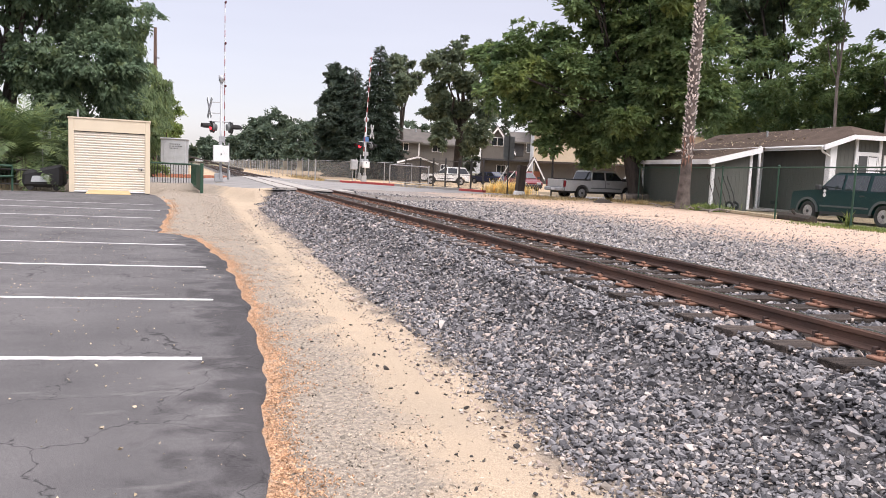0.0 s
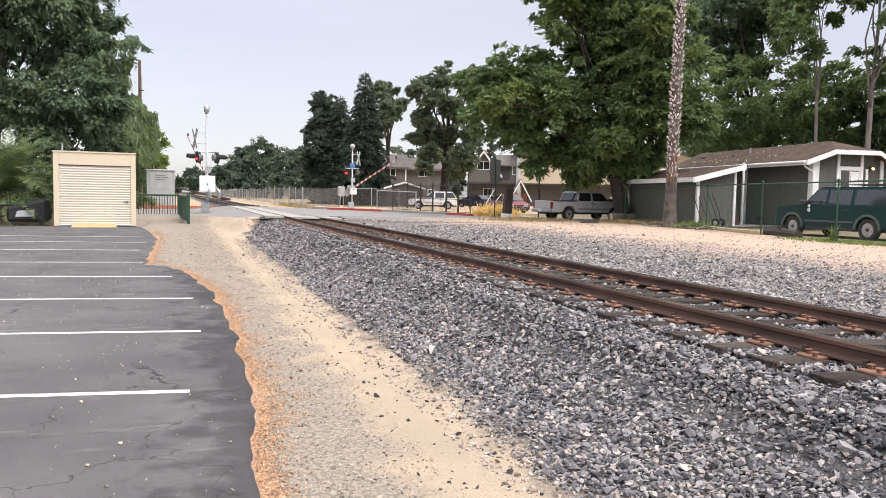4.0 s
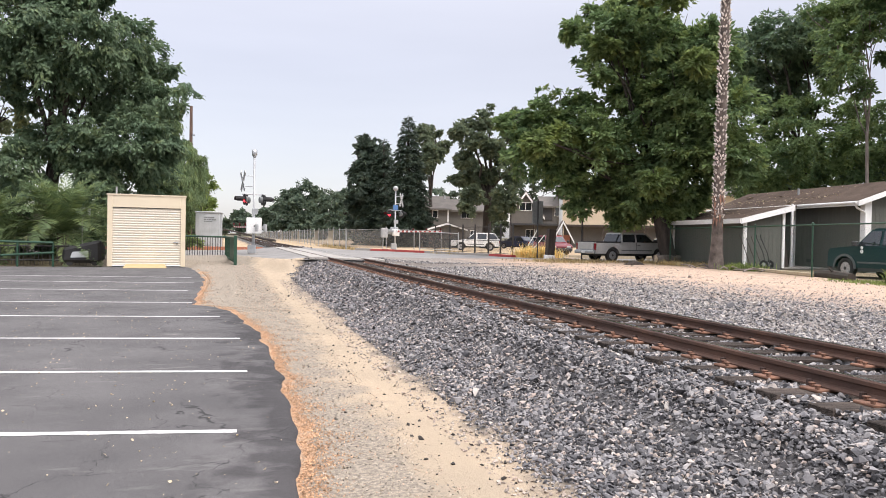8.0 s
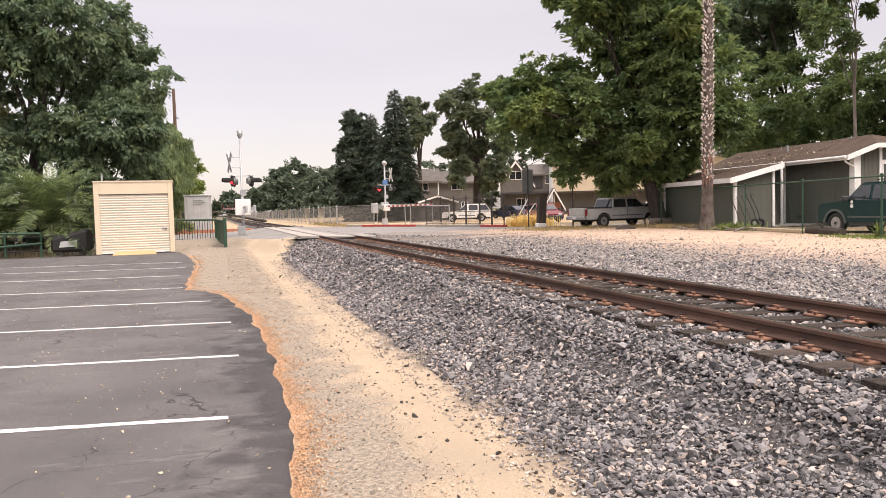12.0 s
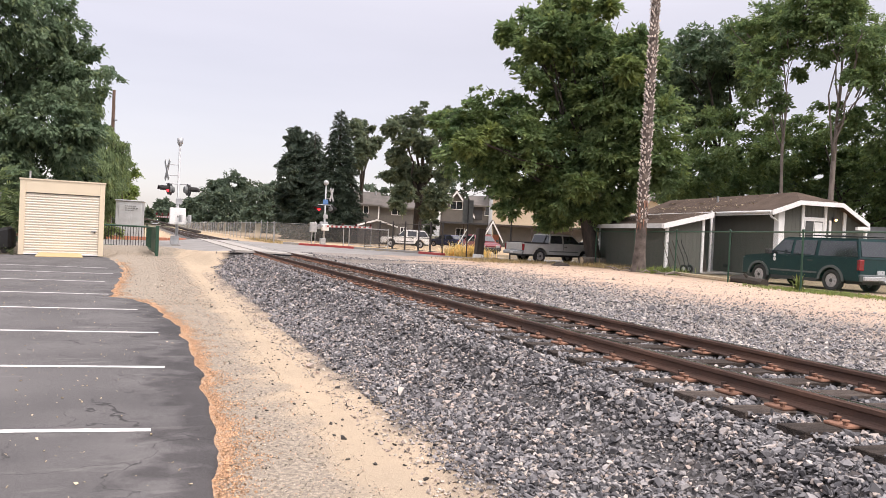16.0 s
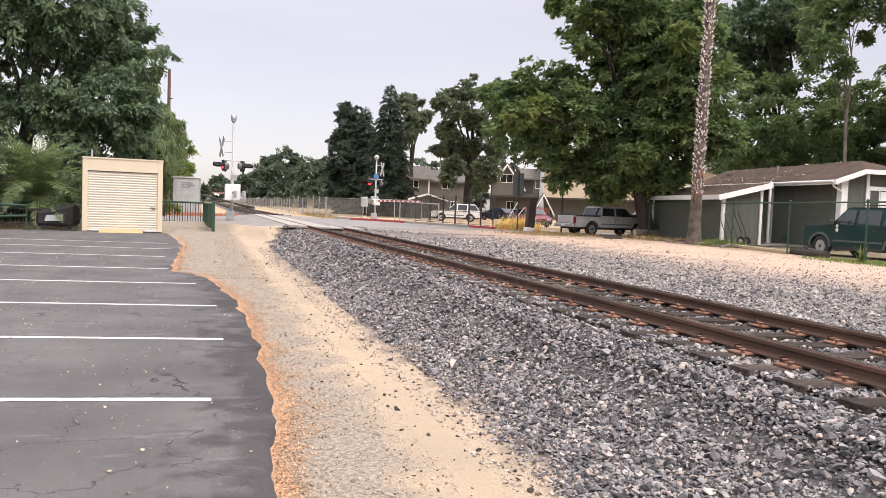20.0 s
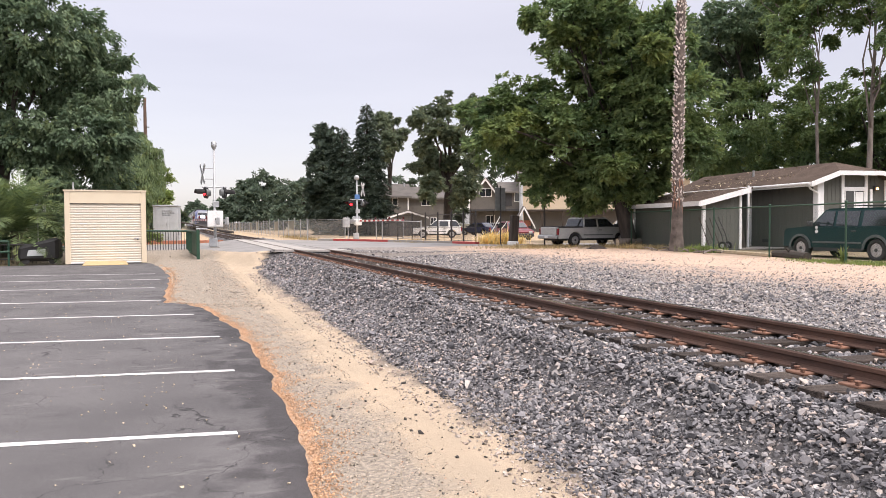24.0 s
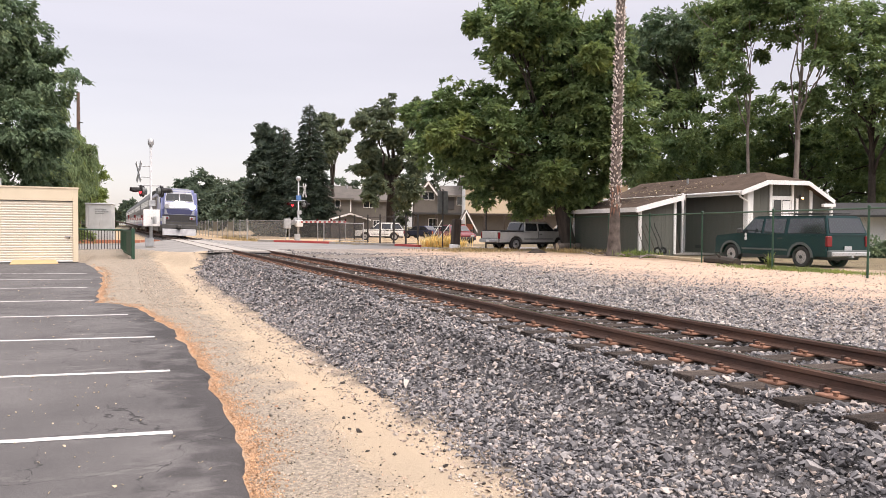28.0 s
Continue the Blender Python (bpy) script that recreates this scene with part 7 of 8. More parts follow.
    for a in axles:
        for s in (-1, 1):
            wheel_of(C, a, s * (W / 2 - 0.13), r)
            if flare:
                fl = bmesh.new()
                ring = []
                for k in range(11):
                    tt = math.pi * (1 - k / 10)
                    for q in (r + 0.07, r + 0.155):
                        ring.append((a + math.cos(tt) * q, r + math.sin(tt) * q * 0.98))
                lo = [[fl.verts.new((x, s * (W / 2 + o), z)) for x, z in ring] for o in (0.0, 0.035)]
                for k in range(10):
                    i = 2 * k
                    fl.faces.new((lo[1][i], lo[1][i + 1], lo[1][i + 3], lo[1][i + 2]))
                    fl.faces.new((lo[0][i + 1], lo[1][i + 1], lo[1][i + 3], lo[0][i + 3]))
                    fl.faces.new((lo[0][i], lo[1][i], lo[1][i + 2], lo[0][i + 2]))
                part("wheel_arch_flare", fl, M[flare], C, "grey wheel arch flare")
    xf, xr = nose[0][0], nose[-1][0]
    part("front_bumper", box(xf - 0.08, xf + 0.10, -W / 2 + 0.03, W / 2 - 0.03, low - 0.02, low + 0.24, 0.04), M[trim or "dark_plastic"], C)
    part("rear_bumper", box(xr - 0.12, xr + 0.06, -W / 2 + 0.03, W / 2 - 0.03, low - 0.02, low + 0.22, 0.04), M[trim or "dark_plastic"], C)
    for s in (-1, 1):
        part("tail_lamp", box(xr - 0.03, xr + 0.08, s * (W / 2 - 0.12) - 0.10, s * (W / 2 - 0.12) + 0.13 * (1 if s > 0 else 0.2) + (0 if s > 0 else 0), belt - 0.42, belt - 0.06, 0.02), M["tail"], C, "red tail lamp")
        part("headlamp", box(xf - 0.10, xf + 0.03, s * (W / 2 - 0.30) - 0.16, s * (W / 2 - 0.30) + 0.16, belt - 0.42, belt - 0.26, 0.02), M["alu"], C)
        if trim:
            part("side_trim", box(axles[1] + r + 0.2, axles[0] - r - 0.2, s * W / 2 - 0.01, s * W / 2 + 0.02, low + 0.16, low + 0.22, 0.005), M[trim], C)
            part("door_handle", box((f0 + r0) / 2 - 0.1, (f0 + r0) / 2 + 0.1, s * W / 2 - 0.005, s * W / 2 + 0.025, belt - 0.18, belt - 0.14, 0.006), M["dark_plastic"], C)
    part("underbody", box(xr + 0.1, xf - 0.1, -W / 2 + 0.3, W / 2 - 0.3, low - 0.12, low + 0.1, 0.02), M["dark_plastic"], C)
    return C


def heading(x, y, z, deg):
    """Pose of a vehicle whose nose points deg degrees right of +y."""
    return pose(x, y, z, 0, 0, 90 - deg)


suv = car("suv", heading(18.3, 20.35, -0.3, 1), "large dark green older sport utility vehicle behind the fence", "car", 5.57, 1.96, 0.42, 1.18, 1.82, "suv_green", (1.72, -1.56), 0.38,
          [(2.55, 0.45), (2.58, 0.98), (2.50, 1.09), (1.62, 1.17), (1.2, 1.20), (-2.61, 1.20), (-2.64, 0.45)], (1.30, 0.66, -2.42, -2.64),
          trim="suv_trim", pillars=((-2.56, -0.98), (-0.82, 0.12), (0.24, 1.4)), flare="suv_trim")
for s in (-1, 1):
    part("roof_rail", tube([(-2.2, s * 0.62, 1.90), (0.2, s * 0.62, 1.90)], 0.018, 6), M["black"], suv)
for x in (-1.9, -1.0, -0.1):
    part("roof_bar", tube([(x, -0.62, 1.91), (x, 0.62, 1.91)], 0.016, 6), M["black"], suv)
part("grille", box(2.54, 2.61, -0.70, 0.70, 0.62, 1.0, 0.01), M["dark_plastic"], suv, "dark grille")
part("push_bar", box(2.62, 2.72, -0.85, 0.85, 0.36, 1.02, 0.03), M["dark_plastic"], suv, "black front guard")
part("sill", box(-0.98, 1.14, -0.96, 0.96, 0.30, 0.44, 0.02), M["dark_plastic"], suv, "black sill")
part("rear_bumper_chrome", box(-2.80, -2.74, -0.9, 0.9, 0.44, 0.58, 0.02), M["alu"], suv, "chrome rear bumper")
part("rear_plate", box(-2.67, -2.64, -0.17, 0.17, 0.62, 0.78, 0.004), M["cab_grey"], suv, "blank rear plate")
part("door_decal", disc((0.95, 0.987, 1.0), 0.07, 0.006, "y", 14), M["white"], suv)
part("door_decal", disc((0.95, 0.987, 1.14), 0.06, 0.006, "y", 14), M["white"], suv)
part("tow_hitch", box(-2.86, -2.64, -0.05, 0.05, 0.38, 0.46, 0.01), M["galv"], suv)

pick = car("pickup_truck", heading(17.5, 37.9, -0.27, 82), "silver-grey crew cab pickup truck parked under the tree", "truck", 5.4, 1.78, 0.46, 1.08, 1.63, "silver", (1.72, -1.50), 0.37,
           [(2.66, 0.5), (2.68, 0.92), (2.55, 0.99), (1.55, 1.08), (1.3, 1.10), (-2.62, 1.08), (-2.66, 0.5)], (1.42, 0.78, -0.78, -0.92),
           trim="grey_trim", pillars=((-0.88, 0.02), (0.14, 1.4)))
for s in (-1, 1):
    part("bed_rail", box(-2.6, -0.95, s * 0.85 - 0.05, s * 0.85 + 0.05, 1.06, 1.13, 0.02), M["dark_plastic"], pick)
    part("door_seam", box(0.065, 0.085, s * 0.89 - 0.006, s * 0.89 + 0.006, 0.62, 1.10, 0.0), M["dark_plastic"], pick)
part("bed_floor", box(-2.55, -0.95, -0.78, 0.78, 1.082, 1.088, 0.0), M["dark_plastic"], pick, "dark open bed")
part("tailgate", box(-2.72, -2.66, -0.72, 0.72, 0.62, 1.08, 0.02), M["silver"], pick, "silver tailgate")
part("chrome_bumper", box(-2.84, -2.68, -0.86, 0.86, 0.45, 0.64, 0.03), M["alu"], pick)
part("rear_plate", box(-2.85, -2.84, -0.16, 0.16, 0.48, 0.60, 0.002), M["white"], pick, "blank rear plate")

car("suv", heading(18.5, 67.0, -0.28, -71), "white boxy sport utility vehicle parked behind the iron fence", "car", 4.6, 1.85, 0.40, 1.06, 1.66, "white_car", (1.35, -1.35), 0.36,
    [(2.28, 0.42), (2.32, 0.82), (2.2, 0.95), (1.15, 1.04), (0.9, 1.06), (-2.22, 1.08), (-2.26, 0.42)], (0.85, 0.15, -1.75, -2.2), trim="dark_plastic", pillars=((-2.1, -1.15), (-1.02, -0.18), (-0.06, 0.9)))
car("sedan", heading(28.4, 81.0, -0.28, -30), "dark blue sedan parked behind the fence", "car", 4.6, 1.78, 0.30, 0.92, 1.42, "blue_car", (1.35, -1.35), 0.32,
    [(2.25, 0.35), (2.27, 0.65), (2.1, 0.78), (1.1, 0.90), (-1.3, 0.94), (-2.2, 0.90), (-2.28, 0.35)], (1.15, 0.3, -1.0, -1.75), pillars=((-1.5, -0.4), (-0.3, 1.0)))
car("sedan", heading(31.2, 82.5, -0.28, -25), "pale silver sedan in the apartment car park", "car", 4.6, 1.78, 0.30, 0.92, 1.42, "silver", (1.35, -1.35), 0.32,
    [(2.25, 0.35), (2.27, 0.65), (2.1, 0.78), (1.1, 0.90), (-1.3, 0.94), (-2.2, 0.90), (-2.28, 0.35)], (1.15, 0.3, -1.0, -1.75), pillars=((-1.5, -0.4), (-0.3, 1.0)))
car("sedan", heading(20.9, 55.2, -0.28, 185), "dark red sedan parked near the gabled entrance", "car", 4.5, 1.78, 0.30, 0.95, 1.48, "red_car", (1.35, -1.35), 0.32,
    [(2.25, 0.35), (2.27, 0.65), (2.1, 0.80), (1.1, 0.93), (-1.5, 0.97), (-2.2, 0.93), (-2.28, 0.35)], (1.15, 0.4, -1.2, -2.0), pillars=((-1.6, -0.4), (-0.3, 1.0)))
car("hatchback", heading(25.5, 44.5, -0.28, 120), "grey hatchback half hidden by the pickup", "car", 4.3, 1.75, 0.32, 0.98, 1.52, "silver", (1.3, -1.3), 0.32,
    [(2.1, 0.35), (2.12, 0.7), (1.95, 0.85), (1.05, 0.96), (-1.6, 1.0), (-2.1, 0.96), (-2.15, 0.35)], (1.1, 0.4, -1.5, -2.05), pillars=((-1.7, -0.5), (-0.4, 1.0)))

# ---- apartments beyond the car park ----
def clap_wall(B, x0, x1, z0, z1, y, mt, step=0.24, vertical=False):
    """A wall with lapped boards, each one a piece."""
    w = part("wall", box(x0, x1, y, y + 0.2, z0, z1, 0.0), M[mt], B)
    if vertical:
        n = int((x1 - x0) / 0.45)
        for i in range(1, n):
            x = x0 + (x1 - x0) * i / n
            part("batten", box(x - 0.03, x + 0.03, y - 0.035, y, z0, z1, 0.0), M[mt], w)
    else:
        n = int((z1 - z0) / step)
        me = None
        for i in range(n):
            if me is None:
                bm = prism([(y - 0.03, 0), (y, 0), (y, (z1 - z0) / n), (y - 0.006, (z1 - z0) / n)], x1 - x0, "x", None, x0)
                me = bpy.data.meshes.new("lap_board")
                bm.to_mesh(me)
                bm.free()
                me.materials.append(M[mt])
            part("lap_board", me, None, w, m=Matrix.Translation((0, 0, z0 + (z1 - z0) * i / n)))
    return w


def flat_window(B, x0, x1, z0, z1, y, bars=1):
    w = part("window", box(x0, x1, y - 0.06, y - 0.02, z0, z1, 0.0), M["glass"], B)
    t = 0.07
    for a in ((x0 - t, x1 + t, z1, z1 + t), (x0 - t, x1 + t, z0 - t, z0), (x0 - t, x0, z0, z1), (x1, x1 + t, z0, z1)):
        part("frame", box(a[0], a[1], y - 0.10, y - 0.03, a[2], a[3], 0.005), M["white"], w)
    for i in range(bars):
        x = x0 + (x1 - x0) * (i + 1) / (bars + 1)
        part("mullion", box(x - 0.03, x + 0.03, y - 0.09, y - 0.05, z0, z1, 0.0), M["white"], w)


def gable_roof(B, x0, x1, y0, y1, ze, zr, mt="apt_roof"):
    """Ridge along x."""
    ym = (y0 + y1) / 2
    part("roof", slab([(x0, y0, ze), (x1, y0, ze), (x1, ym, zr), (x0, ym, zr)], 0.15), M[mt], B)
    part("roof", slab([(x0, y1, ze), (x0, ym, zr), (x1, ym, zr), (x1, y1, ze)], 0.15), M[mt], B)
    part("fascia", box(x0, x1, y0 - 0.04, y0, ze - 0.25, ze, 0.0), M["apt_grey"], B)


def apartments():
    A = thing("apartment_building", pose(27.3, 105.2, -0.3, 0, 0, -13), "two-storey grey-brown clapboard apartment building", "building")
    clap_wall(A, -9.0, 0.0, 0, 5.3, 0, "apt_grey")
    clap_wall(A, 0.0, 5.6, 0, 5.3, 1.6, "apt_grey")
    part("wall", box(-0.1, 0.1, 0, 9, 0, 5.3, 0), M["apt_grey"], A)
    part("wall", box(-9, -8.8, 0, 9, 0, 5.3, 0), M["apt_grey"], A)
    part("wall", box(5.4, 5.6, 1.6, 9, 0, 5.3, 0), M["apt_grey"], A)
    part("wall", box(-9, 5.6, 8.8, 9, 0, 5.3, 0), M["apt_grey"], A)
    part("corner_board", box(-0.16, 0.02, -0.05, 0.02, 0, 5.3), M["white"], A)
    gable_roof(A, -9.6, 0.4, -0.6, 9.6, 5.35, 7.4)
    gable_roof(A, 0.4, 6.2, 1.0, 9.6, 5.2, 7.0)
    for x0, x1, z0, z1, y in ((-3.0, -1.6, 4.1, 5.05, 0), (-4.6, -3.8, 4.1, 5.05, 0), (2.0, 3.6, 4.1, 5.1, 1.6), (3.4, 4.2, 1.3, 2.2, 1.6), (-3.0, -1.6, 1.2, 2.2, 0)):
        flat_window(A, x0, x1, z0, z1, y)
    part("chimney_pipe", tube([(-2.6, 3.5, 6.6), (-2.6, 3.5, 7.6)], 0.12, 8), M["galv"], A)
    part("chimney_pipe", tube([(-0.4, 3.5, 6.6), (-0.4, 3.5, 7.5)], 0.12, 8), M["galv"], A)

    G = thing("apartment_building", pose(38.0, 101.9, -0.3, 0, 0, -20), "two-storey gabled apartment building with battens and white rake boards", "building")
    pk, ew, hw = 8.0, 4.6, 2.1
    w = part("gable_wall", prism([(-hw, 3.4), (hw, 3.4), (hw, ew + 0.3), (0, pk - 0.25), (-hw, ew + 0.3)], 0.2, "y", None, 0.0), M["apt_grey"], G)
    for i in range(9):
        x = -1.9 + i * 0.475
        z = ew + 0.3 + (pk - 0.55 - ew) * (1 - abs(x) / hw)
        part("batten", box(x - 0.03, x + 0.03, -0.03, 0, 3.4, z, 0), M["apt_grey"], w)
    for s in (-1, 1):
        part("rake_board", prism([(0, pk), (s * 2.75, 4.3), (s * 2.75, 3.95), (0, pk - 0.4)], 0.1, "y", None, -0.55), M["white"], G, "white rake board")
        part("roof", slab([(0, -0.6, pk), (s * 2.8, -0.6, 4.3), (s * 2.8, 7, 4.3), (0, 7, pk)] if s < 0 else [(0, -0.6, pk), (0, 7, pk), (2.8, 7, 4.3), (2.8, -0.6, 4.3)], 0.12), M["apt_roof"], G)
        part("brace", box(s * 2.3 - 0.05, s * 2.3 + 0.05, -0.5, -0.05, 3.5, 4.3, 0), M["white"], G)
    clap_wall(G, 2.1, 5.2, 3.4, 6.0, 0.3, "apt_grey", vertical=True)
    part("upper_floor_band", box(-2.2, 5.3, -0.15, 0.3, 3.15, 3.42, 0), M["dark_plastic"], G)
    clap_wall(G, -2.1, 5.2, 0, 3.15, 1.2, "apt_grey", vertical=True)
    for x in (-2.0, 1.2, 5.0):
        part("porch_post", box(x - 0.09, x + 0.09, -0.05, 0.15, 0, 3.2, 0), M["wood"], G)
    part("wall", box(5.2, 5.4, 0.3, 8, 0, 6, 0), M["apt_grey"], G)
    part("wall", box(-2.1, -1.9, 0.2, 8, 0, 5, 0), M["apt_grey"], G)
    part("wall", box(-2.1, 5.4, 7.8, 8, 0, 6, 0), M["apt_grey"], G)
    gable_roof(G, 2.0, 5.8, -0.3, 8.2, 6.0, 7.6)
    flat_window(G, -0.85, 0.85, 5.3, 6.4, 0.0)
    flat_window(G, 0.2, 1.4, 1.2, 2.5, 1.2)
    part("shutter", box(2.5, 3.9, 0.2, 0.3, 3.9, 5.9, 0.01), M["dark_plastic"], G, "dark hanging screen")
    flat_window(G, 4.3, 5.0, 4.6, 5.8, 0.3, 0)

    Cc = thing("apartment_building", pose(42.8, 99.6, -0.3, 0, 0, -23), "two-storey cream stucco apartment wing", "building")
    part("wall", box(0, 24, 0, 0.25, 3.3, 7.9, 0.0), M["apt_cream"], Cc)
    part("wall", box(0, 0.25, 0.25, 8, 0, 7.9, 0.0), M["apt_cream"], Cc)
    part("wall", box(23.75, 24, 0.25, 8, 0, 7.9, 0.0), M["apt_cream"], Cc)
    part("wall", box(0, 24, 7.75, 8, 0, 7.9, 0.0), M["apt_cream"], Cc)
    part("wall", box(0, 24, 1.6, 1.8, 0, 3.3, 0.0), M["apt_grey"], Cc)
    part("floor_band", box(-0.1, 24.1, -0.1, 0.3, 3.05, 3.35, 0.02), M["wood"], Cc)
    for i in range(9):
        part("porch_post", box(i * 2.95 - 0.1, i * 2.95 + 0.1, 0.02, 0.2, 0, 3.1, 0), M["wood"], Cc)
    for i in range(2, 5):
        flat_window(Cc, 2.5 + i * 4.6, 4.0 + i * 4.6, 4.8, 6.2, 0.0)
    gable_roof(Cc, -0.6, 24.6, -0.7, 8.7, 7.9, 9.6)

    # small gabled carport and A-frame entrance
    R = thing("refuse_enclosure", pose(19.7, 80.5, -0.28, 0, 0, -13), "grey gabled refuse enclosure behind the iron fence", "shelter")
    part("wall", box(-2.0, 2.0, 0, 0.15, 0, 2.0, 0), M["apt_grey"], R)
    for s in (-1, 1):
        part("side_wall", box(s * 2.0 - 0.08, s * 2.0 + 0.08, 0.15, 4, 0, 2.0, 0), M["apt_grey"], R)
        part("roof", slab([(0, -0.3, 2.75), (-2.3, -0.3, 2.05), (-2.3, 4.2, 2.05), (0, 4.2, 2.75)] if s < 0 else [(0, -0.3, 2.75), (0, 4.2, 2.75), (2.3, 4.2, 2.05), (2.3, -0.3, 2.05)], 0.1), M["apt_roof"], R)
        part("rake_board", prism([(0, 2.78), (s * 2.3, 2.08), (s * 2.3, 1.90), (0, 2.58)], 0.05, "y", None, -0.34), M["white"], R)
    part("gable", prism([(-2.0, 2.0), (2.0, 2.0), (0, 2.66)], 0.12, "y", None, 0.0), M["apt_grey"], R)
    for i in range(9):
        part("batten", box(-1.9 + i * 0.475 - 0.03, -1.9 + i * 0.475 + 0.03, -0.03, 0, 0, 2.0, 0), M["apt_grey"], R)

    E = thing("entrance_canopy", pose(24.8, 61.4, -0.28, 0, 0, -22) @ Matrix.Diagonal((0.58, 0.8, 0.84, 1)), "steep dark A-frame entrance canopy with white rake boards", "canopy")
    for s in (-1, 1):
        part("roof", slab([(0, -0.4, 3.35), (-1.7, -0.4, 1.2), (-1.7, 2.4, 1.2), (0, 2.4, 3.35)] if s < 0 else [(0, -0.4, 3.35), (0, 2.4, 3.35), (1.7, 2.4, 1.2), (1.7, -0.4, 1.2)], 0.12), M["apt_roof"], E)
        part("rake_board", prism([(0, 3.4), (s * 1.72, 1.2), (s * 1.72, 0.92), (0, 3.1)], 0.08, "y", None, -0.5), M["white"], E, "white rake board")
        part("post", box(s * 1.2 - 0.08, s * 1.2 + 0.08, -0.1, 0.06, 0, 1.8, 0), M["wood"], E)
        part("gate_leaf", box(s * 0.62 - 0.5, s * 0.62 + 0.5, 0.6, 0.64, 0.1, 1.9, 0), M["pad_orange"], E)


apartments()


# ---- dark iron fence by the pavement ----
def iron_fence():
    f = thing("iron_fence", Matrix.Identity(4), "black iron fence with thick posts before the car park", "fence")
    pts = [(11.9, 57.6), (12.5, 55.6), (12.95, 53.7), (13.3, 51.9), (13.7, 50.1), (14.0, 48.5), (14.3, 47.0)]
    z = -0.25
    for x, y in pts:
        part("post", box(x - 0.05, x + 0.05, y - 0.05, y + 0.05, z - 0.1, z + 2.15, 0.01), M["black"], f)
    pk = tube([(0, 0, 0.1), (0, 0, 2.0)], 0.006, 5)
    me = bpy.data.meshes.new("picket")
    pk.to_mesh(me)
    pk.free()
    me.materials.append(M["black"])
    for (x0, y0), (x1, y1) in zip(pts, pts[1:]):
        for h in (0.12, 1.0, 1.95):
            part("rail", tube([(x0, y0, z + h), (x1, y1, z + h)], 0.02, 6), M["black"], f)
        for i in range(1, 12):
            t = i / 12
            part("picket", me, None, f, m=Matrix.Translation((x0 + (x1 - x0) * t, y0 + (y1 - y0) * t, z)))


iron_fence()


def screened_fence(name, label, pts, height, mats, step=3.0, z=-0.27):
    """Steel posts with slack fabric panels between them, each panel a piece."""
    f = thing(name, Matrix.Identity(4), label, "fence")
    rnd = random.Random(len(pts) * 7 + int(pts[0][1]))
    run = []
    for a, b in zip(pts, pts[1:]):
        a, b = Vector((*a, z)), Vector((*b, z))
        n = max(1, int((b - a).length / step))
        run += [a.lerp(b, i / n) for i in range(n)]
    run.append(Vector((*pts[-1], z)))
    for i, p in enumerate(run):
        part("post", tube([p - Vector((0, 0, 0.1)), p + Vector((rnd.uniform(-0.05, 0.05), 0, height + rnd.uniform(-0.05, 0.25)))], 0.035, 6), M["galv"], f)
    for i, (p, q) in enumerate(zip(run, run[1:])):
        vs, fs = [], []
        n, k = 8, 5
        nr = (q - p).cross(Vector((0, 0, 1))).normalized()
        for u in range(n + 1):
            for w in range(k + 1):
                c = p.lerp(q, u / n) + Vector((0, 0, 0.18 + (height - 0.2) * w / k - 0.06 * math.sin(math.pi * u / n) * (w == k)))
                vs.append(c + nr * 0.07 * noise.noise((u * 0.9 + i * 3, w * 0.8, 4)))
        for u in range(n):
            for w in range(k):
                a = u * (k + 1) + w
                fs.append((a, a + k + 1, a + k + 2, a + 1))
        part("panel", mesh_of("panel", vs, fs, M[mats[i % len(mats)] if rnd.random() > 0.2 else mats[0]], True), None, f)
        part("top_wire", tube([p + Vector((0, 0, height)), q + Vector((0, 0, height))], 0.012, 5), M["galv"], f)


screened_fence("screened_fence", "chain-link fence with dark screening fabric behind the signal", [(9.0, 62.6), (14.2, 63.8)], 1.75, ("mesh_dark",), 2.4)
screened_fence("screened_fence", "short run of grey netted fence turning to the pavement", [(5.9, 64.4), (8.25, 60.4)], 1.7, ("mesh_grey",), 2.4)
screened_fence("screened_fence", "long trackside fence with torn grey and tan fabric", [(5.9, 64.7), (5.7, 90), (5.9, 150), (6.2, 240)], 1.7, ("mesh_grey", "mesh_grey", "mesh_tan"), 3.2)


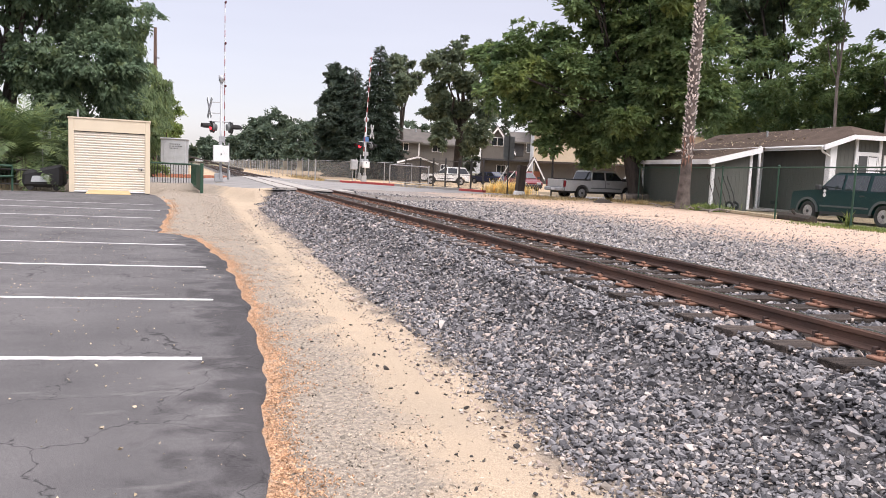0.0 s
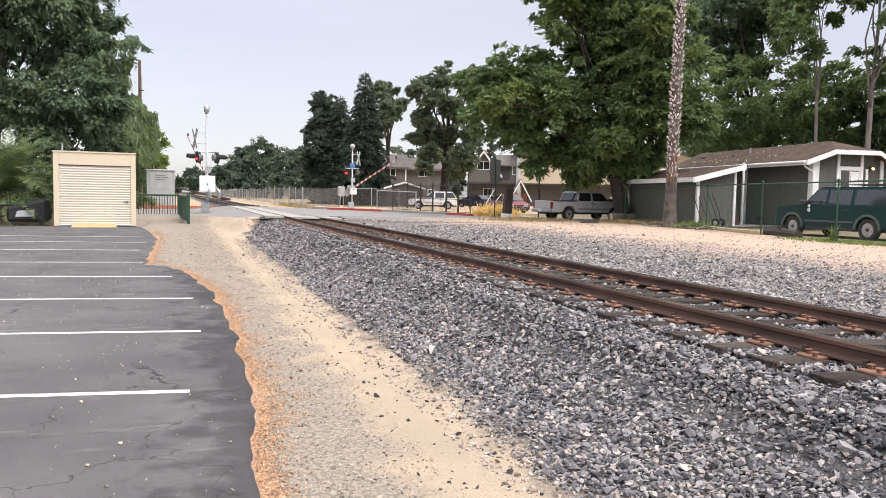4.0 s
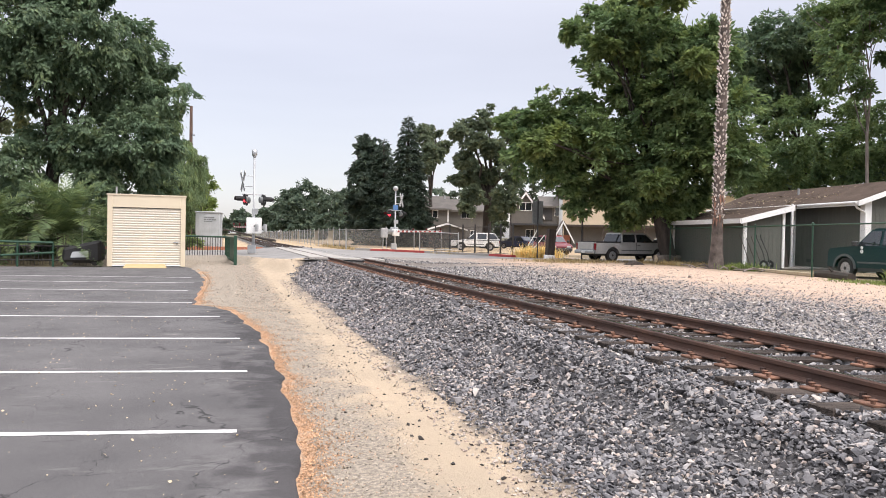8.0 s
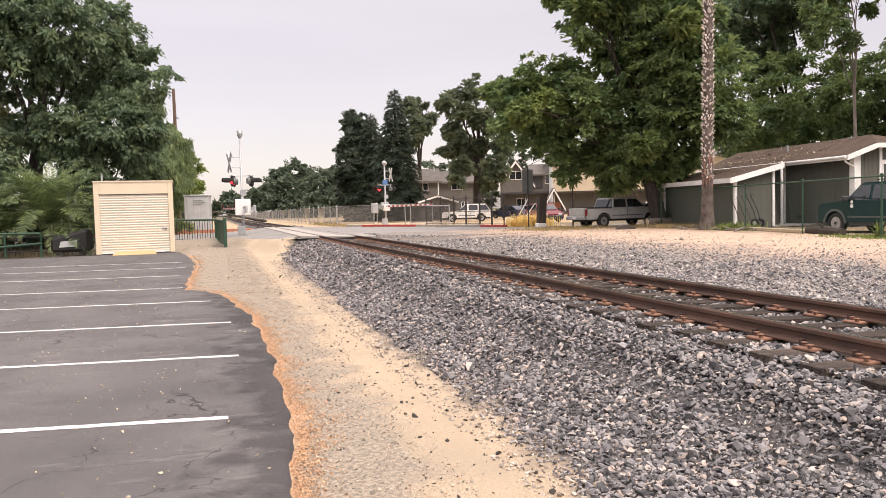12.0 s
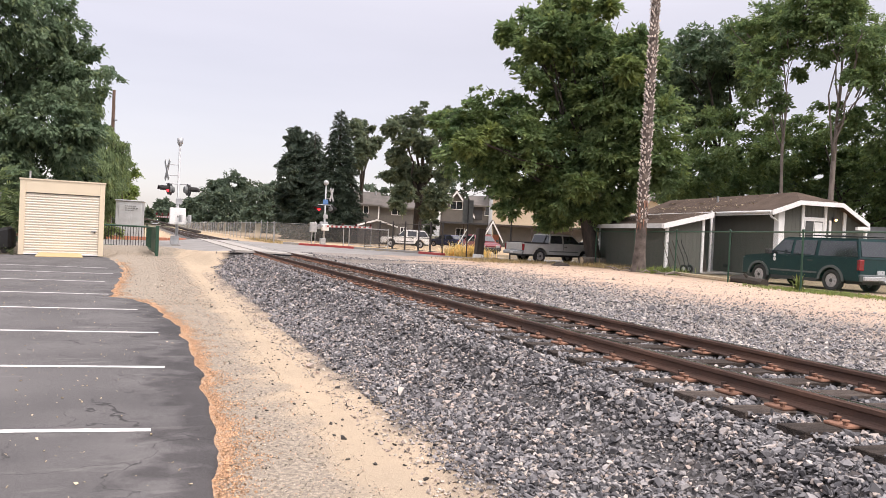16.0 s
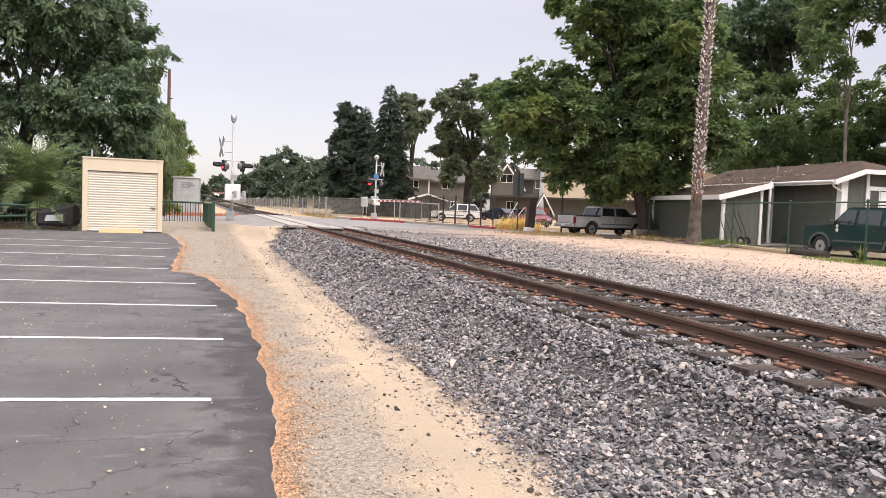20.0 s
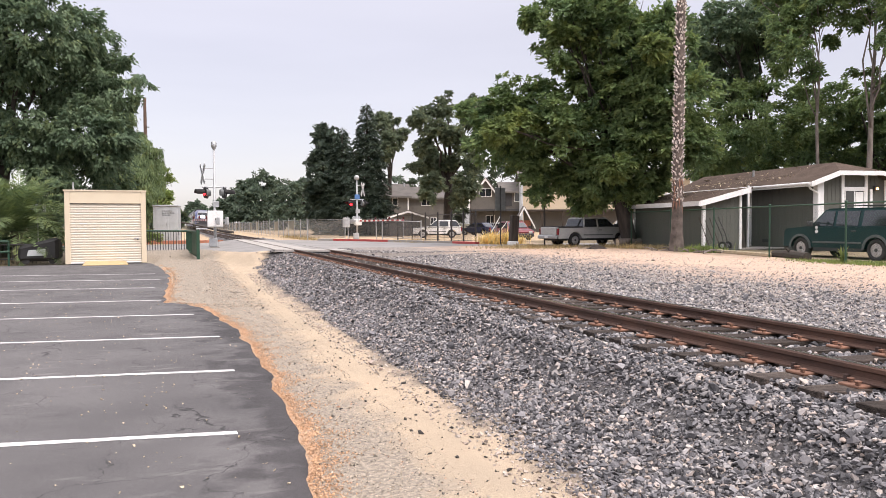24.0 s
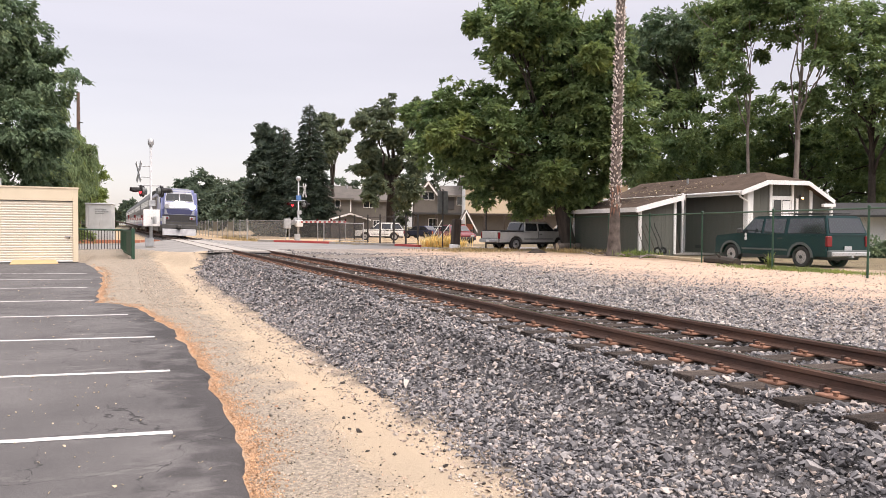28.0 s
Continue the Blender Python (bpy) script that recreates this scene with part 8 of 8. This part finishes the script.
# ---- street furniture on the far verge ----
def far_verge():
    s = thing("stub_post", pose(13.3, 38.9, -0.27, 0, 4, 0), "dark weathered wooden post with a white foot", "post")
    part("post", box(-0.22, 0.22, -0.2, 0.2, 0.1, 1.75, 0.03), M["wood"], s)
    part("foot", box(-0.26, 0.26, -0.24, 0.24, -0.1, 0.30, 0.03), M["white"], s)
    g = thing("barrier_arm", pose(13.0, 41.0, -0.27), "pair of leaning white pipe arms", "barrier")
    part("arm", tube([(0.9, 2.4, 0.75), (1.5, 2.4, 1.75)], 0.03, 8), M["white"], g)
    part("arm", tube([(1.25, 2.3, 0.6), (1.95, 2.3, 1.45)], 0.03, 8), M["white"], g)
    part("stand", tube([(1.2, 2.35, -0.05), (1.2, 2.35, 1.2)], 0.03, 8), M["galv"], g)
    sign = thing("street_sign", pose(14.0, 42.2, -0.27), "street sign on a thin dark pole, back towards the tracks", "sign")
    part("pole", tube([(0, 0, -0.1), (0, 0, 3.6)], 0.04, 8), M["dark_plastic"], sign)
    part("board", box(-0.35, 0.35, 0.03, 0.05, 2.1, 3.5, 0.01), M["grey_trim"], sign)
    p2 = thing("sign_pole", pose(15.3, 38.9, -0.27), "thin dark steel pole on the verge", "pole")
    part("pole", tube([(0, 0, -0.1), (0, 0, 3.4)], 0.045, 8), M["dark_plastic"], p2)
    part("cap", disc((0, 0, 3.42), 0.055, 0.04, "z", 10), M["dark_plastic"], p2)
    lp = thing("lamp_column", pose(26.0, 64.5, -0.27), "pale grey steel column in the car park", "column")
    part("column", tube([(0, 0, 0), (0, 0, 5.2)], [0.20, 0.16], 12), M["cab_grey"], lp)
    part("foot", tube([(0, 0, -0.1), (0, 0, 0.7)], 0.3, 12), M["concrete"], lp)
    up = thing("utility_pole", pose(-6.85, 63.5, -0.3), "tall brown wooden utility pole beside the willow", "utility pole")
    part("pole", tube([(0, 0, -0.3), (0, 0, 11.3)], [0.15, 0.11], 10), M["pole_wood"], up)
    part("insulator", tube([(0.05, -0.14, 9.0), (0.3, -0.14, 9.0)], 0.04, 6), M["dark_plastic"], up)
    part("ground_wire", tube([(0.175, 0, 0), (0.13, 0, 10.2)], 0.012, 5), M["galv"], up)
    wp = thing("utility_pole", pose(-15.6, 39.0, -0.5), "dark wooden pole at the edge of the lot", "utility pole")
    part("pole", tube([(0, 0, -0.3), (0, 0, 9.5)], [0.2, 0.15], 10), M["wood"], wp)
    part("step_bolt", tube([(0, -0.17, 2.5), (0, -0.32, 2.5)], 0.015, 5), M["galv"], wp)
    yh = thing("outbuilding", pose(32.5, 27.0, -0.27, 0, 0, -35), "small white outbuilding with a dark canopy roof", "building")
    part("wall", box(-3, 3, 0, 0.2, 0, 2.1, 0), M["white"], yh)
    rng = np.random.default_rng(91)
    hd = thing("box_hedge", pose(30.0, 24.0, -0.27), "dark clipped hedge before the outbuilding", "hedge")
    v, q = leaf_cloud([(-4 + 0.9 * i, 2.6 - 0.75 * i + 0.1 * (i % 2), 0.55, 0.75) for i in range(11)], 9000, 0.12, rng, hollow=0.4)
    part("crown", raw_mesh("crown", v, q, M["leaf_dark"]), None, hd)
    part("stem", tube([(0, 0, -0.1), (0, 0, 0.6)], 0.05, 6), M["bark"], hd)
    part("wall", box(-3, -2.8, 0.2, 4, 0, 2.1, 0), M["white"], yh)
    part("wall", box(2.8, 3, 0.2, 4, 0, 2.1, 0), M["white"], yh)
    part("roof", slab([(-3.4, -1.2, 2.1), (3.4, -1.2, 2.1), (3.0, 4.2, 2.9), (-3.0, 4.2, 2.9)], 0.12), M["dark_plastic"], yh)
    part("tile_roof", slab([(-4.5, 4.3, 2.5), (-1.2, 4.3, 2.5), (-1.6, 6.5, 3.6), (-4.1, 6.5, 3.6)], 0.12), M["pad_orange"], yh, "orange tile roof piece")
    for x in (-2.6, 2.6):
        part("post", box(x - 0.08, x + 0.08, -1.1, -0.95, 0, 2.1, 0), M["dark_plastic"], yh)


far_verge()


# ---- grasses, shrubs, debris ----
def tuft(name, label, at, spread, n, h, material, seed, lean=0.5, w=0.012, category="grass", kind="stuff"):
    """Blades of grass: bent, tapering, each with two faces."""
    rng = np.random.default_rng(seed)
    sx, sy = spread
    bx, by = rng.normal(0, sx, n) + at[0], rng.normal(0, sy, n) + at[1]
    bz = fast_level(bx, by) - 0.02
    a = rng.uniform(0, 2 * np.pi, n)
    L = h * np.exp(rng.normal(0, 0.25, n))
    out = np.abs(rng.normal(0, lean, n)) * L
    d = np.stack([np.cos(a), np.sin(a), np.zeros(n)], 1)
    s = np.stack([-np.sin(a), np.cos(a), np.zeros(n)], 1) * w
    p = np.stack([bx, by, bz], 1)
    mid = p + d * (out * 0.35)[:, None] + np.array([0, 0, 1]) * (L * 0.6)[:, None]
    tip = p + d * out[:, None] + np.array([0, 0, 1]) * (L * np.clip(1 - 0.35 * (out / L), 0.3, 1))[:, None]
    v = np.stack([p - s, p + s, mid + s * 0.8, mid - s * 0.8, tip], 1).reshape(-1, 3)
    k = np.arange(n)[:, None] * 5
    tri = np.concatenate([k + np.array([[0, 1, 2]]), k + np.array([[0, 2, 3]]), k + np.array([[3, 2, 4]])])
    return tagged(new(name, raw_mesh(name, v, tri, material)), label, category, kind=kind)


tuft("straw_bush", "clump of tall golden ornamental grass by the kerb", (14.6, 43.6), (0.55, 0.5), 3600, 0.62, M["straw"], 71, 0.75, 0.016, "ornamental grass", "")
tuft("green_grass", "strip of green grass along the foot of the fence", (15.6, 17.6), (0.45, 1.3), 4200, 0.085, M["grass"], 72, 0.6, 0.012)
tuft("palm_foot_grass", "green and dry grass at the foot of the palm", (17.3, 27.7), (0.35, 0.5), 1100, 0.28, M["grass"], 73, 0.5, 0.012)
tuft("dry_verge_grass", "dry yellow grass along the far verge", (13.8, 36.8), (1.3, 1.0), 2600, 0.16, M["dry_grass"], 74, 0.8, 0.012)
tuft("dry_tree_grass", "dry grass tufts under the shade tree", (17.9, 33.6), (0.5, 1.6), 1600, 0.22, M["dry_grass"], 75, 0.7, 0.012)
tuft("kerb_weeds", "dry weeds along the street kerb", (11.0, 50.5), (0.8, 1.5), 900, 0.22, M["dry_grass"], 76, 0.7, 0.014)
tuft("fence_weeds", "dry weeds along the trackside fence", (6.3, 72.0), (0.35, 5.0), 1500, 0.3, M["dry_grass"], 77, 0.6, 0.016)
broad_tree((-6.6, 52.6, -0.3), [(-7.4, 52.8, 0.35, 0.5), (-6.7, 52.5, 0.45, 0.55), (-6.0, 52.8, 0.30, 0.45)], leaf="leaf_light", label="low green shrub beside the signal enclosure", count=1600, size=0.1, trunk_r=0.04, seed=62, name="shrub", category="shrub", limbs=2)
tuft("yucca", "small spiky green plant before the parked vehicle", (15.35, 18.3), (0.05, 0.05), 70, 0.42, M["grass"], 78, 0.6, 0.022, "plant", "")


def debris():
    d = thing("branch_pile", Matrix.Identity(4), "heap of pale dead branches and roots at the palm's foot", "branches")
    rnd = random.Random(81)
    for i in range(16):
        x, y = 15.6 + rnd.uniform(0, 1.8), 26.5 + rnd.uniform(-1.0, 3.4)
        a, l = rnd.uniform(0, 6.28), rnd.uniform(0.4, 1.3)
        z = level(x, y) + 0.03
        part("stick", tube([(x, y, z), (x + math.cos(a) * l * 0.5, y + math.sin(a) * l * 0.5, z + rnd.uniform(0.03, 0.16)), (x + math.cos(a) * l, y + math.sin(a) * l, z + rnd.uniform(0, 0.1))], [0.035, 0.03, 0.012], 6), M["pale_bark"], d)
    t = thing("log", Matrix.Identity(4), "dark rotting log before the fence", "log")
    part("trunk", tube([(15.9, 20.3, -0.18), (16.4, 21.7, -0.15), (16.6, 22.6, -0.17)], [0.16, 0.18, 0.14], 9), M["wood"], t)
    part("stub", tube([(16.3, 21.4, -0.12), (16.1, 21.5, 0.1)], [0.06, 0.04], 6), M["wood"], t)
    b = thing("pale_beam", Matrix.Identity(4), "long pale timber lying along the fence", "timber")
    part("beam", box(-2.2, 2.2, -0.09, 0.09, 0, 0.14, 0.02), M["litter"], b, "", pose(16.9, 24.7, -0.27, 0, 0, 76))
    r = thing("boulder", pose(15.6, 33.6, -0.38), "low grey boulder under the shade tree", "rock")
    bm = bmesh.new()
    bmesh.ops.create_icosphere(bm, subdivisions=3, radius=0.5)
    for v in bm.verts:
        v.co = Vector((v.co.x * 1.3, v.co.y * 0.8, v.co.z * 0.55)) * (1 + 0.25 * noise.noise(v.co * 2.2))
    part("rock", bm, M["bark"], r)
    lg = thing("log", Matrix.Identity(4), "pale trunk section lying behind the verge", "log")
    part("trunk", tube([(17.4, 34.6, 0.0), (19.6, 35.2, 0.0)], [0.22, 0.2], 10), M["pale_bark"], lg)
    part("cut_end", disc((17.39, 34.6, 0.0), 0.2, 0.02, "x", 12), M["litter"], lg)


debris()

# ---- the train: local y = 0 is the front, the body runs to +y ----
RAIL_MID = 0.7525


def bogie(parent, y, n=2):
    for i in range(n):
        yy = y + (i - (n - 1) / 2) * 2.4
        for s in (-0.75, 0.75):
            part("wheel", disc((s, yy, 0.5), 0.5, 0.13, "x", 24), M["rail"], parent)
        part("axle", tube([(-0.75, yy, 0.5), (0.75, yy, 0.5)], 0.09, 8), M["train_dark"], parent)
    for s in (-1.0, 1.0):
        part("bogie_frame", box(s - 0.1, s + 0.1, y - n * 1.3, y + n * 1.3, 0.38, 0.78, 0.05), M["train_dark"], parent)


def locomotive():
    T = thing("locomotive", pose(RAIL_MID, 900, 0), "blue and silver passenger diesel locomotive with lit headlamps", "locomotive")
    side = [(0.0, 1.0), (0.0, 1.9), (0.10, 2.48), (0.48, 3.02), (1.20, 3.92), (1.65, 4.12), (2.4, 4.20), (21, 4.20), (21, 1.0)]
    face = lambda z: float(np.interp(z, [q for _, q in side[:7]], [p for p, _ in side[:7]]))
    t = prism([(y, z) for y, z in side], 3.0, "x", None, -1.5)
    ed = [e for e in t.edges if abs(abs(e.verts[0].co.x) - 1.5) < 1e-4 and abs(e.verts[0].co.x - e.verts[1].co.x) < 1e-4 and max(e.verts[0].co.z, e.verts[1].co.z) > 2.2 and min(e.verts[0].co.z, e.verts[1].co.z) > 1.5]
    bmesh.ops.bevel(t, geom=ed, offset=0.26, segments=4, affect="EDGES")
    part("body", t, M["train_blue"], T, smooth=False)

    def panel(name, z0, z1, w0, w1, mt, label="", out=0.014):
        """A plate that lies on the nose between two heights, half as wide as w0 below and w1 above."""
        return part(name, slab([(-w0, face(z0) - out, z0), (w0, face(z0) - out, z0), (w1, face(z1) - out, z1), (-w1, face(z1) - out, z1)], 0.02), M[mt], T, label)

    panel("nose_panel", 1.06, 1.30, 1.42, 1.42, "train_dark", "grimy lower nose")
    panel("nose_panel", 1.31, 1.88, 1.38, 1.38, "dark_plastic", "black nose band")
    panel("nose_panel", 1.91, 2.46, 1.22, 1.22, "train_grey", "silver nose")
    panel("nose_band", 1.95, 2.40, 0.95, 1.12, "train_navy", "dark blue nose band", 0.026)
    panel("nose_panel", 2.49, 3.00, 1.22, 1.20, "train_grey")
    panel("windscreen_surround", 3.04, 3.90, 1.20, 1.06, "train_grey", "silver windscreen surround")
    panel("windscreen", 3.10, 3.74, 1.12, 1.02, "cab_glass", "broad raked windscreen", 0.030)
    panel("centre_post", 3.10, 3.74, 0.03, 0.03, "train_grey", "", 0.036)
    panel("brow", 3.95, 4.11, 1.02, 0.98, "train_grey", "silver brow over the windscreen")
    for s in (-1, 1):
        part("wiper", tube([(s * 0.25, face(3.12) - 0.04, 3.12), (s * 0.55, face(3.6) - 0.04, 3.6)], 0.015, 5), M["black"], T)
        part("number_board", box(s * 0.76 - 0.2, s * 0.76 + 0.2, face(3.82) - 0.05, face(3.82) + 0.02, 3.77, 3.88, 0.01), M["white"], T, "pale blank number board")
        part("cab_window", box(s * 1.49, s * 1.512, 2.2, 3.1, 2.9, 3.6, 0.0), M["glass"], T)
        part("side_stripe", box(s * 1.495, s * 1.515, 1.2, 20.9, 1.1, 2.0, 0.0), M["train_side"], T, "dark grey lower side")
        for k in range(5):
            part("grille", box(s * 1.50, s * 1.53, 6 + k * 2.8, 8.2 + k * 2.8, 2.5, 3.7, 0.01), M["train_dark"], T)
        part("marker_housing", box(s * 1.06 - 0.24, s * 1.06 + 0.24, -0.05, 0.02, 1.46, 1.72, 0.03), M["train_grey"], T, "pale marker lamp housing")
        part("marker_lamp", disc((s * 1.0, -0.06, 1.59), 0.08, 0.04, "y", 12), M["tail"], T)
        part("handrail", tube([(s * 1.52, 1.0, 0.9), (s * 1.56, 1.0, 2.3)], 0.02, 6), M["alu"], T)
        part("step_well", box(s * 1.25, s * 1.5, 0.3, 1.3, 0.45, 1.0, 0.03), M["train_dark"], T)
        part("mirror", box(s * 1.52 - 0.03, s * 1.52 + 0.10, 1.25, 1.32, 2.9, 3.3, 0.02), M["dark_plastic"], T)
    part("ditch_lamp", disc((1.06, face(2.6) - 0.08, 2.60), 0.21, 0.16, "y", 18), M["head_lit"], T, "lit white ditch lamp")
    part("ditch_lamp", disc((-1.06, face(2.6) - 0.08, 2.60), 0.18, 0.16, "y", 18), M["plow"], T, "ditch lamp between two flashes")
    for s in (-0.24, 0.18):
        part("headlamp", disc((s, face(2.86) - 0.08, 2.88), 0.20, 0.22, "y", 18), M["head_lit"], T, "lit white headlamp")
    part("roof_band", box(-1.0, 1.0, 2.9, 20.8, 4.18, 4.30, 0.05), M["train_grey"], T)
    part("buffer_beam", box(-1.45, 1.45, -0.12, 0.15, 0.72, 1.05, 0.03), M["train_dark"], T)
    part("coupler", box(-0.16, 0.16, -0.7, -0.1, 0.72, 1.0, 0.05), M["train_dark"], T)
    part("plow", prism([(-0.05, 0.12), (-0.5, 0.12), (-0.3, 0.62), (0.0, 0.70)], 2.7, "x", None, -1.35), M["plow"], T, "pale grey snow plow pilot")
    part("underframe", box(-1.3, 1.3, 0.3, 20.8, 0.75, 1.02, 0.03), M["train_dark"], T)
    part("fuel_tank", box(-1.25, 1.25, 8, 13, 0.35, 0.8, 0.08), M["train_dark"], T)
    bogie(T, 4.0)
    bogie(T, 17.0)
    return T


def coach():
    T = thing("coach", pose(RAIL_MID, 930, 0), "grey bilevel passenger coach with two rows of windows", "railway coach", "train coaches")
    t = prism([(-1.5, 0.75), (1.5, 0.75), (1.5, 4.0), (1.15, 4.72), (0.6, 4.92), (-0.6, 4.92), (-1.15, 4.72), (-1.5, 4.0)], 25.4, "y", None, 0.3)
    part("body", t, M["train_side"], T)
    for s in (-1, 1):
        for k in range(11):
            y = 2.2 + k * 2.0
            part("window", box(s * 1.49, s * 1.512, y, y + 1.35, 1.35, 2.05, 0.0), M["glass"], T)
            part("window", box(s * 1.49, s * 1.512, y, y + 1.35, 3.1, 3.8, 0.0), M["glass"], T)
        part("stripe", box(s * 1.497, s * 1.509, 0.4, 25.6, 1.06, 2.34, 0.0), M["train_grey"], T, "silver lower side")
        part("stripe", box(s * 1.497, s * 1.517, 0.4, 25.6, 2.35, 2.75, 0.0), M["train_dark"], T, "dull steel band")
        part("stripe", box(s * 1.497, s * 1.517, 0.4, 25.6, 0.85, 1.05, 0.0), M["train_blue"], T, "blue band")
        for y in (8.9, 16.3):
            part("door", box(s * 1.495, s * 1.52, y, y + 0.6, 0.85, 2.3, 0.0), M["red_paint"], T, "red door panel")
    part("gangway", box(-0.6, 0.6, 0.0, 0.3, 1.2, 3.4, 0.03), M["dark_plastic"], T)
    bogie(T, 3.2)
    bogie(T, 22.6)
    return T


LOCO = locomotive()
FIRST = coach()
COACHES = [FIRST] + [copy_thing(FIRST, FIRST.matrix_basis) for _ in range(4)]

def motions():
    # gate arms come down in the first six seconds
    left = ((0, 87), (0.5, 81), (1, 74), (1.5, 66), (2, 56), (2.5, 47), (3, 38), (3.5, 30), (4.5, 15), (5.5, 5), (6, 2), (6.5, 0.5), (28, 0.5))
    right = ((0, 83), (0.5, 76), (1, 67), (1.5, 58), (2, 49), (2.5, 39), (3, 30), (3.5, 22), (4.5, 10), (5.5, 3), (6, 1), (6.5, 0), (28, 0))
    walk(ARM_L, [(t, arm_pose(ARM_L_TURN, a, 1.5)) for t, a in left])
    walk(ARM_R, [(t, arm_pose(ARM_R_TURN, a, 1.5)) for t, a in right])
    # the train comes in from afar; y of its front
    run = ((0, 865), (5, 722), (10, 578), (15, 434), (17, 376), (20, 287), (22, 228), (23, 199), (24, 171), (25, 144), (26, 118), (27, 93), (28, 68.5))
    back = [0.0] + [21.4 + 26.0 * i for i in range(len(COACHES))]
    for ob, off in zip([LOCO] + COACHES, back):
        walk(ob, [(t, track_pose(y + off) @ Matrix.Rotation(0, 4, "Z")) for t, y in run])


motions()
